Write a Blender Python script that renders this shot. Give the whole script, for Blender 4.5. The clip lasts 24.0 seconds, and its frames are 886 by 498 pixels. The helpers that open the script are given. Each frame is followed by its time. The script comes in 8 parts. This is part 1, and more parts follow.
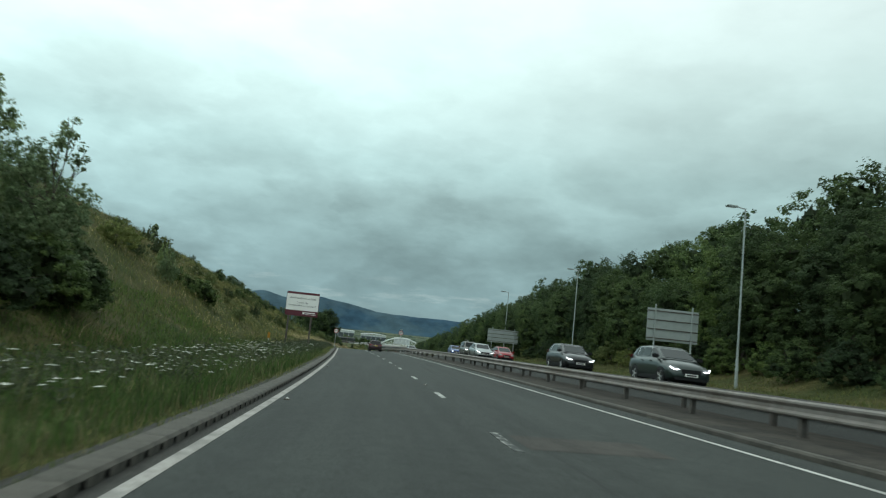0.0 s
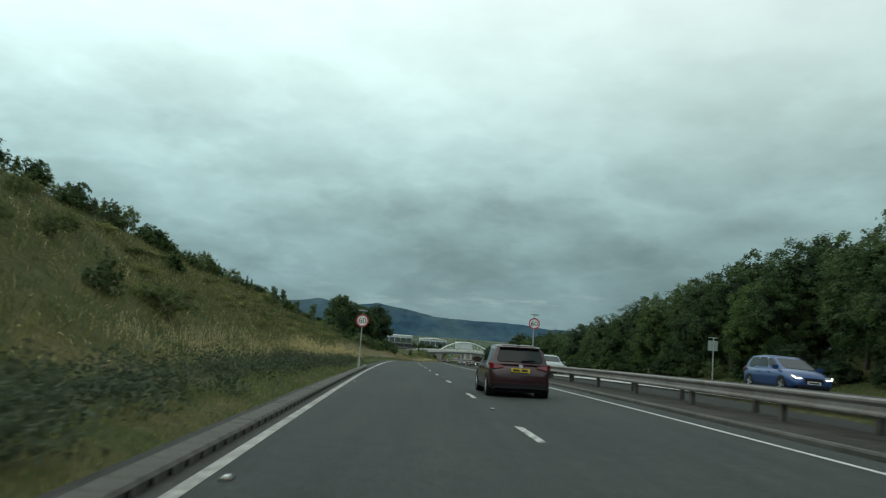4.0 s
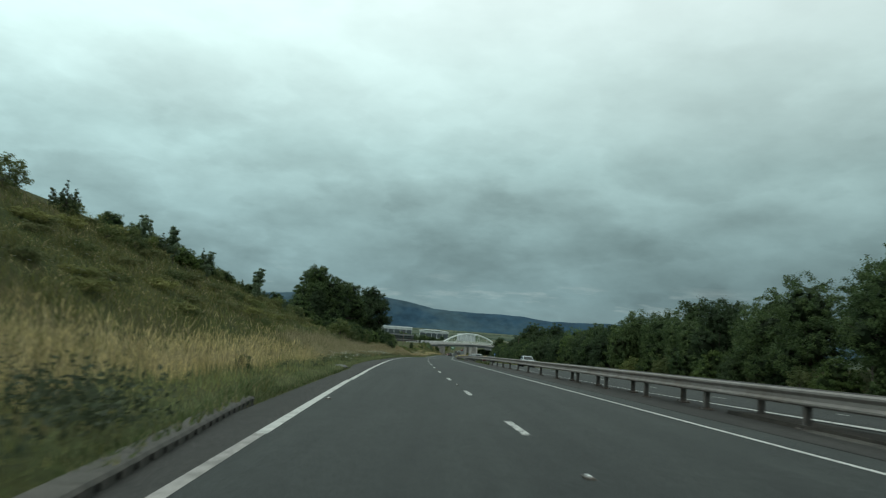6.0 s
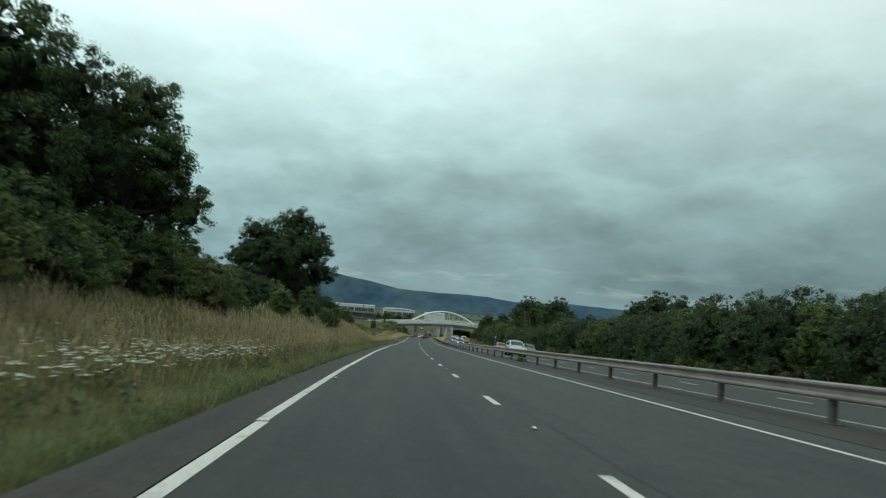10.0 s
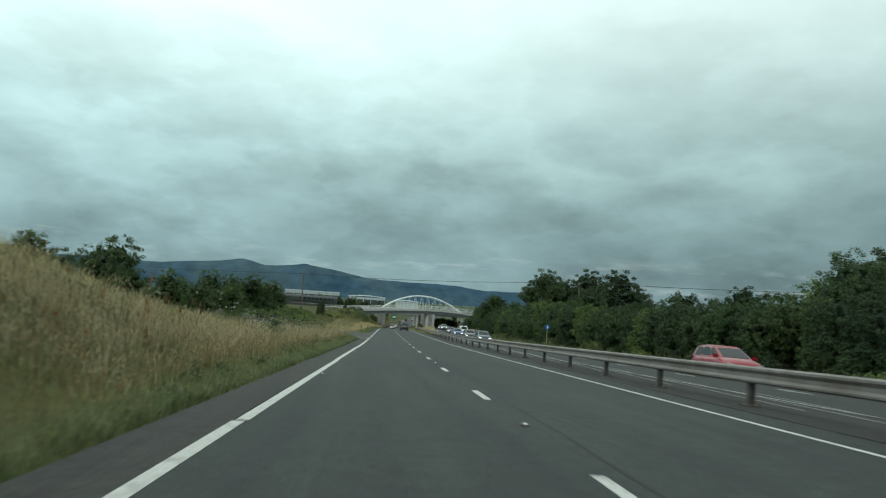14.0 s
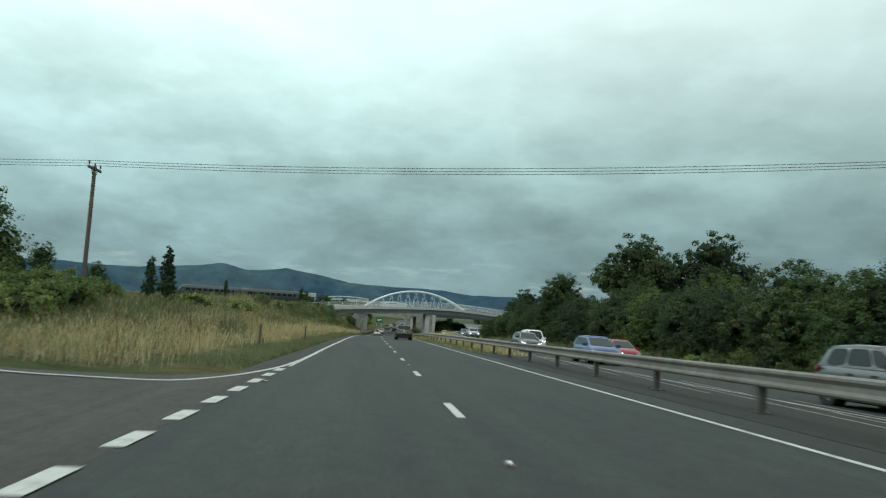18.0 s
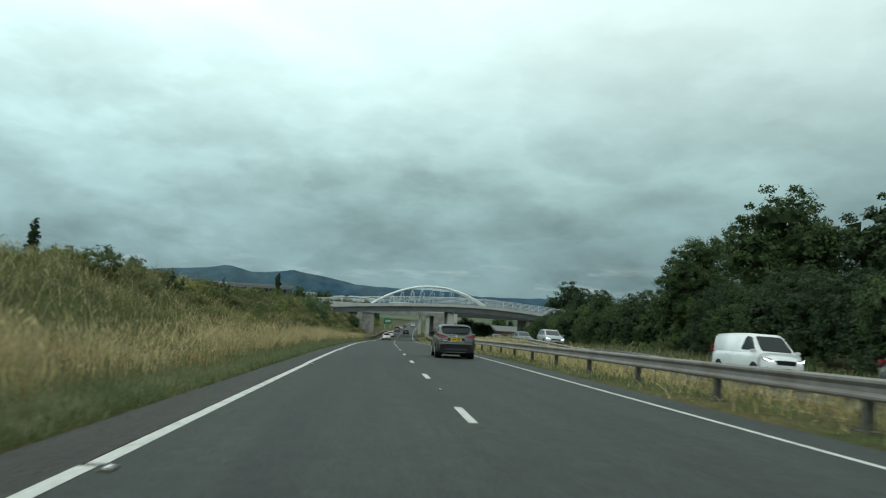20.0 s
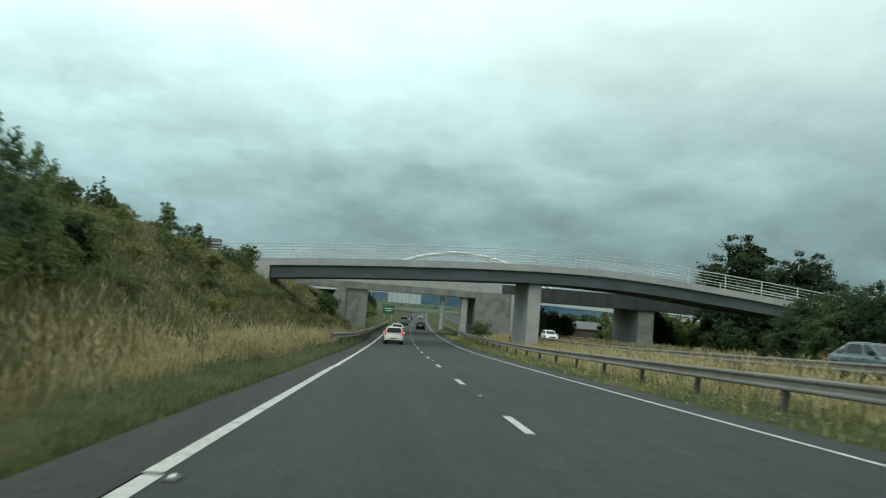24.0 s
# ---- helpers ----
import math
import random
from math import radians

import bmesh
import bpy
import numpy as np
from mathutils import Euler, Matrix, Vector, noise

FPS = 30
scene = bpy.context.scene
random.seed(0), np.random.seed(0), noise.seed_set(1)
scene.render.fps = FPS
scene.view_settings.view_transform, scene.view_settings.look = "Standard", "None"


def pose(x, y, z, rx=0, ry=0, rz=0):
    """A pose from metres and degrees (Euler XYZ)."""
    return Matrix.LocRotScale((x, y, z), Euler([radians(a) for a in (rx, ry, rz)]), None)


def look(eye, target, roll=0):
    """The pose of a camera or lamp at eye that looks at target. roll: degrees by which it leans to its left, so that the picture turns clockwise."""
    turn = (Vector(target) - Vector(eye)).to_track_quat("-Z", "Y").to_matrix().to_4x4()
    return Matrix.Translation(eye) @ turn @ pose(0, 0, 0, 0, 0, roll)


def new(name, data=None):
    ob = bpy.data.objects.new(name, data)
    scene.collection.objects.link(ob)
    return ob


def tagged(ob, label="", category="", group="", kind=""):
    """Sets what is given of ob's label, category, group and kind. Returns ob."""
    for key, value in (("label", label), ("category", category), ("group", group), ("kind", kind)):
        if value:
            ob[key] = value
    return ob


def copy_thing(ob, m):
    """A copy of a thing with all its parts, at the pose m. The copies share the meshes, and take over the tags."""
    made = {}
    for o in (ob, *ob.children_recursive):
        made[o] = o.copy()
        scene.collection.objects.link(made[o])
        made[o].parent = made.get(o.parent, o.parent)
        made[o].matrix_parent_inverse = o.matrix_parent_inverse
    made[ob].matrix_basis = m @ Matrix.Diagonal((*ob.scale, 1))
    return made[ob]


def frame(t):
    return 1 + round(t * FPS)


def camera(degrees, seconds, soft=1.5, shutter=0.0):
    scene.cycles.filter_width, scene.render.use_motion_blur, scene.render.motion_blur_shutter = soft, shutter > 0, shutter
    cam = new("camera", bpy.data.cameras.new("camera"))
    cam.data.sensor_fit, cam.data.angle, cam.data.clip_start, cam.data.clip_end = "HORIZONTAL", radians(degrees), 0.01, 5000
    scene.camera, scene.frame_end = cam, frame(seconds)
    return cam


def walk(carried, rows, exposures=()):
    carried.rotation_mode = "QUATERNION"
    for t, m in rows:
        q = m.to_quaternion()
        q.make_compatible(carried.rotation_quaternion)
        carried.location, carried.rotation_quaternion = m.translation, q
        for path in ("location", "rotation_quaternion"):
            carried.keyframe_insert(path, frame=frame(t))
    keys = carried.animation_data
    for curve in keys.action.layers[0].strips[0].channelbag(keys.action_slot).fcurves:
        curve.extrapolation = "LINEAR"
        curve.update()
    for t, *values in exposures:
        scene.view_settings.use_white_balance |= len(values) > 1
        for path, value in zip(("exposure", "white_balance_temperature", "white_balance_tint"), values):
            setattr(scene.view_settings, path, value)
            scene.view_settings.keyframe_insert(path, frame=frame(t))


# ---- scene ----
from mathutils import kdtree
cam = camera(62.5, 24.0, soft=1.2, shutter=0.2)

# seconds, x, y, z, pitch, roll, yaw
ROWS = (
    (0.0, -2.01, -0.06, 2.42, 6.50, -5.85, -5.30),
    (1.0, -2.16, 19.02, 1.96, 6.58, -5.28, -4.29),
    (2.0, -2.69, 38.74, 1.52, 6.68, -5.64, -3.30),
    (3.0, -3.36, 58.62, 1.08, 6.54, -5.25, -1.90),
    (3.5, -3.76, 69.14, 0.84, 6.47, -4.64, -1.15),
    (5.6, -5.60, 115.09, -0.40, 6.05, -3.81, -0.71),
    (6.0, -5.99, 124.09, -0.70, 5.83, -4.16, -0.86),
    (7.0, -6.70, 145.84, -1.46, 5.28, -3.40, -1.18),
    (8.0, -7.50, 168.33, -2.28, 4.99, -3.66, -1.87),
    (9.0, -8.05, 190.41, -3.12, 4.77, -4.05, -2.95),
    (10.0, -8.22, 211.29, -3.96, 4.53, -4.44, -3.80),
    (10.5, -8.17, 221.96, -4.41, 4.42, -4.51, -4.17),
    (13.0, -7.19, 278.69, -6.92, 3.97, -3.69, -5.62),
    (14.0, -6.53, 301.74, -7.94, 3.95, -3.93, -6.24),
    (15.0, -5.67, 324.85, -8.98, 3.98, -4.00, -6.59),
    (16.0, -4.81, 348.09, -10.02, 4.13, -4.23, -6.99),
    (17.0, -3.90, 371.25, -10.99, 4.09, -4.37, -7.42),
    (18.0, -2.69, 394.69, -11.86, 4.46, -3.71, -7.45),
    (21.0, -0.63, 462.38, -14.24, 4.58, -3.66, -6.67),
    (22.0, 0.03, 484.73, -15.06, 4.48, -4.20, -6.70),
    (23.0, 0.90, 507.43, -15.97, 4.39, -4.51, -6.72),
    (24.0, 2.07, 530.57, -16.97, 4.13, -4.56, -7.10),
)
walk(cam, [(t, pose(x, y, z, 90 + p, r, w)) for t, x, y, z, p, r, w in ROWS],
     exposures=[(0, 0.05), (1, 0.0), (2, -0.1), (3, -0.12), (6, -0.20), (8, -0.08), (10, -0.02), (13, 0.08), (18, 0.08), (21, 0.10), (24, 0.14)])

# ---------------------------------------------------------------- world and light
def node(nt, kind, x=0, **values):
    n = nt.nodes.new(kind)
    n.location = (x, 0)
    for key, v in values.items():
        n.inputs[key.replace("_", " ")].default_value = v
    return n


def ramp(nt, fac, stops, interp="EASE"):
    n = nt.nodes.new("ShaderNodeValToRGB")
    n.color_ramp.interpolation = interp
    e = n.color_ramp.elements
    while len(e) < len(stops):
        e.new(0.5)
    for el, (p, c) in zip(e, stops):
        el.position = p
        el.color = (*c, 1) if len(c) == 3 else c
    nt.links.new(fac, n.inputs["Fac"])
    return n.outputs["Color"]


def maths(nt, op, a, b=None, clamp=False):
    n = nt.nodes.new("ShaderNodeMath")
    n.operation, n.use_clamp = op, clamp
    for k, v in enumerate((a, b)):
        if v is None:
            continue
        if isinstance(v, (int, float)):
            n.inputs[k].default_value = v
        else:
            nt.links.new(v, n.inputs[k])
    return n.outputs[0]


def mixc(nt, fac, a, b, mode="MIX"):
    n = nt.nodes.new("ShaderNodeMix")
    n.data_type, n.blend_type = "RGBA", mode
    for k, v in ((0, fac), (6, a), (7, b)):
        if isinstance(v, (int, float)):
            n.inputs[k].default_value = v
        elif isinstance(v, tuple):
            n.inputs[k].default_value = (*v, 1) if len(v) == 3 else v
        else:
            nt.links.new(v, n.inputs[k])
    return n.outputs[2]


def overcast_world():
    w = bpy.data.worlds.new("overcast_sky")
    w.use_nodes = True
    nt = w.node_tree
    bg = nt.nodes["Background"]
    tc = nt.nodes.new("ShaderNodeTexCoord")
    sep = nt.nodes.new("ShaderNodeSeparateXYZ")
    nt.links.new(tc.outputs["Generated"], sep.inputs[0])
    z = sep.outputs["Z"]
    def cloud(scale, detail, rough, dist, loc, flat):
        mp = nt.nodes.new("ShaderNodeMapping")
        mp.inputs["Location"].default_value = loc
        mp.inputs["Scale"].default_value = (1, 1, flat)
        nt.links.new(tc.outputs["Generated"], mp.inputs["Vector"])
        n = node(nt, "ShaderNodeTexNoise", Scale=scale, Detail=detail, Roughness=rough, Distortion=dist)
        nt.links.new(mp.outputs[0], n.inputs["Vector"])
        return n.outputs["Fac"]
    big = cloud(3.2, 9.0, 0.52, 0.0, (3.1, 1.7, 0.4), 2.0)
    mid = cloud(8.0, 9.0, 0.55, 0.1, (7.3, 4.1, 2.0), 2.2)
    # lit edges of the billows
    edge = ramp(nt, cloud(6.0, 9.0, 0.52, 0.0, (1.2, 6.0, 3.0), 2.4), [(0.42, (0.36, 0.36, 0.36)), (0.50, (0.48, 0.48, 0.48)), (0.54, (0.60, 0.60, 0.60)), (0.66, (0.54, 0.54, 0.54))], "LINEAR")
    c = maths(nt, "ADD", maths(nt, "ADD", maths(nt, "MULTIPLY", big, 0.42), maths(nt, "MULTIPLY", mid, 0.34)), maths(nt, "MULTIPLY", edge, 0.24))
    # overall brightness by height above the horizon: dark base of cloud low down, bright overhead
    up = ramp(nt, maths(nt, "MULTIPLY", z, 1.0), [
        (0.0, (0.228, 0.342, 0.358)), (0.05, (0.242, 0.372, 0.388)), (0.13, (0.318, 0.48, 0.487)), (0.22, (0.462, 0.668, 0.662)),
        (0.33, (0.742, 0.975, 0.952)), (0.46, (1.03, 1.235, 1.21)), (1.0, (0.95, 1.14, 1.11))], "LINEAR")
    # contrast of the clouds fades towards the bright zenith
    amp = ramp(nt, z, [(0.0, (1.05, 1.05, 1.05)), (0.16, (1.0, 1.0, 1.0)), (0.27, (0.5, 0.5, 0.5)), (0.36, (0.3, 0.3, 0.3)), (0.5, (0.16, 0.16, 0.16)), (1.0, (0.12, 0.12, 0.12))], "LINEAR")
    rel = maths(nt, "MULTIPLY", maths(nt, "SUBTRACT", c, 0.5), 2.5)
    rel = maths(nt, "ADD", maths(nt, "MULTIPLY", rel, amp), 1.0)
    rel = maths(nt, "MAXIMUM", rel, 0.5)
    # brighter towards the hidden sun, on the left of the road
    rel = maths(nt, "MULTIPLY", rel, maths(nt, "SUBTRACT", 1.0, maths(nt, "MULTIPLY", sep.outputs["X"], 0.45)))
    comb2 = nt.nodes.new("ShaderNodeCombineXYZ")
    for k in range(3):
        nt.links.new(rel, comb2.inputs[k])
    col = mixc(nt, 1.0, up, comb2.outputs[0], "MULTIPLY")
    # broken bright gaps just over the hills
    gapn = node(nt, "ShaderNodeTexNoise", Scale=1.0, Detail=9.0, Roughness=0.62, Distortion=0.0)
    mp = nt.nodes.new("ShaderNodeMapping")
    mp.inputs["Scale"].default_value = (9.0, 9.0, 52.0)
    mp.inputs["Location"].default_value = (0.4, 2.3, 0.7)
    nt.links.new(tc.outputs["Generated"], mp.inputs["Vector"])
    nt.links.new(mp.outputs[0], gapn.inputs["Vector"])
    band = ramp(nt, z, [(0.018, (0, 0, 0)), (0.034, (1, 1, 1)), (0.052, (0.9, 0.9, 0.9)), (0.07, (0, 0, 0))], "LINEAR")
    gap = maths(nt, "MULTIPLY", ramp(nt, gapn.outputs["Fac"], [(0.53, (0, 0, 0)), (0.78, (0.52, 0.52, 0.52))], "LINEAR"), band, True)
    col = mixc(nt, gap, col, (0.66, 0.77, 0.74))
    nt.links.new(col, bg.inputs["Color"])
    bg.inputs["Strength"].default_value = 1.0
    scene.world = w


overcast_world()
sun = new("sun", bpy.data.lights.new("sun", "SUN"))
sun.data.energy, sun.data.angle, sun.data.color = 0.35, radians(40), (1.0, 0.90, 0.78)
sun.matrix_world = look((0, 0, 100), (20, 60, 0))
# ---------------------------------------------------------------- materials
def material(name, base, rough=0.7, metal=0.0, vary=0.0, scale=1.0, detail=6.0, second=None, second_scale=0.2,
             second_edge=(0.45, 0.6), bump=0.0, bump_scale=None, obj_vary=0.0, coords="Object", coat=0.0, stretch=(1, 1, 1),
             emit=None, spec=None, trans=0.0):
    """Procedural surface: base colour with fine grain (vary), large patches of a second colour, relief and gloss."""
    m = bpy.data.materials.new(name)
    m.use_nodes = True
    nt = m.node_tree
    b = nt.nodes["Principled BSDF"]
    b.inputs["Roughness"].default_value = rough
    b.inputs["Metallic"].default_value = metal
    if spec is not None:
        b.inputs["Specular IOR Level"].default_value = spec
    if coat:
        b.inputs["Coat Weight"].default_value = coat
        b.inputs["Coat Roughness"].default_value = 0.06
    tc = nt.nodes.new("ShaderNodeTexCoord")
    mp = nt.nodes.new("ShaderNodeMapping")
    mp.inputs["Scale"].default_value = stretch
    nt.links.new(tc.outputs[coords], mp.inputs["Vector"])
    col = None
    if second is not None:
        n2 = node(nt, "ShaderNodeTexNoise", Scale=second_scale, Detail=5.0, Roughness=0.6)
        nt.links.new(mp.outputs[0], n2.inputs["Vector"])
        f2 = ramp(nt, n2.outputs["Fac"], [(second_edge[0], (0, 0, 0)), (second_edge[1], (1, 1, 1))], "LINEAR")
        col = mixc(nt, f2, base, second)
    if vary:
        n1 = node(nt, "ShaderNodeTexNoise", Scale=scale, Detail=detail, Roughness=0.65)
        nt.links.new(mp.outputs[0], n1.inputs["Vector"])
        f1 = ramp(nt, n1.outputs["Fac"], [(0.3, (1 - vary,) * 3), (0.7, (1 + vary,) * 3)], "LINEAR")
        col = mixc(nt, 1.0, col if col is not None else base, f1, "MULTIPLY")
        r1 = maths(nt, "ADD", maths(nt, "MULTIPLY", n1.outputs["Fac"], 0.16), rough - 0.08, True)
        nt.links.new(r1, b.inputs["Roughness"])
    if obj_vary:
        oi = nt.nodes.new("ShaderNodeObjectInfo")
        f3 = ramp(nt, oi.outputs["Random"], [(0, (1 - obj_vary, 1 - obj_vary * 0.8, 1 - obj_vary)), (1, (1 + obj_vary,) * 3)], "LINEAR")
        col = mixc(nt, 1.0, col if col is not None else base, f3, "MULTIPLY")
    if col is not None:
        nt.links.new(col, b.inputs["Base Color"])
    else:
        b.inputs["Base Color"].default_value = (*base, 1)
    if bump:
        nb = node(nt, "ShaderNodeTexNoise", Scale=bump_scale or scale, Detail=6.0, Roughness=0.7)
        nt.links.new(mp.outputs[0], nb.inputs["Vector"])
        bp = nt.nodes.new("ShaderNodeBump")
        bp.inputs["Strength"].default_value = bump
        bp.inputs["Distance"].default_value = 0.02
        nt.links.new(nb.outputs["Fac"], bp.inputs["Height"])
        nt.links.new(bp.outputs[0], b.inputs["Normal"])
    if emit:
        b.inputs["Emission Color"].default_value = (*emit[0], 1)
        b.inputs["Emission Strength"].default_value = emit[1]
    if trans:
        b.inputs["Transmission Weight"].default_value = trans
    return m


def leaf_material(name, base, vary=0.35, second=None, light=0.3):
    """Leaves: light and dark clumps, each leaf a little different, some light let through."""
    m = bpy.data.materials.new(name)
    m.use_nodes = True
    nt = m.node_tree
    b = nt.nodes["Principled BSDF"]
    out = nt.nodes["Material Output"]
    b.inputs["Roughness"].default_value = 0.65
    b.inputs["Specular IOR Level"].default_value = 0.12
    geo = nt.nodes.new("ShaderNodeNewGeometry")
    oi = nt.nodes.new("ShaderNodeObjectInfo")
    tc = nt.nodes.new("ShaderNodeTexCoord")
    n = node(nt, "ShaderNodeTexNoise", Scale=0.9, Detail=3.0)
    nt.links.new(tc.outputs["Object"], n.inputs["Vector"])
    col = mixc(nt, ramp(nt, n.outputs["Fac"], [(0.4, (0, 0, 0)), (0.62, (1, 1, 1))], "LINEAR"), base, second or tuple(c * 1.5 for c in base))
    f = ramp(nt, geo.outputs["Random Per Island"], [(0, (1 - vary,) * 3), (1, (1 + vary,) * 3)], "LINEAR")
    col = mixc(nt, 1.0, col, f, "MULTIPLY")
    f = ramp(nt, oi.outputs["Random"], [(0, (0.70, 0.76, 0.76)), (0.5, (1, 1, 1)), (1, (1.32, 1.30, 1.02))], "LINEAR")
    col = mixc(nt, 1.0, col, f, "MULTIPLY")
    nt.links.new(col, b.inputs["Base Color"])
    tr = nt.nodes.new("ShaderNodeBsdfTranslucent")
    nt.links.new(col, tr.inputs["Color"])
    ms = nt.nodes.new("ShaderNodeMixShader")
    ms.inputs[0].default_value = light
    nt.links.new(b.outputs[0], ms.inputs[1])
    nt.links.new(tr.outputs[0], ms.inputs[2])
    nt.links.new(ms.outputs[0], out.inputs["Surface"])
    return m


def asphalt_material(name, base, grain=0.5, rough=0.8):
    """Worn asphalt: coarse stone grain, patchy wear, and faint streaks along the lanes."""
    m = bpy.data.materials.new(name)
    m.use_nodes = True
    nt = m.node_tree
    b = nt.nodes["Principled BSDF"]
    b.inputs["Specular IOR Level"].default_value = 0.3
    tc = nt.nodes.new("ShaderNodeTexCoord")
    def nz(scale, detail, stretch=(1, 1, 1), dist=0.0):
        mp = nt.nodes.new("ShaderNodeMapping")
        mp.inputs["Scale"].default_value = stretch
        nt.links.new(tc.outputs["Object"], mp.inputs["Vector"])
        n = node(nt, "ShaderNodeTexNoise", Scale=scale, Detail=detail, Roughness=0.7, Distortion=dist)
        nt.links.new(mp.outputs[0], n.inputs["Vector"])
        return n.outputs["Fac"]
    def times(col, fac, lo, hi, a=0.3, c=0.7):
        f = ramp(nt, fac, [(a, (lo, lo, lo)), (c, (hi, hi, hi * 0.985))], "LINEAR")
        return mixc(nt, 1.0, col, f, "MULTIPLY")
    g = nz(22.0, 5.0)
    col = times(base, g, 1 - grain * 1.25, 1 + grain * 1.25)
    col = times(col, nz(3.2, 6.0), 0.80, 1.22)
    col = times(col, nz(1.0, 4.0, (1.5, 0.035, 1.0)), 0.82, 1.18, 0.35, 0.65)
    col = times(col, nz(0.09, 4.0), 0.86, 1.14)
    # pale chips
    v = node(nt, "ShaderNodeTexVoronoi", Scale=16.0)
    nt.links.new(tc.outputs["Object"], v.inputs["Vector"])
    chip = ramp(nt, v.outputs["Distance"], [(0.0, (1, 1, 1)), (0.16, (0, 0, 0))], "LINEAR")
    col = mixc(nt, maths(nt, "MULTIPLY", chip, 0.75), col, tuple(c * 2.8 for c in base))
    # dark pits where stones have gone
    v2 = node(nt, "ShaderNodeTexVoronoi", Scale=7.0)
    nt.links.new(tc.outputs["Object"], v2.inputs["Vector"])
    pit = ramp(nt, v2.outputs["Distance"], [(0.08, (1, 1, 1)), (0.22, (0, 0, 0))], "LINEAR")
    col = mixc(nt, maths(nt, "MULTIPLY", pit, 0.8), col, tuple(c * 0.3 for c in base))
    nt.links.new(col, b.inputs["Base Color"])
    nt.links.new(maths(nt, "ADD", maths(nt, "MULTIPLY", g, 0.2), rough - 0.1, True), b.inputs["Roughness"])
    bp = nt.nodes.new("ShaderNodeBump")
    bp.inputs["Strength"].default_value = 0.6
    bp.inputs["Distance"].default_value = 0.02
    nt.links.new(nz(40.0, 4.0), bp.inputs["Height"])
    nt.links.new(bp.outputs[0], b.inputs["Normal"])
    return m


ASPHALT = asphalt_material("asphalt", (0.0305, 0.0352, 0.0333), 0.5)
ASPHALT_STRIP = asphalt_material("asphalt_hard_strip", (0.0385, 0.0375, 0.0345), 0.55, 0.88)
ASPHALT_OLD = asphalt_material("asphalt_old", (0.052, 0.048, 0.0445), 0.5, 0.88)
ASPHALT_RESERVE = asphalt_material("asphalt_reserve", (0.034, 0.0325, 0.030), 0.5, 0.9)
ASPHALT_OPP = asphalt_material("asphalt_opposite", (0.0285, 0.0310, 0.0295), 0.5)
DIRT = material("bare_reserve_dirt", (0.050, 0.045, 0.038), 0.95, vary=0.35, scale=7.0, second=(0.032, 0.030, 0.027), second_scale=1.1, bump=0.6, bump_scale=14.0, spec=0.15)
SEAL = material("bitumen_seal", (0.016, 0.017, 0.017), 0.9, vary=0.3, scale=12.0)
LINE = material("road_paint", (0.47, 0.465, 0.435), 0.7, vary=0.25, scale=18.0, second=(0.27, 0.265, 0.25), second_scale=3.2, second_edge=(0.52, 0.68), bump=0.3)
LINE_DIRTY = material("dirty_road_paint", (0.33, 0.31, 0.29), 0.8, vary=0.3, scale=14.0, second=(0.20, 0.19, 0.175), second_scale=2.6, second_edge=(0.42, 0.62), bump=0.3)
LINE_WORN = material("worn_road_paint", (0.45, 0.45, 0.42), 0.7, vary=0.3, scale=9.0, second=(0.09, 0.09, 0.09), second_scale=7.0, second_edge=(0.52, 0.56), bump=0.2)
LINE_BARE = material("scraped_road_paint", (0.036, 0.041, 0.039), 0.85, vary=0.3, scale=9.0, second=(0.30, 0.30, 0.28), second_scale=5.0, second_edge=(0.53, 0.58), bump=0.2)
CONCRETE = material("concrete", (0.25, 0.237, 0.22), 0.85, vary=0.16, scale=9.0, second=(0.17, 0.162, 0.15), second_scale=0.7, bump=0.25, bump_scale=30)
CONCRETE_PALE = material("pale_concrete", (0.42, 0.40, 0.38), 0.85, vary=0.1, scale=6.0, second=(0.36, 0.355, 0.33), second_scale=0.5, bump=0.2, bump_scale=25)
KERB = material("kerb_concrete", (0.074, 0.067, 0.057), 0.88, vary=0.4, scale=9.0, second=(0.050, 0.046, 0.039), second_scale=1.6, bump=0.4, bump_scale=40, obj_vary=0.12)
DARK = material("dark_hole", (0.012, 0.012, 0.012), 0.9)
STEEL = material("galvanised_steel", (0.19, 0.173, 0.158), 0.62, metal=0.25, vary=0.2, scale=5.0, second=(0.15, 0.128, 0.110), second_scale=0.9, bump=0.1, bump_scale=20)
STEEL_DARK = material("weathered_steel", (0.085, 0.080, 0.073), 0.7, metal=0.2, vary=0.3, scale=8.0, second=(0.10, 0.078, 0.062), second_scale=3.0)
BARRIER_DARK = material("blackened_barrier_steel", (0.026, 0.025, 0.023), 0.8, vary=0.3, scale=6.0, second=(0.040, 0.034, 0.028), second_scale=1.5)
GIRDER_DARK = material("dark_weathered_girder", (0.040, 0.043, 0.043), 0.7, vary=0.2, scale=2.0, second=(0.060, 0.055, 0.048), second_scale=0.5)
GIRDER = material("grey_painted_girder", (0.085, 0.10, 0.105), 0.55, vary=0.1, scale=3.0, second=(0.065, 0.078, 0.08), second_scale=0.4, stretch=(1, 1, 3))
RAILWHITE = material("pale_painted_rail", (0.55, 0.57, 0.55), 0.5, vary=0.08, scale=4.0)
ARCHWHITE = material("white_painted_steel", (0.72, 0.75, 0.74), 0.4, vary=0.06, scale=1.0)
POLEGREY = material("grey_lamp_steel", (0.40, 0.42, 0.41), 0.5, metal=0.4, vary=0.1, scale=5.0)
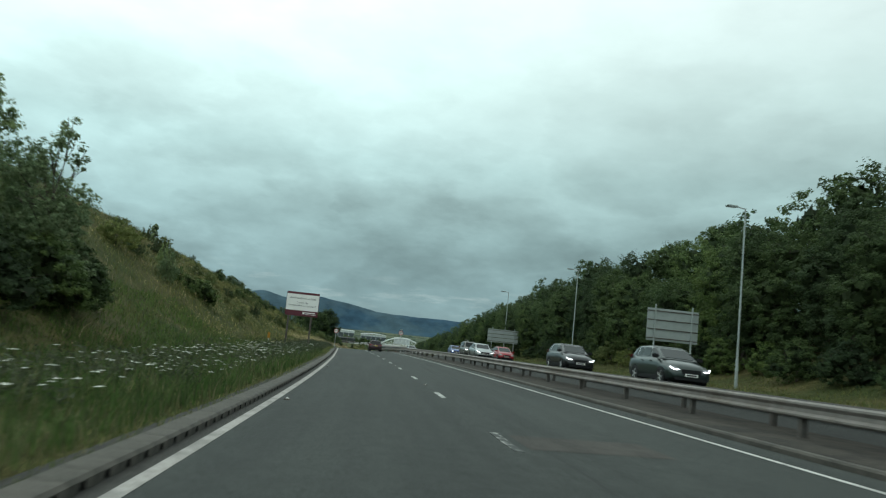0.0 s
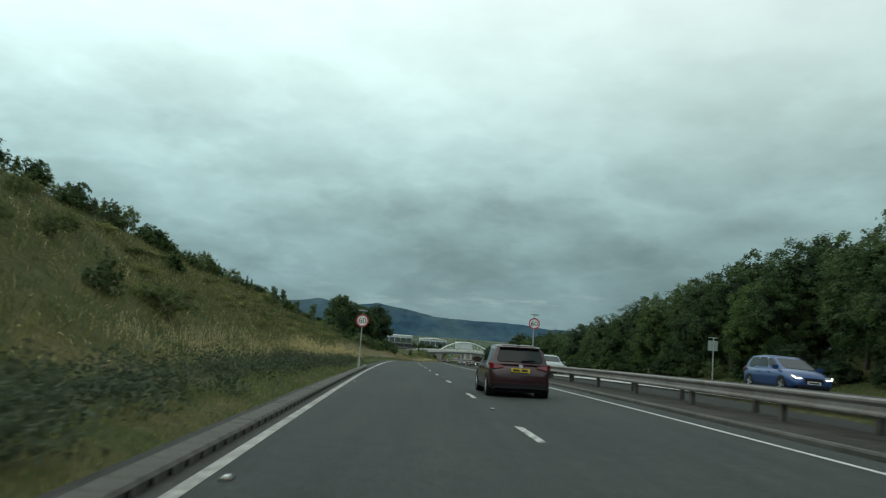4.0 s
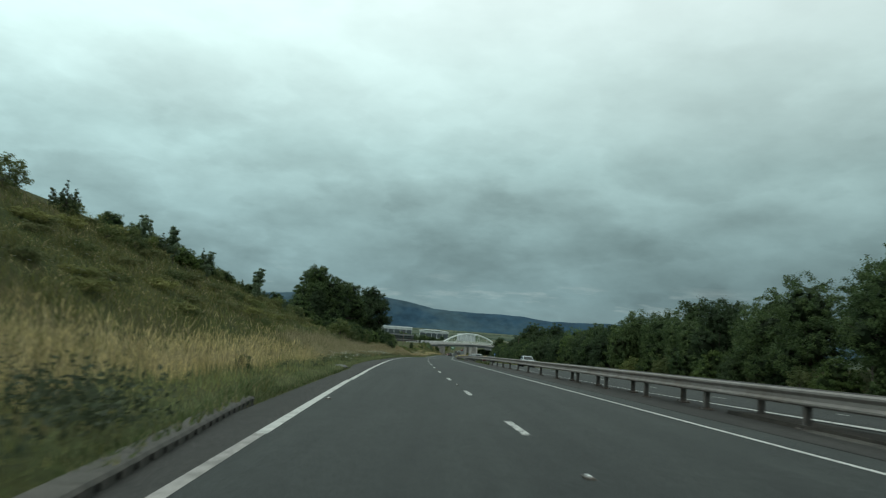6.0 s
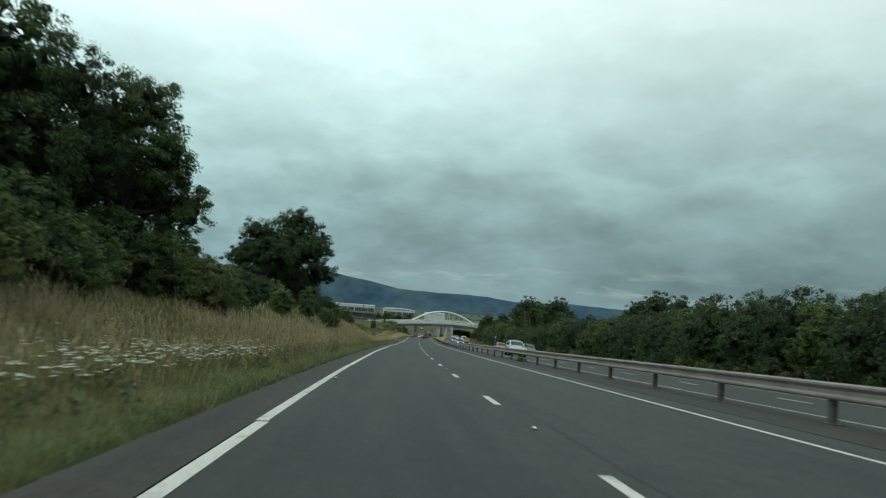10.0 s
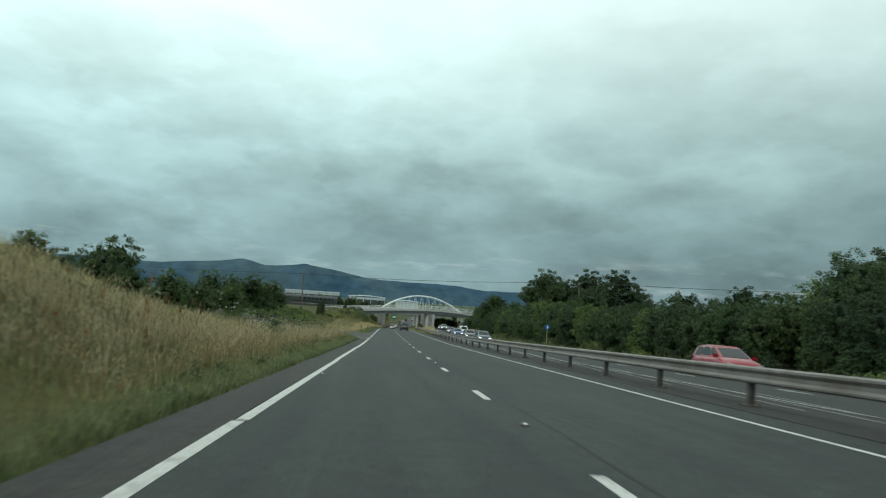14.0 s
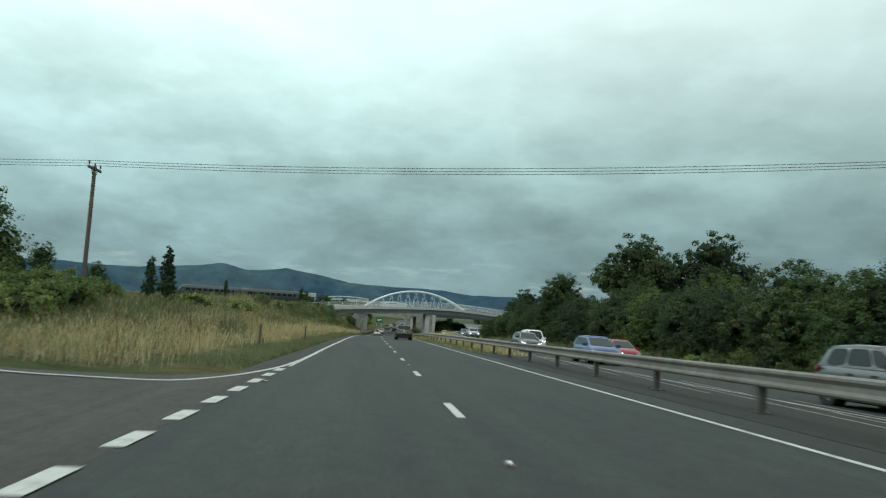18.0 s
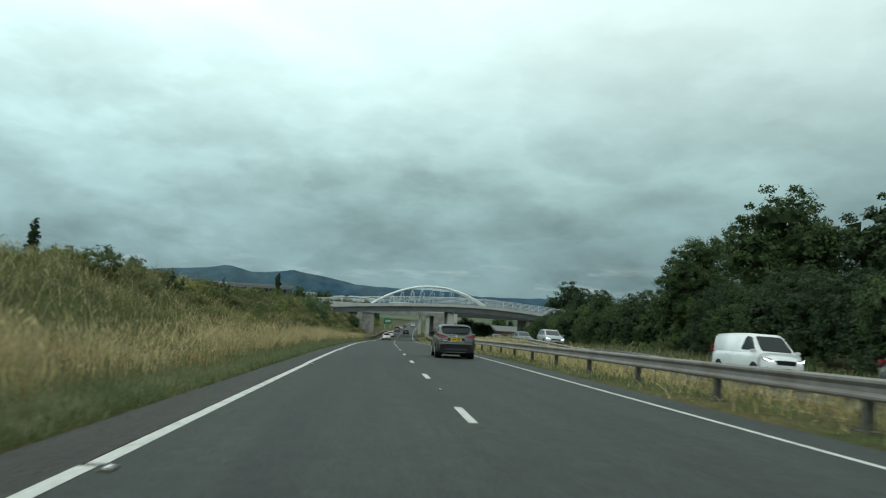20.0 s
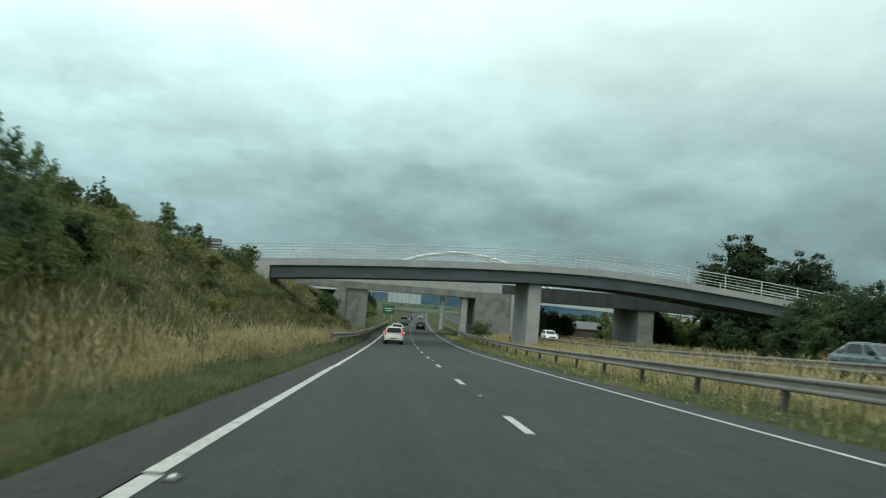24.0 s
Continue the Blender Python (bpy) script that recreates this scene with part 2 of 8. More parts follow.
WOOD = material("weathered_pole_wood", (0.12, 0.09, 0.07), 0.85, vary=0.3, scale=6.0, stretch=(6, 6, 0.6), bump=0.4)
SIGNBACK = material("grey_sign_back", (0.30, 0.34, 0.33), 0.55, metal=0.15, vary=0.1, scale=2.0)
WHITE = material("white_sign_face", (0.78, 0.79, 0.77), 0.4, vary=0.04, scale=3.0)
MAROON = material("maroon_sign_face", (0.10, 0.018, 0.030), 0.4, vary=0.06, scale=3.0)
RED = material("red_sign_ring", (0.45, 0.02, 0.035), 0.4, vary=0.05, scale=3.0)
BLACK = material("black_lettering", (0.02, 0.02, 0.022), 0.5)
GREYTEXT = material("dark_grey_lettering", (0.10, 0.10, 0.11), 0.5)
GREENSIGN = material("green_sign_face", (0.01, 0.12, 0.06), 0.4, vary=0.05, scale=2.0)
BLUESIGN = material("blue_sign_face", (0.02, 0.12, 0.38), 0.4, vary=0.05, scale=2.0)
YELLOWSIGN = material("orange_marker_face", (0.38, 0.17, 0.01), 0.5, vary=0.08, scale=6.0)
BARK = material("bark", (0.075, 0.062, 0.05), 0.9, vary=0.35, scale=9.0, bump=0.6, stretch=(3, 3, 0.7))
LEAF_DARK = leaf_material("dark_oak_leaves", (0.044, 0.068, 0.033), second=(0.060, 0.088, 0.040))
LEAF_MID = leaf_material("broadleaf_leaves", (0.062, 0.097, 0.039), second=(0.092, 0.130, 0.049))
LEAF_WHIP = leaf_material("hawthorn_leaves", (0.062, 0.088, 0.042), second=(0.095, 0.120, 0.055))
LEAF_PALE = leaf_material("pale_birch_leaves", (0.123, 0.167, 0.099), second=(0.189, 0.239, 0.145))
LEAF_BRAMBLE = leaf_material("bramble_leaves", (0.125, 0.175, 0.060), second=(0.200, 0.245, 0.085), light=0.4)
LEAF_BIRCH = leaf_material("grey_green_birch_leaves", (0.135, 0.195, 0.098), second=(0.210, 0.270, 0.145), light=0.45)
LEAF_SCRUB = leaf_material("olive_scrub_leaves", (0.155, 0.172, 0.072), second=(0.225, 0.225, 0.105), light=0.45)
LEAF_GORSE = leaf_material("scrub_leaves", (0.110, 0.138, 0.056), second=(0.165, 0.188, 0.078), light=0.4)
# darker green that paints the shade inside crowns
LEAF_CORE_SHADE = leaf_material("inner_leaves", (0.026, 0.040, 0.019), second=(0.034, 0.050, 0.023))
GRASS_DRY = leaf_material("dry_grass", (0.40, 0.318, 0.188), second=(0.53, 0.435, 0.275), light=0.5)
GRASS_RUST = leaf_material("rusty_grass", (0.215, 0.135, 0.062), second=(0.31, 0.205, 0.10), light=0.5)
DOCK = leaf_material("dock_seed", (0.12, 0.052, 0.028), second=(0.16, 0.075, 0.04))
GRASS_OLIVE = leaf_material("olive_grass", (0.158, 0.164, 0.074), second=(0.236, 0.222, 0.116), light=0.5)
GRASS_LUSH = leaf_material("lush_green_grass", (0.068, 0.118, 0.034), second=(0.100, 0.160, 0.048), light=0.5)
GRASS_BANK = leaf_material("bank_grass_olive", (0.115, 0.124, 0.045), second=(0.172, 0.168, 0.070), light=0.5)
GRASS_VERGE = leaf_material("pale_green_grass", (0.150, 0.182, 0.088), second=(0.222, 0.238, 0.128), light=0.5)
GRASS_GREEN = leaf_material("green_grass", (0.082, 0.112, 0.046), second=(0.122, 0.152, 0.064), light=0.5)
WEED = leaf_material("dark_weeds", (0.080, 0.096, 0.056), second=(0.112, 0.124, 0.076))
UMBEL = material("white_flower_heads", (0.68, 0.69, 0.62), 0.8, vary=0.15, scale=40.0)
# ---------------------------------------------------------------- the road's line: distance, heading (degrees), slope
R_S = (-60, -30, 0, 30, 60, 90, 120, 125, 150, 169, 180, 210, 212, 240, 270, 279, 300, 330, 349, 360, 390, 395, 420, 450, 462, 480, 508, 510, 532, 540, 570, 575, 600, 640, 700, 800, 1000, 5200)
R_H = (-2.2, -1.31, 0.0, 1.31, 2.28, 2.51, 2.48, 2.387, 1.92, 1.369, 1.05, 0.27, 0.209, -0.64, -1.41, -1.545, -1.86, -2.04, -2.034, -2.03, -1.98, -1.963, -1.88, -1.97, -2.074, -2.23, -2.697, -2.73, -3.126, -3.27, -3.56, -3.617, -3.9, -4.5, -5.2, -5.8, -6.2, -6.2)
R_G = (-0.0373, -0.0331, -0.0253, -0.022, -0.022, -0.0259, -0.0336, -0.0348, -0.0355, -0.0373, -0.0377, -0.0416, -0.0417, -0.0446, -0.0444, -0.0442, -0.0449, -0.0453, -0.0436, -0.0421, -0.0362, -0.0358, -0.035, -0.0345, -0.0355, -0.0369, -0.0421, -0.0424, -0.0448, -0.0469, -0.0447, -0.0425, -0.03, -0.018, -0.014, -0.01, -0.004, 0.0)
_S = np.arange(-60.0, 5200.1, 1.0)
_H = np.radians(np.interp(_S, R_S, R_H))
_G = np.interp(_S, R_S, R_G)
_hm, _gm = (_H[1:] + _H[:-1]) / 2, (_G[1:] + _G[:-1]) / 2
_X = np.concatenate([[0], np.cumsum(-np.sin(_hm))])
_Y = np.concatenate([[0], np.cumsum(np.cos(_hm))])
_Z = np.concatenate([[0], np.cumsum(_gm)])
_X, _Y, _Z = _X - _X[60], _Y - _Y[60], _Z - _Z[60] + 1.255
FALL = 0.02


def smooth(a, b, v):
    k = np.clip((np.asarray(v, float) - a) / (b - a), 0, 1)
    return k * k * (3 - 2 * k)


def cross_fall(u):
    u = np.asarray(u, float)
    return np.where(u < 5.5, FALL * np.maximum(u, -5.0), FALL * 5.5 - FALL * np.clip(u - 5.5, 0, 10))


def opposite_lift(s, u):
    """The opposite carriageway stands higher than this one along the first stretch and near the bridges."""
    o, r = opp(s), rail_u(s) + 0.5
    slope = smooth(0.0, 1.0, (u - r) / np.maximum(o - 0.9 - r, 0.6))
    return 0.62 * (1 - smooth(100, 160, s)) * smooth(-0.55, 0.35, u - o) + 0.80 * smooth(462, 510, s) * (1 - smooth(640, 720, s)) * slope


def place(s, u, z=0.0):
    """World points at distance s along the road, u metres right of its lane line, z above the carriageway's surface."""
    s, u = np.broadcast_arrays(np.asarray(s, float), np.asarray(u, float))
    h = np.interp(s, _S, _H)
    x, y = np.interp(s, _S, _X) + u * np.cos(h), np.interp(s, _S, _Y) + u * np.sin(h)
    k = smooth(80, 500, np.abs(u))
    x, y = x * (1 - k) + k * (u + 0.06 * s), y * (1 - k) + k * s
    return np.stack([x, y, np.interp(s, _S, _Z) + cross_fall(u) + opposite_lift(s, u) + z], -1)


def heading(s):
    return float(np.degrees(np.interp(s, _S, _H)))


# banks and verges: distance, height of the left bank, where its foot and its crest lie
BANK = np.array(((-60, 9.5, 8.6, 24), (60, 9.5, 8.6, 24), (110, 9.3, 8.2, 24), (150, 8.1, 8, 23), (175, 7.5, 7.8, 21.5), (200, 5.8, 7.5, 20), (230, 4.2, 7.2, 17.5), (250, 3.8, 7, 16), (290, 3, 6.3, 12.5),
                 (315, 3.0, 6.4, 12.5), (325, 2.5, 6.6, 13), (337, 1.2, 6.6, 13), (352, 0.6, 6.6, 14), (366, 0.5, 6.6, 16), (374, 0.9, 7, 28), (418, 1.0, 7, 28), (438, 2.0, 6.5, 15), (470, 3.2, 6.5, 14), (500, 3.7, 6.6, 14.5),
                 (520, 4.4, 6.8, 15), (560, 6.0, 7.2, 16), (620, 7, 8, 18), (700, 6, 9, 20), (800, 3, 9, 20), (1000, 0.5, 9, 20)))
RIGHT = np.array(((-60, 6), (60, 6), (110, 4.5), (150, 2.6), (200, 1.2), (300, 0.8), (560, 1.0), (600, 0.4), (650, -0.6), (690, -2.4), (760, -2.4), (1000, 0.0)))
OPP = np.array(((-60, 9.2), (0, 9.0), (100, 8.0), (180, 7.4), (320, 7.8), (400, 8.2), (440, 9.0), (500, 11.5), (560, 14.5), (620, 16.5), (720, 16), (1000, 13)))
RAIL = np.array(((-60, 6.4), (25, 6.5), (80, 6.1), (160, 6.05), (235, 6.3), (318, 5.35), (390, 5.45), (480, 5.9), (545, 6.8), (600, 7.4), (700, 7.6), (1000, 6.5)))


def opp(s):
    return np.interp(s, OPP[:, 0], OPP[:, 1])


def rail_u(s):
    return np.interp(s, RAIL[:, 0], RAIL[:, 1])


def bank(s):
    return [np.interp(s, BANK[:, 0], BANK[:, k]) for k in (1, 2, 3)]


def land(s, u):
    """Height of the land over the carriageway's level."""
    s, u = np.broadcast_arrays(np.asarray(s, float), np.asarray(u, float))
    hb, foot, crest = bank(s)
    a = -u
    k = np.clip((a - foot) / (crest - foot), 0, 1)
    left = hb * (k * 0.72 + 0.28 * k * k * (3 - 2 * k)) + 0.05 * smooth(4.66, 4.9, a) + 0.06 * smooth(4.8, 5.8, a)
    hr = np.interp(s, RIGHT[:, 0], RIGHT[:, 1])
    o = opp(s)
    right = hr * smooth(o + 10.5, o + 24, u) + 0.12 * smooth(o + 8.6, o + 9.6, u)
    z = np.where(u < 0, left, right)
    und = np.array([noise.noise((p * 0.11, q * 0.16, 3.0)) for p, q in zip(s.ravel(), u.ravel())]).reshape(s.shape)
    z = z + und * 0.22 * smooth(6, 14, np.abs(u - 4)) * (s < 1000) * (1 - smooth(368, 378, s) * (1 - smooth(425, 440, s)) * (u < 0))
    # the land falls away to a low plain beside and beyond the road
    road_z = np.interp(s, _S, _Z) + cross_fall(u)
    plain = -30.0 - 6.0 * smooth(900, 2500, s)
    far = smooth(60, 330, np.abs(u)) + smooth(1050, 1800, s)
    far = np.clip(far, 0, 1)
    z = z * (1 - far) + far * (plain - road_z)
    return z


def sunk(s, u):
    """The land's sheet dips a little where the paved surfaces lie on it."""
    o = opp(s)
    paved = (u > -4.65 - 0.4 * ((np.asarray(s) > 164) & (np.asarray(s) < 192))) & (u < 4.75)
    paved |= (u > o - 0.7) & (u < o + 8.5)
    paved |= (u > 4.0) & (u < o + 8.5) & (np.asarray(s) < 432)
    paved |= (np.asarray(s) > 377) & (np.asarray(s) < 415) & (u > -9) & (u < -4) & (u > -4.6 - 0.62 * (np.asarray(s) - 376))
    return np.where(paved, -0.14, 0.0)


def mesh_object(name, verts, faces, mat, parent=None, smooth_shade=False, mats=None, slots=None):
    me = bpy.data.meshes.new(name)
    me.from_pydata([tuple(map(float, v)) for v in verts], [], [tuple(int(i) for i in f) for f in faces])
    for m in (mats or [mat]):
        me.materials.append(m)
    if slots is not None:
        me.polygons.foreach_set("material_index", np.asarray(slots, dtype=np.int32))
    if smooth_shade:
        me.polygons.foreach_set("use_smooth", np.ones(len(me.polygons), dtype=bool))
    me.update()
    ob = new(name, me)
    if parent is not None:
        ob.parent = parent
    return ob


def grid(name, P, mat, parent=None, smooth_shade=True, close=False, caps=False):
    """A sheet through an array of points, rows by columns; close joins the last column to the first."""
    n, m = P.shape[:2]
    f = []
    cols = m if close else m - 1
    for i in range(n - 1):
        for j in range(cols):
            k = (j + 1) % m
            f.append((i * m + j, i * m + k, (i + 1) * m + k, (i + 1) * m + j))
    if caps:
        f.append(tuple(range(m - 1, -1, -1)))
        f.append(tuple(range((n - 1) * m, n * m)))
    return mesh_object(name, P.reshape(-1, 3), f, mat, parent, smooth_shade)


def along(name, s0, s1, step, profile, mat, parent=None, off=None, closed=True, smooth_shade=False):
    """A bar of the given (u, z) profile that follows the road; off(s) shifts it sideways."""
    s = np.linspace(s0, s1, max(2, int(round((s1 - s0) / step)) + 1))
    pr = np.array(profile, float)
    o = off(s) if off else np.zeros_like(s)
    base = place(s, o)
    h = np.interp(s, _S, _H)
    P = np.zeros((len(s), len(pr), 3))
    for j, (u, z) in enumerate(pr):
        P[:, j, 0] = base[:, 0] + u * np.cos(h)
        P[:, j, 1] = base[:, 1] + u * np.sin(h)
        P[:, j, 2] = base[:, 2] + z
    return grid(name, P, mat, parent, smooth_shade, close=closed, caps=closed)


def part(name, bm, mat, parent, label=""):
    me = bpy.data.meshes.new(name)
    bm.normal_update()
    bm.to_mesh(me)
    bm.free()
    for m in (mat if isinstance(mat, (list, tuple)) else [mat]):
        me.materials.append(m)
    ob = new(name, me)
    ob.parent = parent
    if label:
        tagged(ob, label)
    return ob


def box(bm, x0, x1, y0, y1, z0, z1, bevel=0.0, slot=0):
    r = bmesh.ops.create_cube(bm, size=1.0, matrix=Matrix.Translation(((x0 + x1) / 2, (y0 + y1) / 2, (z0 + z1) / 2)) @ Matrix.Diagonal((x1 - x0, y1 - y0, z1 - z0, 1)))
    fs = {f for v in r["verts"] for f in v.link_faces}
    for f in fs:
        f.material_index = slot
    if bevel:
        es = {e for v in r["verts"] for e in v.link_edges}
        bmesh.ops.bevel(bm, geom=list(es), offset=bevel, segments=2, affect="EDGES")
    return bm


def tube(bm, a, b, r0, r1=None, n=8, cap=True):
    a, b = Vector(a), Vector(b)
    d = b - a
    m = Matrix.Translation((a + b) / 2) @ d.to_track_quat("Z", "Y").to_matrix().to_4x4()
    bmesh.ops.create_cone(bm, cap_ends=cap, segments=n, radius1=r0, radius2=r0 if r1 is None else r1, depth=d.length, matrix=m)
    return bm


def empty(name, s=None, u=0.0, z=0.0, turn=0.0, at=None):
    ob = new(name)
    ob.empty_display_size = 0.3
    if at is not None:
        ob.matrix_world = at
    elif s is not None:
        p = place(s, u, z)
        ob.matrix_world = pose(*map(float, p), 0, 0, heading(s) + turn)
    return ob


# ---------------------------------------------------------------- ground, one sheet to the horizon
def ground_material():
    m = bpy.data.materials.new("verge_turf")
    m.use_nodes = True
    nt = m.node_tree
    b = nt.nodes["Principled BSDF"]
    b.inputs["Roughness"].default_value = 0.95
    b.inputs["Specular IOR Level"].default_value = 0.1
    tc = nt.nodes.new("ShaderNodeTexCoord")
    def nz(scale, detail=5.0, stretch=None):
        n = node(nt, "ShaderNodeTexNoise", Scale=scale, Detail=detail, Roughness=0.65)
        if stretch:
            mp = nt.nodes.new("ShaderNodeMapping")
            mp.inputs["Scale"].default_value = stretch
            nt.links.new(tc.outputs["Object"], mp.inputs["Vector"])
            nt.links.new(mp.outputs[0], n.inputs["Vector"])
        else:
            nt.links.new(tc.outputs["Object"], n.inputs["Vector"])
        return n.outputs["Fac"]
    a = ramp(nt, nz(0.16), [(0.36, (0.040, 0.056, 0.020)), (0.5, (0.062, 0.066, 0.027)), (0.66, (0.110, 0.092, 0.044))], "LINEAR")
    c = ramp(nt, nz(2.2), [(0.3, (0.62, 0.65, 0.6)), (0.7, (1.35, 1.3, 1.25))], "LINEAR")
    col = mixc(nt, 1.0, a, c, "MULTIPLY")
    c2 = ramp(nt, nz(14.0, 3.0), [(0.3, (0.7, 0.7, 0.7)), (0.7, (1.25, 1.25, 1.2))], "LINEAR")
    col = mixc(nt, 1.0, col, c2, "MULTIPLY")
    # far fields
    f = ramp(nt, nz(0.006, 2.0), [(0.42, (0.05, 0.068, 0.045)), (0.5, (0.075, 0.098, 0.055)), (0.58, (0.13, 0.125, 0.08))], "CONSTANT")
    sep = nt.nodes.new("ShaderNodeSeparateXYZ")
    nt.links.new(tc.outputs["Object"], sep.inputs[0])
    w = ramp(nt, maths(nt, "DIVIDE", sep.outputs["Y"], 2000.0), [(0.4, (0, 0, 0)), (0.6, (1, 1, 1))], "LINEAR")
    col = mixc(nt, w, col, f)
    nt.links.new(col, b.inputs["Base Color"])
    bp = nt.nodes.new("ShaderNodeBump")
    bp.inputs["Strength"].default_value = 0.8
    bp.inputs["Distance"].default_value = 0.12
    nt.links.new(nz(5.0), bp.inputs["Height"])
    nt.links.new(bp.outputs[0], b.inputs["Normal"])
    return m


TURF = ground_material()


def build_ground():
    us = [-4200, -2600, -1600, -1000, -650, -420, -300, -220, -160, -120, -95, -78, -65, -55, -47, -40, -35, -31, -28]
    us += list(np.arange(-26, -7.9, 1.0)) + [-7.2, -6.5, -5.9, -5.4, -4.95, -4.6, -4.5, 4.7, 5.0, 5.6, 6.4, 7.2, 8.2, 9.4, 11, 13]
    us += list(np.arange(15, 46, 1.5)) + [50, 56, 64, 75, 90, 110, 140, 190, 260, 360, 520, 800, 1300, 2200, 4200]
    ss = list(np.arange(-60, 740, 3.0)) + list(np.arange(740, 1100, 12.0)) + [1150, 1250, 1400, 1600, 1900, 2300, 2800, 3500, 4300, 5100]
    S, U = np.meshgrid(np.array(ss, float), np.array(us, float), indexing="ij")
    ob = grid("ground", place(S, U, land(S, U) + sunk(S, U)), TURF)
    tagged(ob, "grassy verges and banks running out to distant fields", "ground", kind="structure")


build_ground()


# ---------------------------------------------------------------- paved surfaces
def sheet(name, s0, s1, step, u0, u1, mat, z=0.0, n=6, parent=None):
    s = np.linspace(s0, s1, int((s1 - s0) / step) + 1)
    a, b = (u0(s) if callable(u0) else np.full_like(s, u0)), (u1(s) if callable(u1) else np.full_like(s, u1))
    k = np.linspace(0, 1, n)
    U = a[:, None] * (1 - k) + b[:, None] * k
    # a skirt down at both edges gives the surface its thickness
    U = np.concatenate([U[:, :1] - 0.02, U, U[:, -1:] + 0.02], 1)
    P = place(np.broadcast_to(s[:, None], U.shape), U, z)
    P[:, 0, 2] -= 0.16
    P[:, -1, 2] -= 0.16
    return grid(name, P, mat, parent, smooth_shade=False)


tagged(sheet("hard_strip", -60, 1100, 2.0, lambda s: -4.58 - 0.4 * smooth(160, 170, s) * (1 - smooth(184, 200, s)), -3.76, ASPHALT_STRIP, 0.0, 3), "worn brownish asphalt strip outside the edge line", "road", kind="structure")
road = tagged(sheet("road", -60, 1100, 2.0, -3.72, 4.72, ASPHALT, 0.0, 8), "dark grey asphalt carriageway with two lanes", "road", kind="structure")
tagged(sheet("opposite_road", -60, 1100, 2.0, lambda s: opp(s) - 0.65, lambda s: opp(s) + 8.4, ASPHALT_OPP, 0.0, 8), "grey asphalt carriageway for oncoming traffic", "road", kind="structure")
tagged(sheet("central_reserve", 100, 436, 2.0, 4.70, lambda s: opp(s) - 0.60, ASPHALT_RESERVE, 0.010, 6), "paved central reserve of worn grey asphalt", "pavement", kind="structure")
tagged(sheet("central_reserve", -60, 142, 2.0, lambda s: 4.80 + 1.3 * smooth(116, 143, s), lambda s: opp(s) - 0.67, DIRT, 0.10, 6), "raised central reserve of bare brown dirt", "pavement", kind="structure")


def marking(name, s0, s1, u, w, mat=LINE, off=None, step=2.0, label="", z=0.005):
    s = np.linspace(s0, s1, max(2, int((s1 - s0) / step) + 1))
    o = off(s) if off else 0.0
    U = np.stack([u + o - w / 2 + 0 * s, u + o + w / 2 + 0 * s], 1)
    P = place(np.broadcast_to(s[:, None], U.shape), U, z)
    ob = grid(name, P, mat, None, smooth_shade=False)
    tagged(ob, label or "solid white edge line painted on asphalt", "road marking", kind="structure")
    return ob


# left edge line, broken by the side road
marking("edge_line_left", -60, 134, -3.69, 0.145, LINE_DIRTY)
def edge_lengths(s0, s1, first):
    a, k = s0, 0
    while a < s1 - 1:
        b = min(a + (18.0 if k else first), s1)
        marking("edge_line_left", a + 0.05, b - 0.05, -3.66 + 0.015 * (-1) ** k, 0.165, step=3.0)
        a, k = b, k + 1


marking("edge_line_left", 134, 149.6, -3.68, 0.165, step=3.0)
for _a, _b in ((149.7, 153.6), (153.8, 156.4), (156.65, 160.05), (160.4, 162.0), (162.35, 164.7), (165.0, 168.1), (168.5, 174.6), (174.9, 182.0)):
    marking("edge_line_left", _a, _b, -3.62 + 0.012 * math.sin(_a * 7), 0.165, step=2.0)
edge_lengths(182.1, 377.6, 3.0)
edge_lengths(416.4, 640, 12.3)
marking("edge_line_left", 640, 1000, -3.66, 0.165)
marking("edge_line_right", -60, 1000, 3.86, 0.11, label="solid white line beside the central reserve")
marking("opposite_edge_line", -60, 1000, 0.0, 0.10, off=lambda s: opp(s), label="solid white line of the opposite carriageway")
marking("opposite_edge_line", -60, 1000, 7.5, 0.15, off=lambda s: opp(s), label="solid white verge line of the opposite carriageway")


def piece_mesh(name, build, mats):
    bm = bmesh.new()
    build(bm)
    me = bpy.data.meshes.new(name)
    bm.to_mesh(me)
    bm.free()
    for m in mats:
        me.materials.append(m)
    return me


DASH_0 = -6.785
DASHES = {}


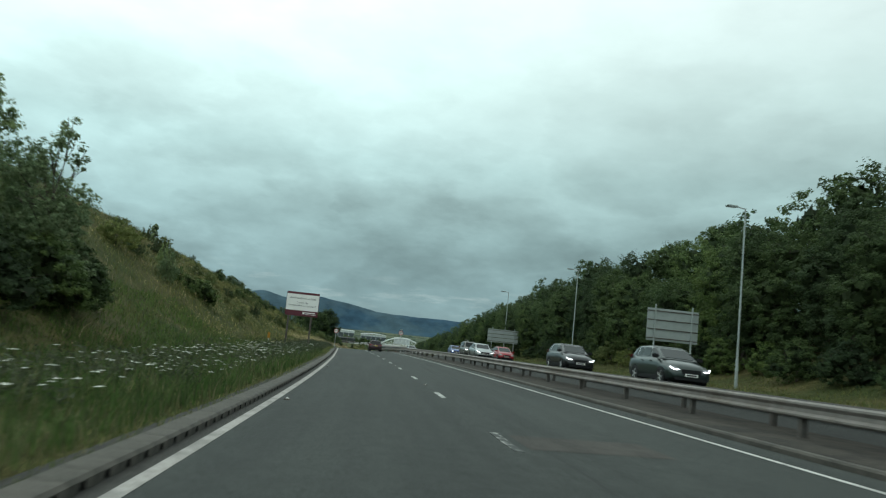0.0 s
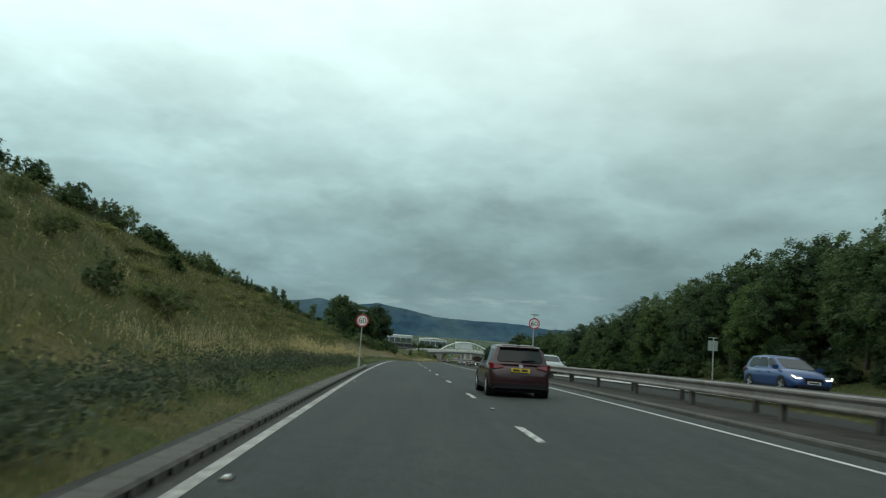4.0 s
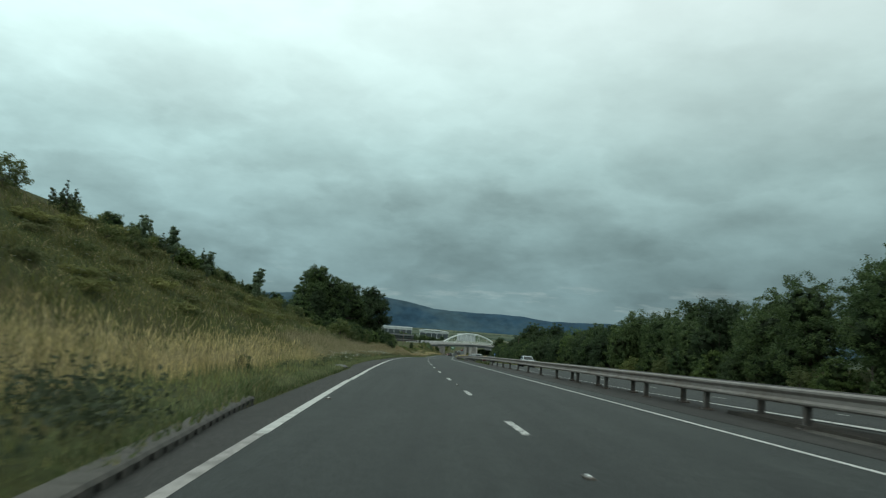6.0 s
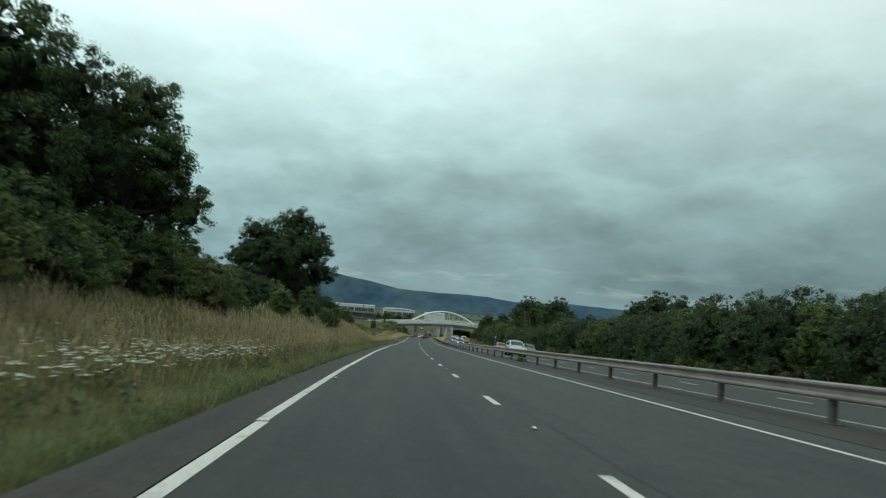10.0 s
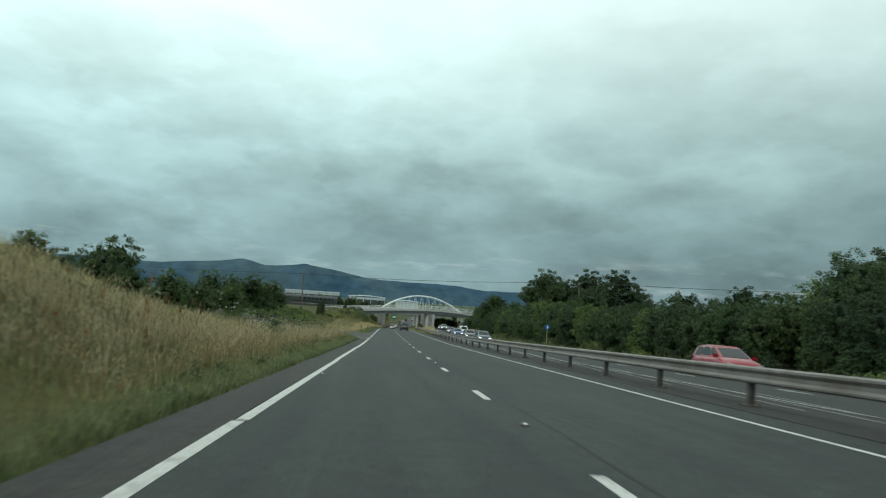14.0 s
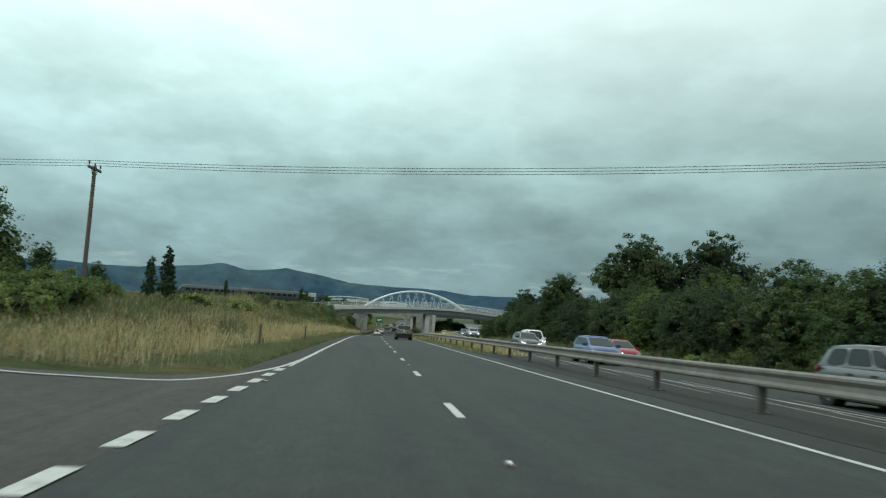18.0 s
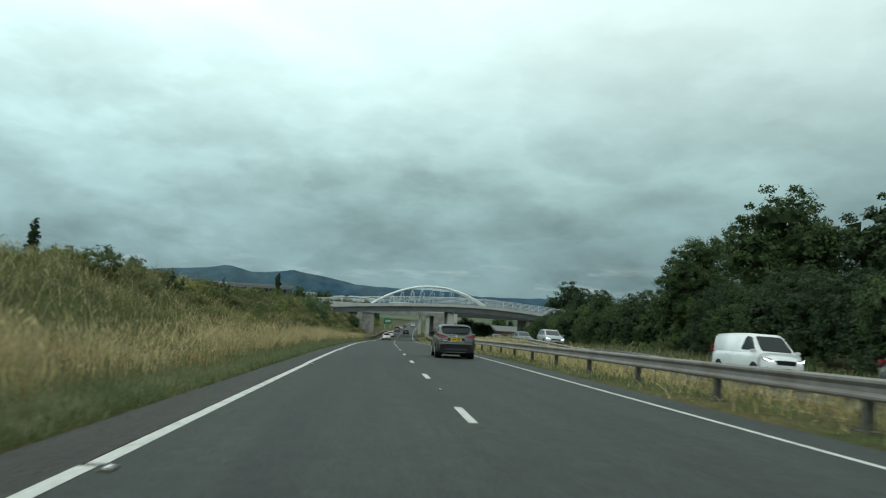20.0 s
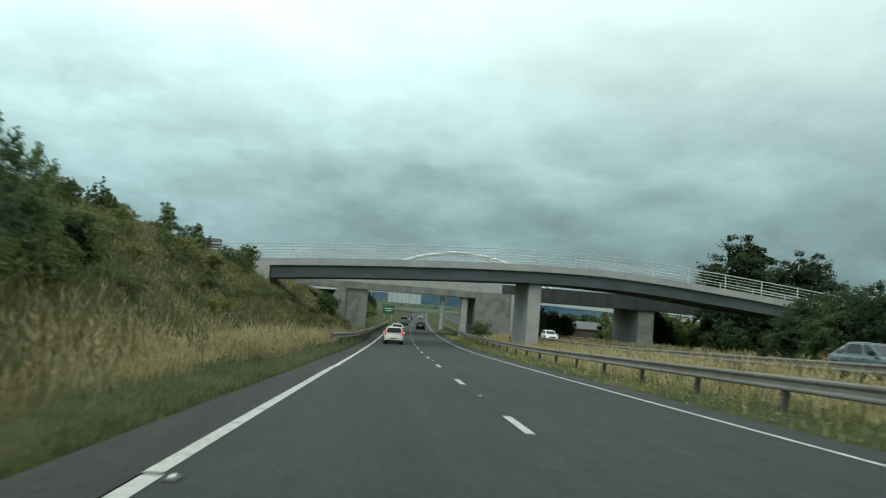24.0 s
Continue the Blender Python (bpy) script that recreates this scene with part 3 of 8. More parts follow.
def build_dashes():
    new_me = piece_mesh("lane_dash", lambda bm: box(bm, -0.065, 0.065, -2.0, 0, 0.0, 0.007), [LINE])
    old_me = piece_mesh("lane_dash", lambda bm: box(bm, -0.065, 0.065, -2.0, 0, 0.0, 0.007), [LINE_WORN])
    bare_me = piece_mesh("lane_dash", lambda bm: box(bm, -0.065, 0.065, -2.0, 0, 0.0, 0.006), [LINE_BARE])
    stud = piece_mesh("road_stud", lambda bm: (box(bm, -0.06, 0.06, -0.09, 0.09, 0, 0.018, 0.008), box(bm, -0.03, 0.03, -0.05, 0.05, 0.012, 0.03, 0.006, 1)), [STEEL_DARK, WHITE])
    lane = tagged(new("lane_marking"), "broken white lane line of painted dashes", "road marking", kind="structure")
    lane2 = tagged(new("opposite_lane_marking"), "broken white lane line of the far carriageway", "road marking", kind="structure")
    studs = tagged(new("road_studs"), "small reflecting studs set in the asphalt", "road stud", kind="structure")
    for k in range(-5, 110):
        s = DASH_0 + 9 * k
        if s < -55 or s > 990:
            continue
        o = new("lane_dash", bare_me if s < 15 else old_me if s < 168 else new_me)
        o.parent = lane
        o.matrix_world = pose(*map(float, place(s, 0.0)), math.degrees(math.atan(float(np.interp(s, _S, _G)))), -1.1, heading(s))
        if k % 2 and s < 640:
            o = new("road_stud", stud)
            o.parent = studs
            o.matrix_world = pose(*map(float, place(s + 3.4, 0.0, 0.002)), 0, 0, heading(s))
            o = new("road_stud", stud)
            o.parent = studs
            o.matrix_world = pose(*map(float, place(s - 5.7, -3.46, 0.002)), 0, 0, heading(s))
        if s < 700:
            o = new("lane_dash", new_me)
            o.parent = lane2
            u = float(opp(s)) + 3.75
            o.matrix_world = pose(*map(float, place(s, u)), math.degrees(math.atan(float(np.interp(s, _S, _G)))), 1.1, heading(s))


# ---------------------------------------------------------------- hills on the horizon
def build_hills():
    # distance haze is put into the wooded ridge's base colour as blue-grey
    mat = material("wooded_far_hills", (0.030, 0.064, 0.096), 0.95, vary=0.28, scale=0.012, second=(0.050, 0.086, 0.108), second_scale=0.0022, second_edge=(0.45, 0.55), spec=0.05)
    prof = ((32, 45), (26, 70), (20, 92), (18.5, 95), (16.8, 89), (14, 92), (13.1, 102), (11.5, 114), (10.1, 126), (9.0, 144), (8.5, 143), (7.2, 118), (6.2, 121), (5.2, 132), (4.5, 143),
            (4.1, 138), (3, 126), (2.2, 119), (1.4, 106), (0.6, 95), (0, 84), (-1.5, 80), (-3.2, 77), (-5.2, 79), (-6.7, 75), (-8.3, 61), (-9, 58), (-11.9, 63), (-13, 69), (-15, 62), (-22, 45), (-30, 25), (-45, 10))
    A = np.array(prof)[::-1]
    az = np.linspace(-45, 32, 420)
    top = np.interp(az, A[:, 0], A[:, 1])
    rough = np.array([noise.fractal((a * 1.1, 0, 5), 1.0, 2.0, 5) for a in az])
    top = top + rough * 2.0
    rows = []
    for k, (dist, f) in enumerate(((4350, -0.35), (4420, 0.25), (4500, 0.7), (4580, 1.0), (4680, 0.6))):
        a = np.radians(az)
        bumps = np.array([noise.noise((q * 0.6, k * 1.7, 2)) for q in az]) * 9.0 * (f > 0) * (f < 1)
        z = -36 + (top + 36) * max(f, 0) + bumps if f >= 0 else np.full_like(az, -40.0)
        rows.append(np.stack([-np.sin(a) * dist, np.cos(a) * dist, z], -1))
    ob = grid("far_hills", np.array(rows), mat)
    tagged(ob, "long ridge of wooded hills coloured blue-grey for haze", "hills", kind="structure")
    # low wooded country in front of the ridge
    mat2 = material("far_woodland", (0.034, 0.052, 0.040), 0.95, vary=0.3, scale=0.03, second=(0.055, 0.075, 0.048), second_scale=0.008, spec=0.05)
    for d, lift in ((2300, 5.0), (3300, 9.0)):
        az = np.linspace(-45, 32, 700)
        a = np.radians(az)
        nz = np.array([max(0, noise.fractal((q * 1.6 * d / 1500, d, 1), 1.0, 2.0, 6)) for q in az])
        dd = d + 60 * np.array([noise.noise((q * 0.3, d, 8)) for q in az])
        rows = [np.stack([-np.sin(a) * (dd + e), np.cos(a) * (dd + e), -37 + h * (3 + nz * lift * 1.7)], -1) for e, h in ((-30, 0), (-8, 0.8), (0, 1.0), (30, 0.9), (60, 0.0))]
        tagged(grid("far_woodland", np.array(rows), mat2), "distant belts of dark trees and hedgerows", "woodland", kind="structure")


build_hills()
build_dashes()
# ---------------------------------------------------------------- side road on the left
def ribbon(name, pts_a, pts_b, n, lift, mat, label, category, kind="structure"):
    """A surface between two edges given as (s, u) corners, rounded and draped on the land."""
    def edge(pts):
        q = np.array(pts, float)
        t = np.linspace(0, len(q) - 1, n)
        e = np.stack([np.interp(t, np.arange(len(q)), q[:, k]) for k in (0, 1)], -1)
        for _ in range(6):
            e[1:-1] = (e[:-2] + 2 * e[1:-1] + e[2:]) / 4
        return e
    a, b = edge(pts_a), edge(pts_b)
    k = np.linspace(0, 1, 14)[None, :, None]
    su = a[:, None] * (1 - k) + b[:, None] * k
    S, U = su[..., 0], su[..., 1]
    P = place(S, U, land(S, U) * smooth(4.4, 8.0, -U) + 0.006 + lift * smooth(4.6, 7.0, -U))
    P[0, :, 2] -= 0.03
    return tagged(grid(name, P, mat, None, False), label, category, kind=kind)


NEAR = [(372, -3.56), (375, -4.5), (379, -4.85), (381.5, -5.64), (384.6, -7.3), (387.5, -10.2), (392, -14.5), (402, -21), (420, -32), (445, -48)]
FAR = [(418.5, -3.56), (413, -4.5), (410, -5.9), (408.6, -7.4), (408.6, -9.2), (410.5, -12), (415, -16.5), (424, -23.5), (440, -35), (458, -48)]
ribbon("side_road", NEAR, FAR, 90, 0.05, ASPHALT_OLD, "grey asphalt mouth of a side road joining the carriageway", "road")


def bare_earth():
    """Trodden earth inside the corner of the side road."""
    q = np.array([(377.2, -4.95), (379.0, -5.05), (381.3, -5.85), (384.2, -7.5), (387.0, -10.4)])
    k = np.linspace(0, 4, 25)
    e = np.stack([np.interp(k, np.arange(5), q[:, i]) for i in (0, 1)], -1)
    w = np.linspace(0, 1, 9)[None, :]
    wide = (0.5 + 1.5 * np.sin(np.pi * np.clip(k / 4, 0.02, 0.98)) + 0.3 * np.sin(k * 5.3))[:, None]
    S, U = e[:, :1] - 0.85 * w * wide, e[:, 1:] - 0.45 * w * wide
    bumps = np.array([noise.noise((a * 2.3, b * 2.3, 0.5)) for a, b in zip(S.ravel(), U.ravel())]).reshape(S.shape)
    edge = np.minimum(w, 1 - w) * 4
    P = place(S, U, land(S, U) + 0.05 * np.clip(edge, 0, 1) + 0.03 * bumps - 0.02)
    tagged(grid("bare_earth", P, EARTH, None, True), "trodden brown earth with stones at the corner of the side road", "ground", kind="structure")


EARTH = material("brown_earth", (0.085, 0.066, 0.048), 0.95, vary=0.4, scale=9.0, second=(0.13, 0.105, 0.08), second_scale=2.2, bump=0.8, bump_scale=16.0, spec=0.12)
bare_earth()


def curve_line(name, pts, w, lift=0.062, label=""):
    q = np.array(pts, float)
    t = np.linspace(0, len(q) - 1, 60)
    e = np.stack([np.interp(t, np.arange(len(q)), q[:, k]) for k in (0, 1)], -1)
    for _ in range(8):
        e[1:-1] = (e[:-2] + 2 * e[1:-1] + e[2:]) / 4
    d = np.gradient(e, axis=0)
    nrm = np.stack([-d[:, 1], d[:, 0]], -1) / np.linalg.norm(d, axis=1)[:, None]
    rows = []
    for k in (-w / 2, w / 2):
        S, U = e[:, 0] + nrm[:, 0] * k, e[:, 1] + nrm[:, 1] * k
        rows.append(place(S, U, land(S, U) * smooth(4.4, 8.0, -U) + 0.016 + lift * smooth(4.6, 7.0, -U)))
    tagged(grid(name, np.stack(rows, 1), LINE, None, False), label, "road marking", kind="structure")


curve_line("side_road_edge_line", [(375.5, -3.66), (378.4, -3.80), (380.9, -4.12), (382.8, -4.96), (385.0, -6.4), (387.3, -8.4), (390.5, -11.6), (396, -15.8), (408, -23.4), (424, -33)], 0.17, label="white edge line curving into the side road")
curve_line("side_road_edge_line", [(420.5, -3.66), (416, -3.75), (412.2, -4.25), (409.4, -5.2), (407.9, -6.9), (407.6, -9.0), (409.6, -11.8), (414, -16.2)], 0.13, label="white line curving round the far corner of the side road")


def build_giveway():
    me = piece_mesh("junction_dash", lambda bm: box(bm, -0.11, 0.11, -0.5, 0.5, 0.0, 0.006), [LINE])
    e = tagged(new("junction_marking"), "short white dashes across the mouth of the side road", "road marking", kind="structure")
    s = 380.3
    while s < 416:
        o = new("junction_dash", me)
        o.parent = e
        o.matrix_world = pose(*map(float, place(s, -3.68, 0.010)), math.degrees(math.atan(float(np.interp(s, _S, _G)))), -1.1, heading(s))
        s += 2.02
    # hatching painted beside the opposite carriageway
    h = tagged(new("hatch_marking"), "thin white hatching lines on the paved reserve", "road marking", kind="structure")
    me = piece_mesh("hatch_dash", lambda bm: box(bm, -0.02, 0.02, -2.6, 2.6, 0.0, 0.006), [LINE_DIRTY])
    for k in range(24):
        for j, du in enumerate((0.35, -0.2, -0.7, -1.2)):
            s = 285 + k * 6.9 + j * 1.9
            o = new("hatch_dash", me)
            o.parent = h
            o.matrix_world = pose(*map(float, place(s, float(opp(s)) + du, 0.013)), math.degrees(math.atan(float(np.interp(s, _S, _G)))), 0, heading(s) - 5)


build_giveway()

# bitumen seams and patches in the carriageway
def build_seams():
    for u, s0, s1, w in ((0.30, 175, 330, 0.05), (0.38, -20, 30, 0.03)):
        s = np.arange(s0, s1, 0.5)
        wob = np.array([noise.noise((q * 0.35, u, 4)) * 0.07 + noise.noise((q * 1.7, u, 9)) * 0.02 for q in s])
        U = np.stack([u + wob - w / 2, u + wob + w / 2], 1)
        ob = grid("road_seam", place(np.broadcast_to(s[:, None], U.shape), U, 0.003), SEAL, None, False)
        tagged(ob, "dark bitumen joint between asphalt lanes", "road joint", kind="structure")
    for s0, s1, u0, u1 in ((166.5, 171.5, 0.4, 4.6), (9.5, 11.2, 0.2, 2.2)):
        s = np.arange(s0, s1 + 0.1, 0.5)
        U = np.broadcast_to(np.linspace(u0, u1, 4), (len(s), 4))
        ob = grid("asphalt_patch", place(np.broadcast_to(s[:, None], U.shape), U, 0.004), SEAL if s0 > 100 else ASPHALT_OLD, None, False)
        tagged(ob, "darker repair patch in the asphalt", "road patch", kind="structure")


build_seams()

# ---------------------------------------------------------------- kerbs
def kerb_unit(bm):
    """One drainage kerb block, half a metre long, with an inlet at its foot."""
    y0, y1 = -0.247, 0.247
    a, b = -0.075, 0.075
    prof = ((0.0, -0.1), (0.0, 0.0), (0.0, 0.085), (-0.03, 0.115), (-0.27, 0.125), (-0.27, -0.1))
    def ring(y):
        return [bm.verts.new((u, y, z)) for u, z in prof]
    r = [ring(y) for y in (y0, a, b, y1)]
    for i in range(3):
        for j in range(len(prof) - 1):
            if i == 1 and j == 1:
                continue
            bm.faces.new((r[i][j], r[i][j + 1], r[i + 1][j + 1], r[i + 1][j]))
    bm.faces.new(r[0][::-1])
    bm.faces.new(r[3])
    # inlet: recess faces coloured near-black for the shade inside the hole
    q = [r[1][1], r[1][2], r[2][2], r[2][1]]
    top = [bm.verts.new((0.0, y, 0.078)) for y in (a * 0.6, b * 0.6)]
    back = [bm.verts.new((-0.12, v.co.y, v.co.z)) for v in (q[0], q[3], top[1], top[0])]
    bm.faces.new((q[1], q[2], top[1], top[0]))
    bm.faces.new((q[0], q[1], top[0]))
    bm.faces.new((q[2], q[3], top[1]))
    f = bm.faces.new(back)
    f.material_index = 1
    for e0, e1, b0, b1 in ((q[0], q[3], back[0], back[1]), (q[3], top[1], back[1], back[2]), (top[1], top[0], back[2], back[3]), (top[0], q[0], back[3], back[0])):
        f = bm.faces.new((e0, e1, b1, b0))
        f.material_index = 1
    bmesh.ops.recalc_face_normals(bm, faces=bm.faces)


KERB_UNITS = 272


def build_kerbs():
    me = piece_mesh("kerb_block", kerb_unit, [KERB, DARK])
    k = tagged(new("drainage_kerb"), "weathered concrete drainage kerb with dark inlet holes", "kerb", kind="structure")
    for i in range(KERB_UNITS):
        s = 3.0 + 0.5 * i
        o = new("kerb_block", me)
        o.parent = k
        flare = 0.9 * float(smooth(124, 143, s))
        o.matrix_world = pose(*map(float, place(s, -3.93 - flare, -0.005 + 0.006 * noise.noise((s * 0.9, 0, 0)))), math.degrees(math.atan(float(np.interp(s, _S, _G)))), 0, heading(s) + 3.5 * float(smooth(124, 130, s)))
    along("kerb_run", -60, 2.7, 1.0, ((0, -0.1), (0, 0.085), (-0.03, 0.115), (-0.27, 0.125), (-0.27, -0.1)), KERB, k, off=lambda s: -3.93 + 0 * s)
    r = tagged(new("reserve_kerb"), "low concrete kerb along the central reserve", "kerb", kind="structure")
    for i in range(66):
        s0 = -60 + 3.0 * i
        drop = 0.0 if s0 < 128 else -0.06
        along("kerb_length", s0 + 0.004, s0 + 2.996, 1.5, ((0, -0.1), (0.0, 0.07 + drop), (0.03, 0.10 + drop), (0.17, 0.105 + drop), (0.17, -0.1)), KERB, r, off=lambda s: 4.60 + 1.3 * smooth(116, 143, s))


build_kerbs()

# ---------------------------------------------------------------- crash barriers
BEAM = ((-0.105, 0.47), (-0.135, 0.50), (-0.135, 0.535), (-0.075, 0.585), (-0.068, 0.66), (-0.115, 0.725), (-0.11, 0.765), (-0.05, 0.795), (0.05, 0.795),
        (0.11, 0.765), (0.115, 0.725), (0.068, 0.66), (0.075, 0.585), (0.135, 0.535), (0.135, 0.50), (0.105, 0.47))


def post_mesh(bm):
    box(bm, -0.06, 0.06, -0.075, 0.075, -0.02, 0.50, 0.006)
    box(bm, -0.15, 0.15, -0.17, 0.17, -0.02, 0.025, 0.006)
    box(bm, -0.07, 0.07, -0.05, 0.05, 0.50, 0.62)
    for x in (-0.11, 0.11):
        for y in (-0.12, 0.12):
            bmesh.ops.create_cone(bm, cap_ends=True, segments=6, radius1=0.018, radius2=0.018, depth=0.04, matrix=Matrix.Translation((x, y, 0.04)))


POST = piece_mesh("post", post_mesh, [STEEL_DARK])


def barrier(s0, s1, off, spacing, phase, label, lift=0.0, mat=None):
    e = tagged(empty("crash_barrier", s0, float(off(np.array(s0)))), label, "crash barrier")
    inv = e.matrix_world.inverted()
    s = s0
    while s < s1 - 1:
        n = min(s + 28.8, s1)
        o = along("rail", s, n, 1.6, [(u, z + lift) for u, z in BEAM], mat or STEEL, None, off=off, smooth_shade=False)
        o.parent, o.matrix_parent_inverse = e, inv
        s = n
    k = math.ceil((s0 + 0.5 - phase) / spacing)
    while phase + k * spacing < s1 - 0.3:
        p = phase + k * spacing
        o = new("post", POST)
        o.parent, o.matrix_parent_inverse = e, inv
        o.matrix_basis = pose(*map(float, place(p, float(off(np.array(p))), 0.012 + lift)), 0, 0, heading(p))
        k += 1
    return e


barrier(-60, 700, rail_u, 4.8, 383.2, "grey galvanised box-beam crash barrier on dark steel posts")
barrier(-60, 163, lambda s: np.interp(s, (-60, 0, 80, 140, 163), (8.1, 7.9, 7.25, 6.75, 6.5)), 4.8, 2.4, "dark crash barrier on the far side of the reserve", 0.02, BARRIER_DARK)
barrier(452, 690, lambda s: opp(s) - 1.2, 4.8, 1.0, "weathered crash barrier beside the opposite carriageway", -0.22)
barrier(576, 690, lambda s: np.interp(s, (576, 590, 690), (-5.6, -5.0, -5.0)), 4.8, 0.0, "crash barrier guarding the bridge abutment on the verge", 0.1)


# ---------------------------------------------------------------- signs, lamps, poles
def text_mesh(body, size, align="CENTER"):
    cu = bpy.data.curves.new("lettering", "FONT")
    cu.body, cu.size, cu.align_x, cu.extrude = body, size, align, 0.002
    ob = bpy.data.objects.new("lettering", cu)
    scene.collection.objects.link(ob)
    me = bpy.data.meshes.new_from_object(ob.evaluated_get(bpy.context.evaluated_depsgraph_get()))
    bpy.data.objects.remove(ob)
    return me


def lettering(body, size, x, z, y, mat, parent, width=None):
    me = text_mesh(body, size)
    me.materials.clear()
    me.materials.append(mat)
    o = new("lettering", me)
    o.parent = parent
    xs = [v.co.x for v in me.vertices]
    k = 1.0 if width is None else width / (max(xs) - min(xs))
    o.matrix_basis = pose(x, y, z, 90, 0, 0) @ Matrix.Diagonal((k, 1, 1, 1))
    return o


def panel(w, z0, z1, y, mat, parent, name="panel", label="", thick=0.025, bevel=0.004, x=0.0):
    return part(name, box(bmesh.new(), x - w / 2, x + w / 2, y, y + thick, z0, z1, bevel), mat, parent, label)


def info_sign():
    e = empty("information_sign", 57.8, -6.66, 0, 0)
    tagged(e, "large white and maroon road scheme sign on two grey posts", "sign")
    panel(2.50, 2.70, 4.54, 0, MAROON, e, "panel", x=0.06)
    panel(2.46, 3.12, 4.37, -0.006, WHITE, e, "white_face", "white sign face", x=0.06)
    for x in (-0.9, 0.85):
        part("post", tube(bmesh.new(), (x, 0.09, -0.4), (x, 0.09, 4.55), 0.07, n=12), STEEL_DARK, e)
        part("clamp", box(bmesh.new(), x - 0.09, x + 0.09, 0.02, 0.07, 4.40, 4.48), POLEGREY, e)
        part("clamp", box(bmesh.new(), x - 0.09, x + 0.09, 0.02, 0.07, 2.78, 2.86), POLEGREY, e)
    lettering("A4440 Southern Link Road", 0.21, 0.06, 4.00, -0.012, GREYTEXT, e, 1.96)
    lettering("Delivered by", 0.19, 0.06, 3.66, -0.012, GREYTEXT, e, 0.86)
    lettering("Worcestershire County Council", 0.19, 0.06, 3.44, -0.012, GREYTEXT, e, 2.06)
    panel(0.16, 2.86, 3.02, -0.012, WHITE, e, "emblem", "small white emblem", 0.01, 0, 0.22)
    panel(0.75, 2.94, 3.01, -0.012, WHITE, e, "text_bar", "white text bar", 0.01, 0, 0.72)
    panel(0.80, 2.84, 2.87, -0.012, WHITE, e, "text_bar", "white text bar", 0.01, 0, 0.74)


def disc(bm, r, y0, y1, z, n=40, r_in=None):
    m = Matrix.Translation((0, (y0 + y1) / 2, z)) @ Matrix.Rotation(radians(90), 4, "X")
    if r_in is None:
        bmesh.ops.create_cone(bm, cap_ends=True, segments=n, radius1=r, radius2=r, depth=abs(y1 - y0), matrix=m)
        return bm
    a = np.linspace(0, 2 * math.pi, n, endpoint=False)
    rings = [[bm.verts.new((q * math.cos(t), y, z + q * math.sin(t))) for t in a] for q, y in ((r, y1), (r, y0), (r_in, y0), (r_in, y1))]
    for i in range(4):
        A, B = rings[i], rings[(i + 1) % 4]
        for j in range(n):
            k = (j + 1) % n
            bm.faces.new((A[j], A[k], B[k], B[j]))
    bmesh.ops.recalc_face_normals(bm, faces=bm.faces)
    return bm


def speed_sign(s, u, zc, turn=0):
    e = empty("speed_limit_sign", s, u, 0, turn)
    tagged(e, "round sixty speed limit sign with lamp on grey post", "sign", "speed limit signs")
    part("plate", disc(bmesh.new(), 0.375, 0.0, 0.02, zc), WHITE, e, "white round plate")
    part("ring", disc(bmesh.new(), 0.372, -0.006, 0.0, zc, r_in=0.295), RED, e, "red border ring")
    lettering("60", 0.46, 0, zc - 0.155, -0.004, BLACK, e, 0.46)
    part("post", tube(bmesh.new(), (0, 0.06, -0.3), (0, 0.06, zc + 0.42), 0.038, n=12), POLEGREY, e)
    bm = tube(bmesh.new(), (0, 0.06, zc + 0.40), (0, -0.02, zc + 0.58), 0.022)
    part("lamp_arm", bm, POLEGREY, e)
    bm = box(bmesh.new(), -0.27, 0.27, -0.24, -0.06, zc + 0.55, zc + 0.62, 0.015)
    box(bm, -0.16, 0.16, -0.09, 0.05, zc + 0.58, zc + 0.645, 0.012)
    part("lamp", bm, SIGNBACK, e, "flat grey sign lamp")
    part("base_box", box(bmesh.new(), -0.07, 0.07, 0.0, 0.13, -0.1, 0.55, 0.01), POLEGREY, e)


def back_sign(s, u0, u1, z0, z1, lean=0):
    e = empty("direction_sign", s, (u0 + u1) / 2, 0, 0)
    tagged(e, "back of a large grey direction sign on two posts", "sign", "direction signs seen from behind")
    w = u1 - u0
    panel(w, z0, z1, 0, SIGNBACK, e)
    for k in range(4):
        z = z0 + (z1 - z0) * (0.08 + 0.28 * k)
        panel(w * 0.99, z - 0.03, z + 0.03, -0.04, STEEL_DARK, e, "rail", "dark horizontal stiffening rail", 0.035, 0.004)
    for x in (-w * 0.36, w * 0.36):
        part("post", tube(bmesh.new(), (x, -0.11, -0.5), (x, -0.11, z1 + 0.25), 0.05, n=12), SIGNBACK, e)
        for z in (z0 + 0.2, z1 - 0.2):
            part("clamp", box(bmesh.new(), x - 0.1, x + 0.1, -0.1, -0.035, z - 0.03, z + 0.03), STEEL, e)


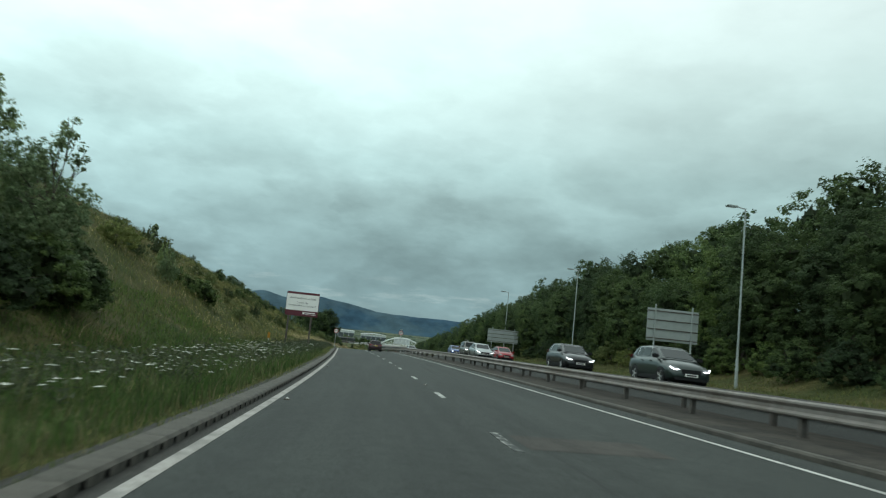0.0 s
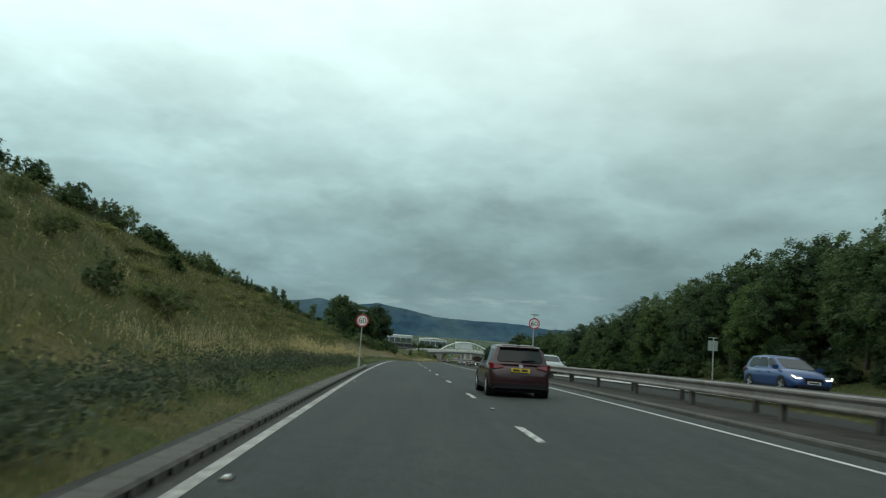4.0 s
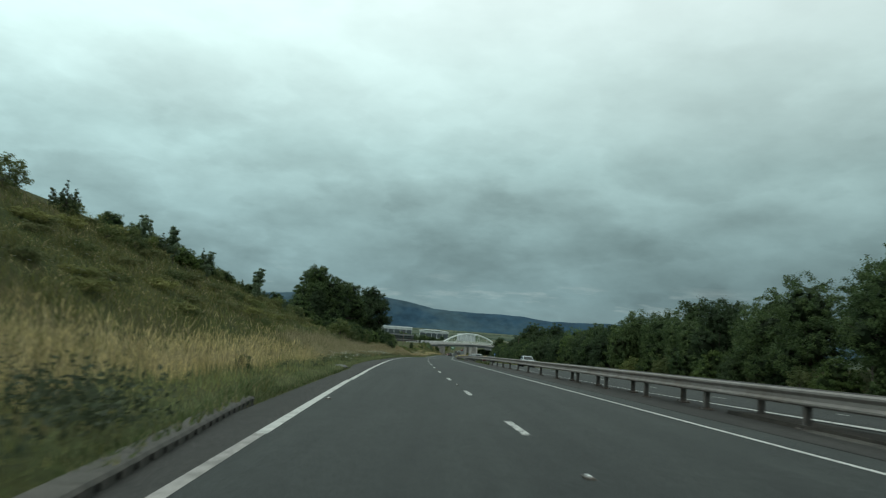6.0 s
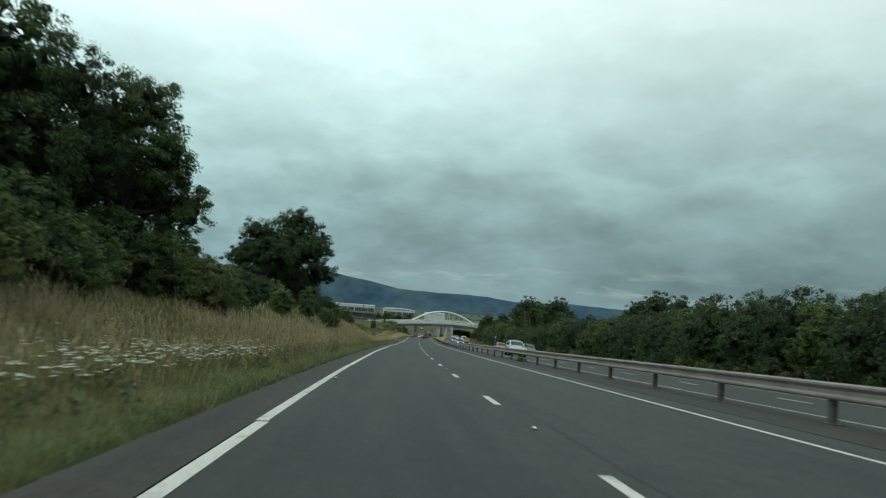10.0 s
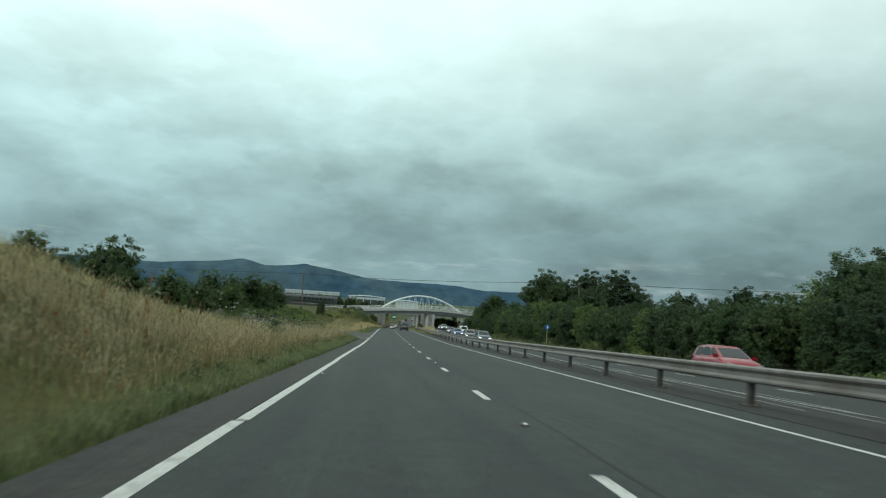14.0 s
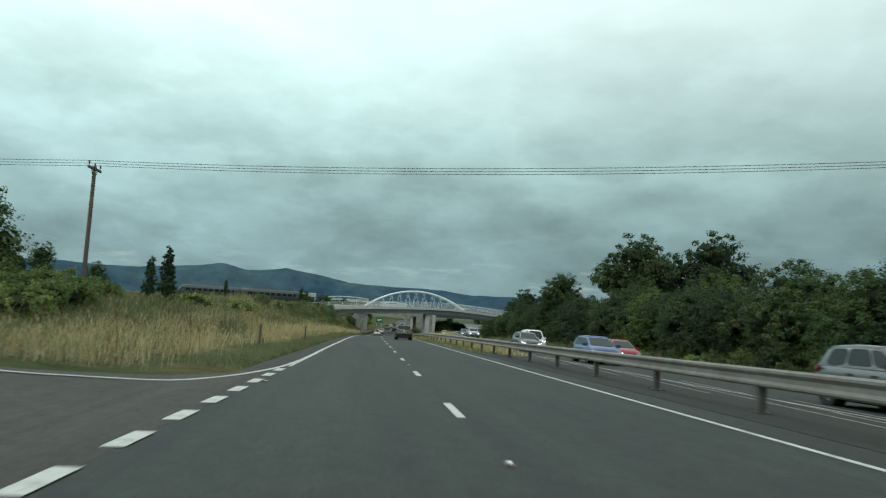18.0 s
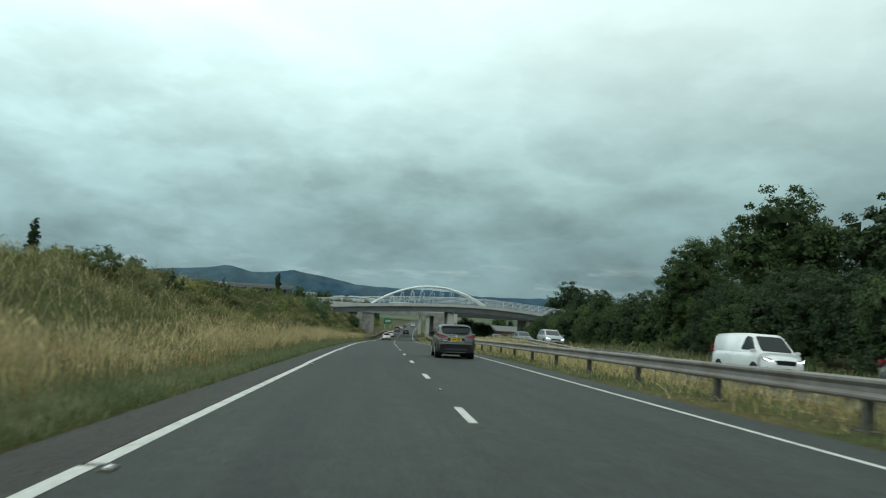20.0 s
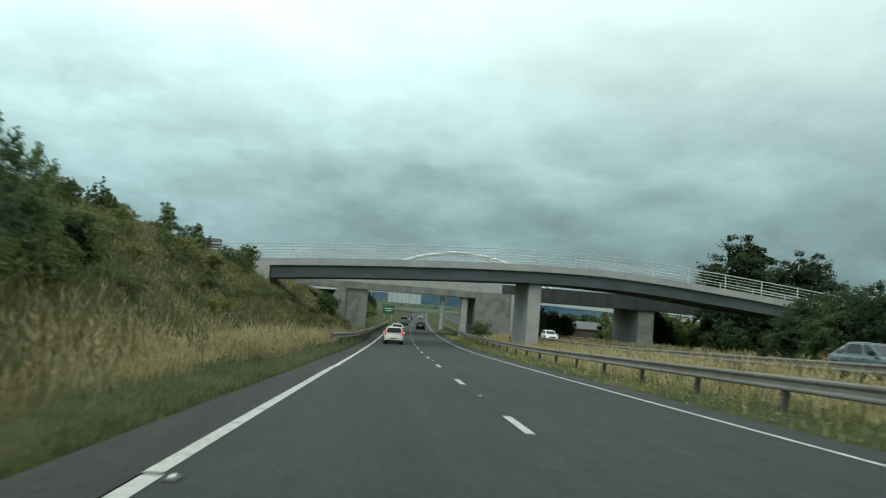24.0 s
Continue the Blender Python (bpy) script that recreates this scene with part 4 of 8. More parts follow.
def street_lamp(s, u, z0, z1):
    e = empty("street_lamp", s, u, z0, 0)
    tagged(e, "tall grey steel street lamp with flat lantern", "street lamp", "street lamps along the verge")
    h = z1 - z0
    part("base", tube(bmesh.new(), (0, 0, -0.4), (0, 0, 1.5), 0.085, n=12), SIGNBACK, e)
    part("column", tube(bmesh.new(), (0, 0, 1.5), (0, 0, h), 0.06, 0.04, n=12), SIGNBACK, e)
    part("arm", tube(bmesh.new(), (0, 0, h - 0.03), (-0.55, 0, h + 0.05), 0.032), POLEGREY, e)
    bm = box(bmesh.new(), -1.15, -0.5, -0.16, 0.16, h + 0.0, h + 0.10, 0.03)
    part("lantern", bm, SIGNBACK, e, "flat grey lantern")
    part("lens", box(bmesh.new(), -1.08, -0.65, -0.11, 0.11, h - 0.015, h + 0.005), WHITE, e, "pale lens")


info_sign()
speed_sign(123.4, -4.35, 2.78, 2)
speed_sign(129.0, 6.85, 3.50, 0)
back_sign(44.4, 15.7, 19.1, 2.5, 4.55)
back_sign(97.3, 16.0, 20.2, 2.3, 4.05)
for s, u, z0, z1 in ((38.2, 18.4, 0.2, 10.1), (71.4, 19.5, 0.2, 9.85), (104.3, 19.9, 0.2, 9.85)):
    street_lamp(s, u, z0, z1)


def round_back(s, u, zc):
    e = empty("speed_limit_sign", s, u, 0, 0)
    tagged(e, "back of a grey roadside sign on a slim post", "sign")
    part("plate", box(bmesh.new(), -0.33, 0.33, 0, 0.02, zc - 0.36, zc + 0.3, 0.01), SIGNBACK, e)
    part("post", tube(bmesh.new(), (0, -0.06, -0.3), (0, -0.06, zc + 0.5), 0.04, n=10), POLEGREY, e)
    part("lamp", box(bmesh.new(), -0.25, 0.25, -0.08, 0.2, zc + 0.45, zc + 0.52, 0.015), SIGNBACK, e)
    part("clamp", box(bmesh.new(), -0.09, 0.09, -0.03, 0.0, zc - 0.03, zc + 0.03), STEEL, e)


round_back(127.2, 18.4, 2.7)


def small_sign(s, u, zc, mat, label, w=0.4, h=0.6):
    e = empty("roadside_sign", s, u, 0, 0)
    tagged(e, label, "sign")
    part("plate", box(bmesh.new(), -w / 2, w / 2, 0, 0.02, zc - h / 2, zc + h / 2, 0.006), mat, e)
    part("post", tube(bmesh.new(), (0, 0.05, -0.3), (0, 0.05, zc + h / 2), 0.035, n=10), POLEGREY, e)


def blue_roundel(s, u, zc):
    e = tagged(empty("roadside_sign", s, u, 0, 0), "round blue roadside sign with a white mark on a grey post", "sign")
    p = part("plate", disc(bmesh.new(), 0.34, 0.0, 0.02, zc), BLUESIGN, e)
    part("mark", box(bmesh.new(), -0.05, 0.05, -0.008, 0.001, zc - 0.2, zc + 0.18), WHITE, p, "white bar")
    part("mark", box(bmesh.new(), 0.05, 0.2, -0.008, 0.001, zc - 0.06, zc + 0.04), WHITE, p, "white bar")
    part("post", tube(bmesh.new(), (0, 0.05, -0.3), (0, 0.05, zc + 0.3), 0.035, n=10), POLEGREY, e)


blue_roundel(398, 19.3, 2.6)


def field_gate(s, u, turn):
    e = tagged(empty("field_gate", s, u, float(land(s, u)), turn), "weathered five-bar wooden gate closing the side road", "gate")
    for k in range(5):
        part("gate_bar", box(bmesh.new(), -1.8, 1.8, -0.02, 0.02, 0.3 + 0.21 * k, 0.4 + 0.21 * k, 0.008), POSTWOOD, e)
    for x in (-1.75, 1.75):
        part("gate_stile", box(bmesh.new(), x - 0.05, x + 0.05, -0.03, 0.03, 0.2, 1.3, 0.01), POSTWOOD, e)
    part("brace", tube(bmesh.new(), (-1.75, 0, 0.3), (0.4, 0, 1.22), 0.04, n=6), POSTWOOD, e)
    for x in (-2.0, 2.0):
        part("gate_post", box(bmesh.new(), x - 0.1, x + 0.1, -0.1, 0.1, -0.3, 1.5, 0.02), POSTWOOD, e)


POSTWOOD = material("grey_weathered_wood", (0.22, 0.20, 0.17), 0.85, vary=0.25, scale=5.0, stretch=(1, 6, 6), bump=0.3)
field_gate(434, -31.8, 46)
small_sign(61.4, -9.2, 0.98, YELLOWSIGN, "small orange marker plate on a post in tall grass", 0.19, 0.46)
small_sign(290.5, -8.6, 1.55, YELLOWSIGN, "orange marker plate on a post beside dry grass", 0.16, 0.4)


def marker_post(s, u, h=1.1):
    e = empty("marker_post", s, u, 0, 0)
    tagged(e, "slim dark wooden marker post in the verge", "marker post", "marker posts on the verges")
    part("stake", box(bmesh.new(), -0.05, 0.05, -0.02, 0.02, -0.2, h, 0.01), WOOD, e)
    part("cap", box(bmesh.new(), -0.055, 0.055, -0.025, 0.025, h, h + 0.03, 0.008), STEEL_DARK, e)


for s, u in ((345, 18.2), (372, 18.6), (404, 18.6), (428, -6.2), (436, -9.5), (137, 17.5), (444, -5.6)):
    marker_post(s, u)


POLES = ((451, -92, 10.6), (438.2, -17.8, 9.55), (423.7, 30.1, 10.6), (410, 92, 12.5))


def power_line():
    tops = []
    for s, u, z in POLES:
        e = empty("power_pole", s, u, 0, 0)
        tagged(e, "dark wooden electricity pole with crossarm and insulators", "power pole", "power line poles")
        part("pole", tube(bmesh.new(), (0, 0, -1.0), (0, 0, z), 0.15, 0.10, n=12), WOOD, e)
        # the crossarm stands square to the wires, along the road
        part("crossarm", box(bmesh.new(), -0.06, 0.06, -0.95, 0.95, z - 0.25, z - 0.12, 0.01), WOOD, e)
        for y in (-0.5, 0.5):
            part("brace", tube(bmesh.new(), (0, y, z - 0.2), (0, 0, z - 0.85), 0.02, n=6), STEEL_DARK, e)
        for y in (-0.85, 0.0, 0.85):
            bm = tube(bmesh.new(), (0, y, z - 0.12), (0, y, z + 0.16), 0.02, n=6)
            for q in (0.02, 0.08, 0.14):
                bmesh.ops.create_cone(bm, cap_ends=True, segments=10, radius1=0.06, radius2=0.03, depth=0.05, matrix=Matrix.Translation((0, y, z + q)))
            part("insulator", bm, STEEL_DARK, e)
        m = e.matrix_world
        tops.append([m @ Vector((0, y, z + 0.16)) for y in (-0.85, 0.0, 0.85)])
    for a, b in zip(tops, tops[1:]):
        for p, q in zip(a, b):
            n = 24
            bm = bmesh.new()
            sag = 0.012 * (q - p).length
            pts = [p.lerp(q, k / n) - Vector((0, 0, sag * 4 * (k / n) * (1 - k / n))) for k in range(n + 1)]
            rings = [[bm.verts.new(c + Vector((0, 0.014 * math.cos(a), 0.014 * math.sin(a)))) for a in (0.0, 1.57, 3.14, 4.71)] for c in pts]
            for A, B in zip(rings, rings[1:]):
                for j in range(4):
                    bm.faces.new((A[j], A[(j + 1) % 4], B[(j + 1) % 4], B[j]))
            me = bpy.data.meshes.new("power_cable")
            bm.to_mesh(me)
            bm.free()
            me.materials.append(BLACK)
            tagged(new("power_cable", me), "thin black overhead cable slung between wooden poles", "cable", "overhead cables")


power_line()
# ---------------------------------------------------------------- bridges
def loft(bm, sections, closed=True):
    """Skin through equal rings of points."""
    rings = [[bm.verts.new(p) for p in sec] for sec in sections]
    n = len(rings[0])
    for A, B in zip(rings, rings[1:]):
        for j in range(n if closed else n - 1):
            k = (j + 1) % n
            bm.faces.new((A[j], A[k], B[k], B[j]))
    if closed:
        bm.faces.new(rings[0][::-1])
        bm.faces.new(rings[-1])
    bmesh.ops.recalc_face_normals(bm, faces=bm.faces)
    return bm


B1X = (-24, -10, -4.6, 0.6, 5.9, 11.3, 16.8, 22, 27, 31, 37, 44, 60, 78)
B1Z = (-15.7, -14.62, -14.12, -13.72, -13.37, -13.07, -12.8, -12.64, -12.62, -12.77, -13.22, -13.82, -15.4, -17.7)


def deck1(x):
    xs = np.arange(-30, 90, 0.5)
    zs = np.interp(xs, B1X, B1Z)
    for _ in range(60):
        zs[1:-1] = (zs[:-2] + 2 * zs[1:-1] + zs[2:]) / 4
    return float(np.interp(x, xs, zs))


def road_bridge():
    y0, y1 = 601.5, 610.5
    e = tagged(new("road_bridge"), "concrete overbridge with grey girders and pale metal railings", "bridge")
    X = np.linspace(-22, 76, 66)
    def beam(name, ya, yb, top, bot, mat, label="", x=X):
        return part(name, loft(bmesh.new(), [[(q, ya, deck1(q) + top), (q, yb, deck1(q) + top), (q, yb, deck1(q) + bot), (q, ya, deck1(q) + bot)] for q in x]), mat, e, label)
    beam("deck_slab", y0 + 0.3, y1 - 0.3, -0.05, -0.45, CONCRETE)
    beam("edge_beam", y0, y0 + 0.45, 0.12, -0.55, CONCRETE_PALE, "pale concrete edge beam")
    beam("edge_beam", y1 - 0.45, y1, 0.12, -0.55, CONCRETE_PALE, "pale concrete edge beam")
    Xg = np.linspace(-5.8, 62, 46)
    for y in (y0 + 0.55, y0 + 3.2, y0 + 5.8, y1 - 0.55):
        beam("girder", y - 0.2, y + 0.2, -0.45, -1.63, GIRDER, "grey painted steel girder", Xg)
        beam("girder_flange", y - 0.32, y + 0.32, -1.63, -1.71, GIRDER, "", Xg)
    for yy, side in ((y0 + 0.2, -1), (y1 - 0.2, 1)):
        x = -20.0
        while x < 75:
            z = deck1(x)
            part("rail_post", box(bmesh.new(), x - 0.04, x + 0.04, yy - 0.05, yy + 0.05, z + 0.1, z + 1.62, 0.01), RAILWHITE, e)
            x += 4.0
        for k, (h, r) in enumerate(((1.55, 0.05), (1.25, 0.03), (0.95, 0.03), (0.66, 0.035), (0.40, 0.03))):
            sec = []
            for q in X:
                z = deck1(q) + h
                sec.append([(q, yy + r * math.cos(a), z + r * math.sin(a)) for a in np.linspace(0, 2 * math.pi, 6, endpoint=False)])
            part("handrail", loft(bmesh.new(), sec), RAILWHITE, e)
    # central pier with a wide face and narrower sides
    zb = -23.5
    bm = box(bmesh.new(), 19.6, 20.9, y0 + 0.9, y1 - 1.6, zb, deck1(20) - 1.77, 0.05)
    part("pier", bm, CONCRETE_PALE, e, "tall pale concrete pier")
    for y in (y0 + 1.2, y0 + 3.2, y0 + 5.8):
        part("bearing", box(bmesh.new(), 20.0, 20.5, y - 0.25, y + 0.25, deck1(20) - 1.78, deck1(20) - 1.70), DARK, e)
    # bank seats at both ends
    za = deck1(-7) - 0.5
    part("abutment", box(bmesh.new(), -12, -5.9, y0 - 0.2, y1 + 0.2, -20.5, za, 0.06), CONCRETE_PALE, e, "pale concrete abutment set in the bank")
    part("abutment", box(bmesh.new(), 60, 66, y0 - 0.2, y1 + 0.2, -22, deck1(62) - 0.5, 0.06), CONCRETE, e)


def rail_bridge():
    y0, y1 = 640.0, 652.0
    e = tagged(new("rail_bridge"), "wide concrete and dark steel rail bridge on heavy stained abutments", "bridge")
    soffit, step, top, zb = -16.05, -15.05, -13.65, -25.5
    def bar(name, xa, xb, ya, yb, za, zc, mat, label=""):
        X = np.linspace(xa, xb, 12)
        return part(name, loft(bmesh.new(), [[(x, ya, zc), (x, yb, zc), (x, yb, za), (x, ya, za)] for x in X]), mat, e, label)
    bar("deck", -66, 66, y0 + 0.6, y1 - 0.6, -15.7, -14.0, CONCRETE)
    for ya, yb, d in ((y0, y0 + 0.6, -0.12), (y1 - 0.6, y1, 0.12)):
        bar("parapet", -7, 24.6, ya, yb, step, top, CONCRETE_PALE, "pale concrete parapet")
        bar("low_girder", -66, -7, ya, yb, step, -13.9, GIRDER_DARK, "low dark steel girder")
        bar("deck_edge", -66, 24.6, ya + d, yb + d, soffit, step, CONCRETE, "stained concrete deck edge")
        bar("side_girder", 24.6, 66, ya, yb, -15.75, top, GIRDER_DARK, "dark weathered steel girder")
        bar("girder_flange", 24.6, 66, ya - 0.15, yb + 0.15, -15.83, -15.75, GIRDER_DARK)
    for x in np.arange(26, 64, 2.2):
        part("stiffener", box(bmesh.new(), x - 0.05, x + 0.05, y0 - 0.14, y0, -15.74, top), GIRDER_DARK, e)
    for y in (y0 + 4.0, y0 + 8.0):
        bar("inner_girder", 24.6, 62, y, y + 0.5, -15.6, -14.4, GIRDER_DARK)
    part("pier", box(bmesh.new(), 1.2, 4.4, y0 + 0.3, y1 - 0.4, zb, soffit, 0.08), CONCRETE, e, "stained concrete pier on the verge")
    bm = loft(bmesh.new(), [[(0.5, q, step), (1.2, q, step), (1.2, q, zb), (-5.4, q, zb)] for q in (y0 - 0.2, y0 + 1.0)])
    part("wing_wall", bm, CONCRETE, e, "sloping concrete wing wall")
    part("abutment", box(bmesh.new(), 20.6, 26.0, y0 - 0.6, y1, zb, step, 0.1), CONCRETE, e, "massive stained concrete centre wall")
    part("abutment_pilaster", box(bmesh.new(), 26.0, 27.0, y0 - 0.9, y1, zb, step - 0.05, 0.06), CONCRETE_PALE, e)
    part("column", box(bmesh.new(), 18.6, 19.6, y0 + 0.6, y0 + 2.0, zb, soffit, 0.08), CONCRETE_PALE, e)
    part("pier", box(bmesh.new(), 46.6, 49.2, y0 + 0.4, y1 - 0.4, zb, -15.83, 0.1), CONCRETE, e, "concrete pier beyond the far carriageway")
    for x in (-26, -46, -62):
        part("pier", box(bmesh.new(), x - 1, x + 1, y0 + 1.0, y1 - 1.0, zb, soffit, 0.1), CONCRETE, e)


TRAIN_GREEN = material("dark_green_coach_paint", (0.022, 0.034, 0.031), 0.4, vary=0.06, scale=1.2, second=(0.030, 0.036, 0.034), second_scale=0.3)
TRAIN_ROOF = material("grey_coach_roof", (0.045, 0.05, 0.05), 0.7, vary=0.15, scale=1.5)
TRAIN_GLASS = material("dark_coach_glass", (0.015, 0.02, 0.022), 0.08, spec=0.4)


def train_coach(x0, nose):
    """One coach, twenty metres long, standing on the rail bridge; nose rounds its outer end."""
    y0, z0, L = 643.0, -13.98, 19.7
    e = tagged(empty("train_coach", at=pose(x0, y0, z0)), "dark green railway coach standing on the rail bridge", "train", "coaches of the train")
    prof = ((0.12, 1.0), (0.02, 1.25), (0.0, 2.0), (0.10, 2.9), (0.35, 3.35), (0.9, 3.7), (1.4, 3.8))
    prof = prof + tuple((2.8 - y, z) for y, z in prof[-2::-1])
    sec = []
    for k in np.linspace(0, 1, 21):
        x = L * k
        drop = 0.55 * max(0.0, 1 - x / 2.2) ** 2 if nose else 0.0
        sec.append([(x, y, z - drop * (z - 1.0)) for y, z in prof])
    part("body", loft(bmesh.new(), sec), TRAIN_GREEN, e)
    part("roof", loft(bmesh.new(), [[(x, y, z + 0.02) for y, z in prof[4:-4]] + [(x, 2.4, 3.3), (x, 0.4, 3.3)] for x in (2.3, L - 0.1)]), TRAIN_ROOF, e, "grey curved roof")
    for k in range(9):
        x = 2.6 + 1.85 * k
        part("window", box(bmesh.new(), x, x + 1.35, -0.012, 0.06, 1.95, 2.75, 0.01), TRAIN_GLASS, e, "dark window")
    for x in (1.6, L - 1.2):
        part("door", box(bmesh.new(), x - 0.45, x + 0.45, -0.02, 0.06, 1.05, 3.0, 0.01), TRAIN_ROOF, e, "grey sliding door")
    part("underframe", box(bmesh.new(), 0.4, L - 0.4, 0.3, 2.5, 0.55, 1.05, 0.03), GIRDER_DARK, e)
    for x in (2.6, L - 2.6):
        part("bogie", box(bmesh.new(), x - 1.5, x + 1.5, 0.35, 2.45, 0.3, 0.72, 0.05), GIRDER_DARK, e)
        for dx in (-0.95, 0.95):
            part("wheelset", tube(bmesh.new(), (x + dx, 0.55, 0.42), (x + dx, 2.25, 0.42), 0.42, n=16), STEEL_DARK, e)


def railway():
    for y in (643.68, 645.12):
        tagged(part("rail", box(bmesh.new(), -65.5, 65.5, y - 0.035, y + 0.035, -14.0, -13.975), STEEL_DARK, None), "worn steel running rail on the bridge deck", "rail", "running rails")
    train_coach(-58.0, True)
    train_coach(-38.0, False)


def arch_bridge():
    yc = 675.0
    e = tagged(new("arch_footbridge"), "white tubular steel arch footbridge with slender hangers", "bridge")
    zd = -16.0
    x0, x1 = 3.6, 43.6
    X = np.linspace(-14, 74, 50)
    def dz(x):
        return zd + 0.9 * (1 - ((x - 23.6) / 40) ** 2)
    part("deck", loft(bmesh.new(), [[(x, yc, dz(x)), (x, yc + 4, dz(x)), (x, yc + 4, dz(x) - 0.8), (x, yc, dz(x) - 0.8)] for x in X]), RAILWHITE, e)
    for y in (yc + 0.1, yc + 3.9):
        for h in (1.3, 0.9, 0.5):
            part("handrail", loft(bmesh.new(), [[(x, y + 0.05 * math.cos(a), dz(x) + h + 0.05 * math.sin(a)) for a in np.linspace(0, 6.283, 6, endpoint=False)] for x in X]), ARCHWHITE, e)
        for x in np.arange(-12, 74, 3.0):
            part("rail_post", box(bmesh.new(), x - 0.04, x + 0.04, y - 0.04, y + 0.04, dz(x), dz(x) + 1.3), ARCHWHITE, e)
    def az(x):
        k = (x - x0) / (x1 - x0)
        return -14.0 + 6.95 * 4 * k * (1 - k)
    A = np.linspace(x0, x1, 48)
    for yy in (yc - 0.3, yc + 4.3):
        sec = []
        for i, x in enumerate(A):
            g = (az(x + 0.1) - az(x - 0.1)) / 0.2
            nx, nz = -g / math.hypot(1, g), 1 / math.hypot(1, g)
            sec.append([(x + 0.33 * math.sin(a) * nx, yy + 0.33 * math.cos(a), az(x) + 0.33 * math.sin(a) * nz) for a in np.linspace(0, 6.283, 12, endpoint=False)])
        part("arch", loft(bmesh.new(), sec), ARCHWHITE, e, "white tubular arch")
        xs = np.linspace(x0 + 4, x1 - 4, 11)
        for i, x in enumerate(xs):
            for dx in (-1.6, 1.6):
                part("hanger", tube(bmesh.new(), (x, yy, az(x)), (x + dx, yy + (0.4 if yy < yc else -0.4), dz(x + dx)), 0.035, n=6), ARCHWHITE, e)
    for x in np.linspace(x0 + 9, x1 - 9, 5):
        part("cross_brace", tube(bmesh.new(), (x, yc - 0.3, az(x)), (x, yc + 4.3, az(x)), 0.14, n=8), ARCHWHITE, e)
    for x, lean in ((54.0, 8.0), (-6, -5.0)):
        for d, k in ((0.0, 1.0), (1.9, 0.82)):
            part("raking_leg", tube(bmesh.new(), (x + math.copysign(d, lean), yc + 2, dz(x) - 0.7), (x + lean * k, yc + 2, -25), 0.36, n=10), ARCHWHITE, e)
    for x in (20.2,):
        part("pier", tube(bmesh.new(), (x, yc + 2, dz(x) - 0.8), (x, yc + 2, -26), 0.5, n=14), CONCRETE_PALE, e)


road_bridge()
rail_bridge()
railway()
arch_bridge()


# ---------------------------------------------------------------- buildings in the distance
def warehouse(x, y, w, d, z0, z1, turn, roof, label, curved=0.0, bays=7):
    e = tagged(empty("warehouse", at=pose(x, y, z0, 0, 0, turn)), label, "warehouse", "distant industrial sheds")
    h = z1 - z0
    wall = material("shed_cladding", (0.52, 0.55, 0.55), 0.6, vary=0.05, scale=0.5, second=(0.36, 0.40, 0.41), second_scale=0.1, stretch=(6, 6, 0.2))
    part("wall", box(bmesh.new(), 0, w, 0, d, -4, h), wall, e)
    n = 16
    sec = []
    for k in range(n + 1):
        q = k / n
        zz = h + curved * 4 * q * (1 - q)
        sec.append([(-0.4 + (w + 0.8) * q, -0.6, zz + 0.7), (-0.4 + (w + 0.8) * q, d + 0.6, zz + 0.7), (-0.4 + (w + 0.8) * q, d + 0.6, zz), (-0.4 + (w + 0.8) * q, -0.6, zz)])
    part("roof", loft(bmesh.new(), sec), roof, e, "pale metal roof")
    for k in range(bays):
        a = w * (k + 0.04) / bays
        part("loading_door", box(bmesh.new(), a, a + w / bays * 0.92, -0.06, 0.02, -3.0, h * 0.52), BLUEGLASS, e, "dark grey loading door")
    return e


BLUEGLASS = material("dark_glazing", (0.07, 0.085, 0.09), 0.15, vary=0.1, scale=2.0)
ROOFPALE = material("pale_metal_roof", (0.66, 0.68, 0.68), 0.5, vary=0.04, scale=0.3)
BRICK = material("red_brick_far", (0.150, 0.082, 0.062), 0.9, vary=0.2, scale=3.0, second=(0.115, 0.064, 0.052), second_scale=0.4)
SLATE = material("grey_roof_sheet", (0.12, 0.125, 0.125), 0.9, vary=0.1, scale=2.0)
warehouse(-79, 1000, 50, 40, -14, -8.9, 2, ROOFPALE, "long white industrial shed beyond the trees")
warehouse(-19, 985, 33, 30, -15, -11.0, 2, ROOFPALE, "white shed with a curved roof and glazed front", 1.3, 5)
warehouse(26, 1020, 22, 24, -16, -12.8, -3, ROOFPALE, "small pale shed beyond the footbridge", 0.8, 0)


def brick_building():
    e = tagged(empty("brick_building", at=pose(51.0, 716, -25.3, 0, 0, 3)), "long red-brick building with a grey pitched roof", "building")
    part("wall", box(bmesh.new(), 0, 30, 0, 14, -3, 4.2), BRICK, e, "red brick wall")
    part("roof", loft(bmesh.new(), [[(x, -0.6, 4.2), (x, 7, 6.0), (x, 14.6, 4.2), (x, 14.6, 4.0), (x, 7, 5.8), (x, -0.6, 4.0)] for x in (-0.6, 30.6)]), SLATE, e, "grey pitched roof")
    for k in range(7):
        w = part("window", box(bmesh.new(), 1.5 + 4 * k, 3.3 + 4 * k, -0.06, 0.05, 1.9, 3.1), BLUEGLASS, e, "dark window")
        part("sill", box(bmesh.new(), 1.4 + 4 * k, 3.4 + 4 * k, -0.14, 0.02, 1.78, 1.9), CONCRETE_PALE, w)


brick_building()


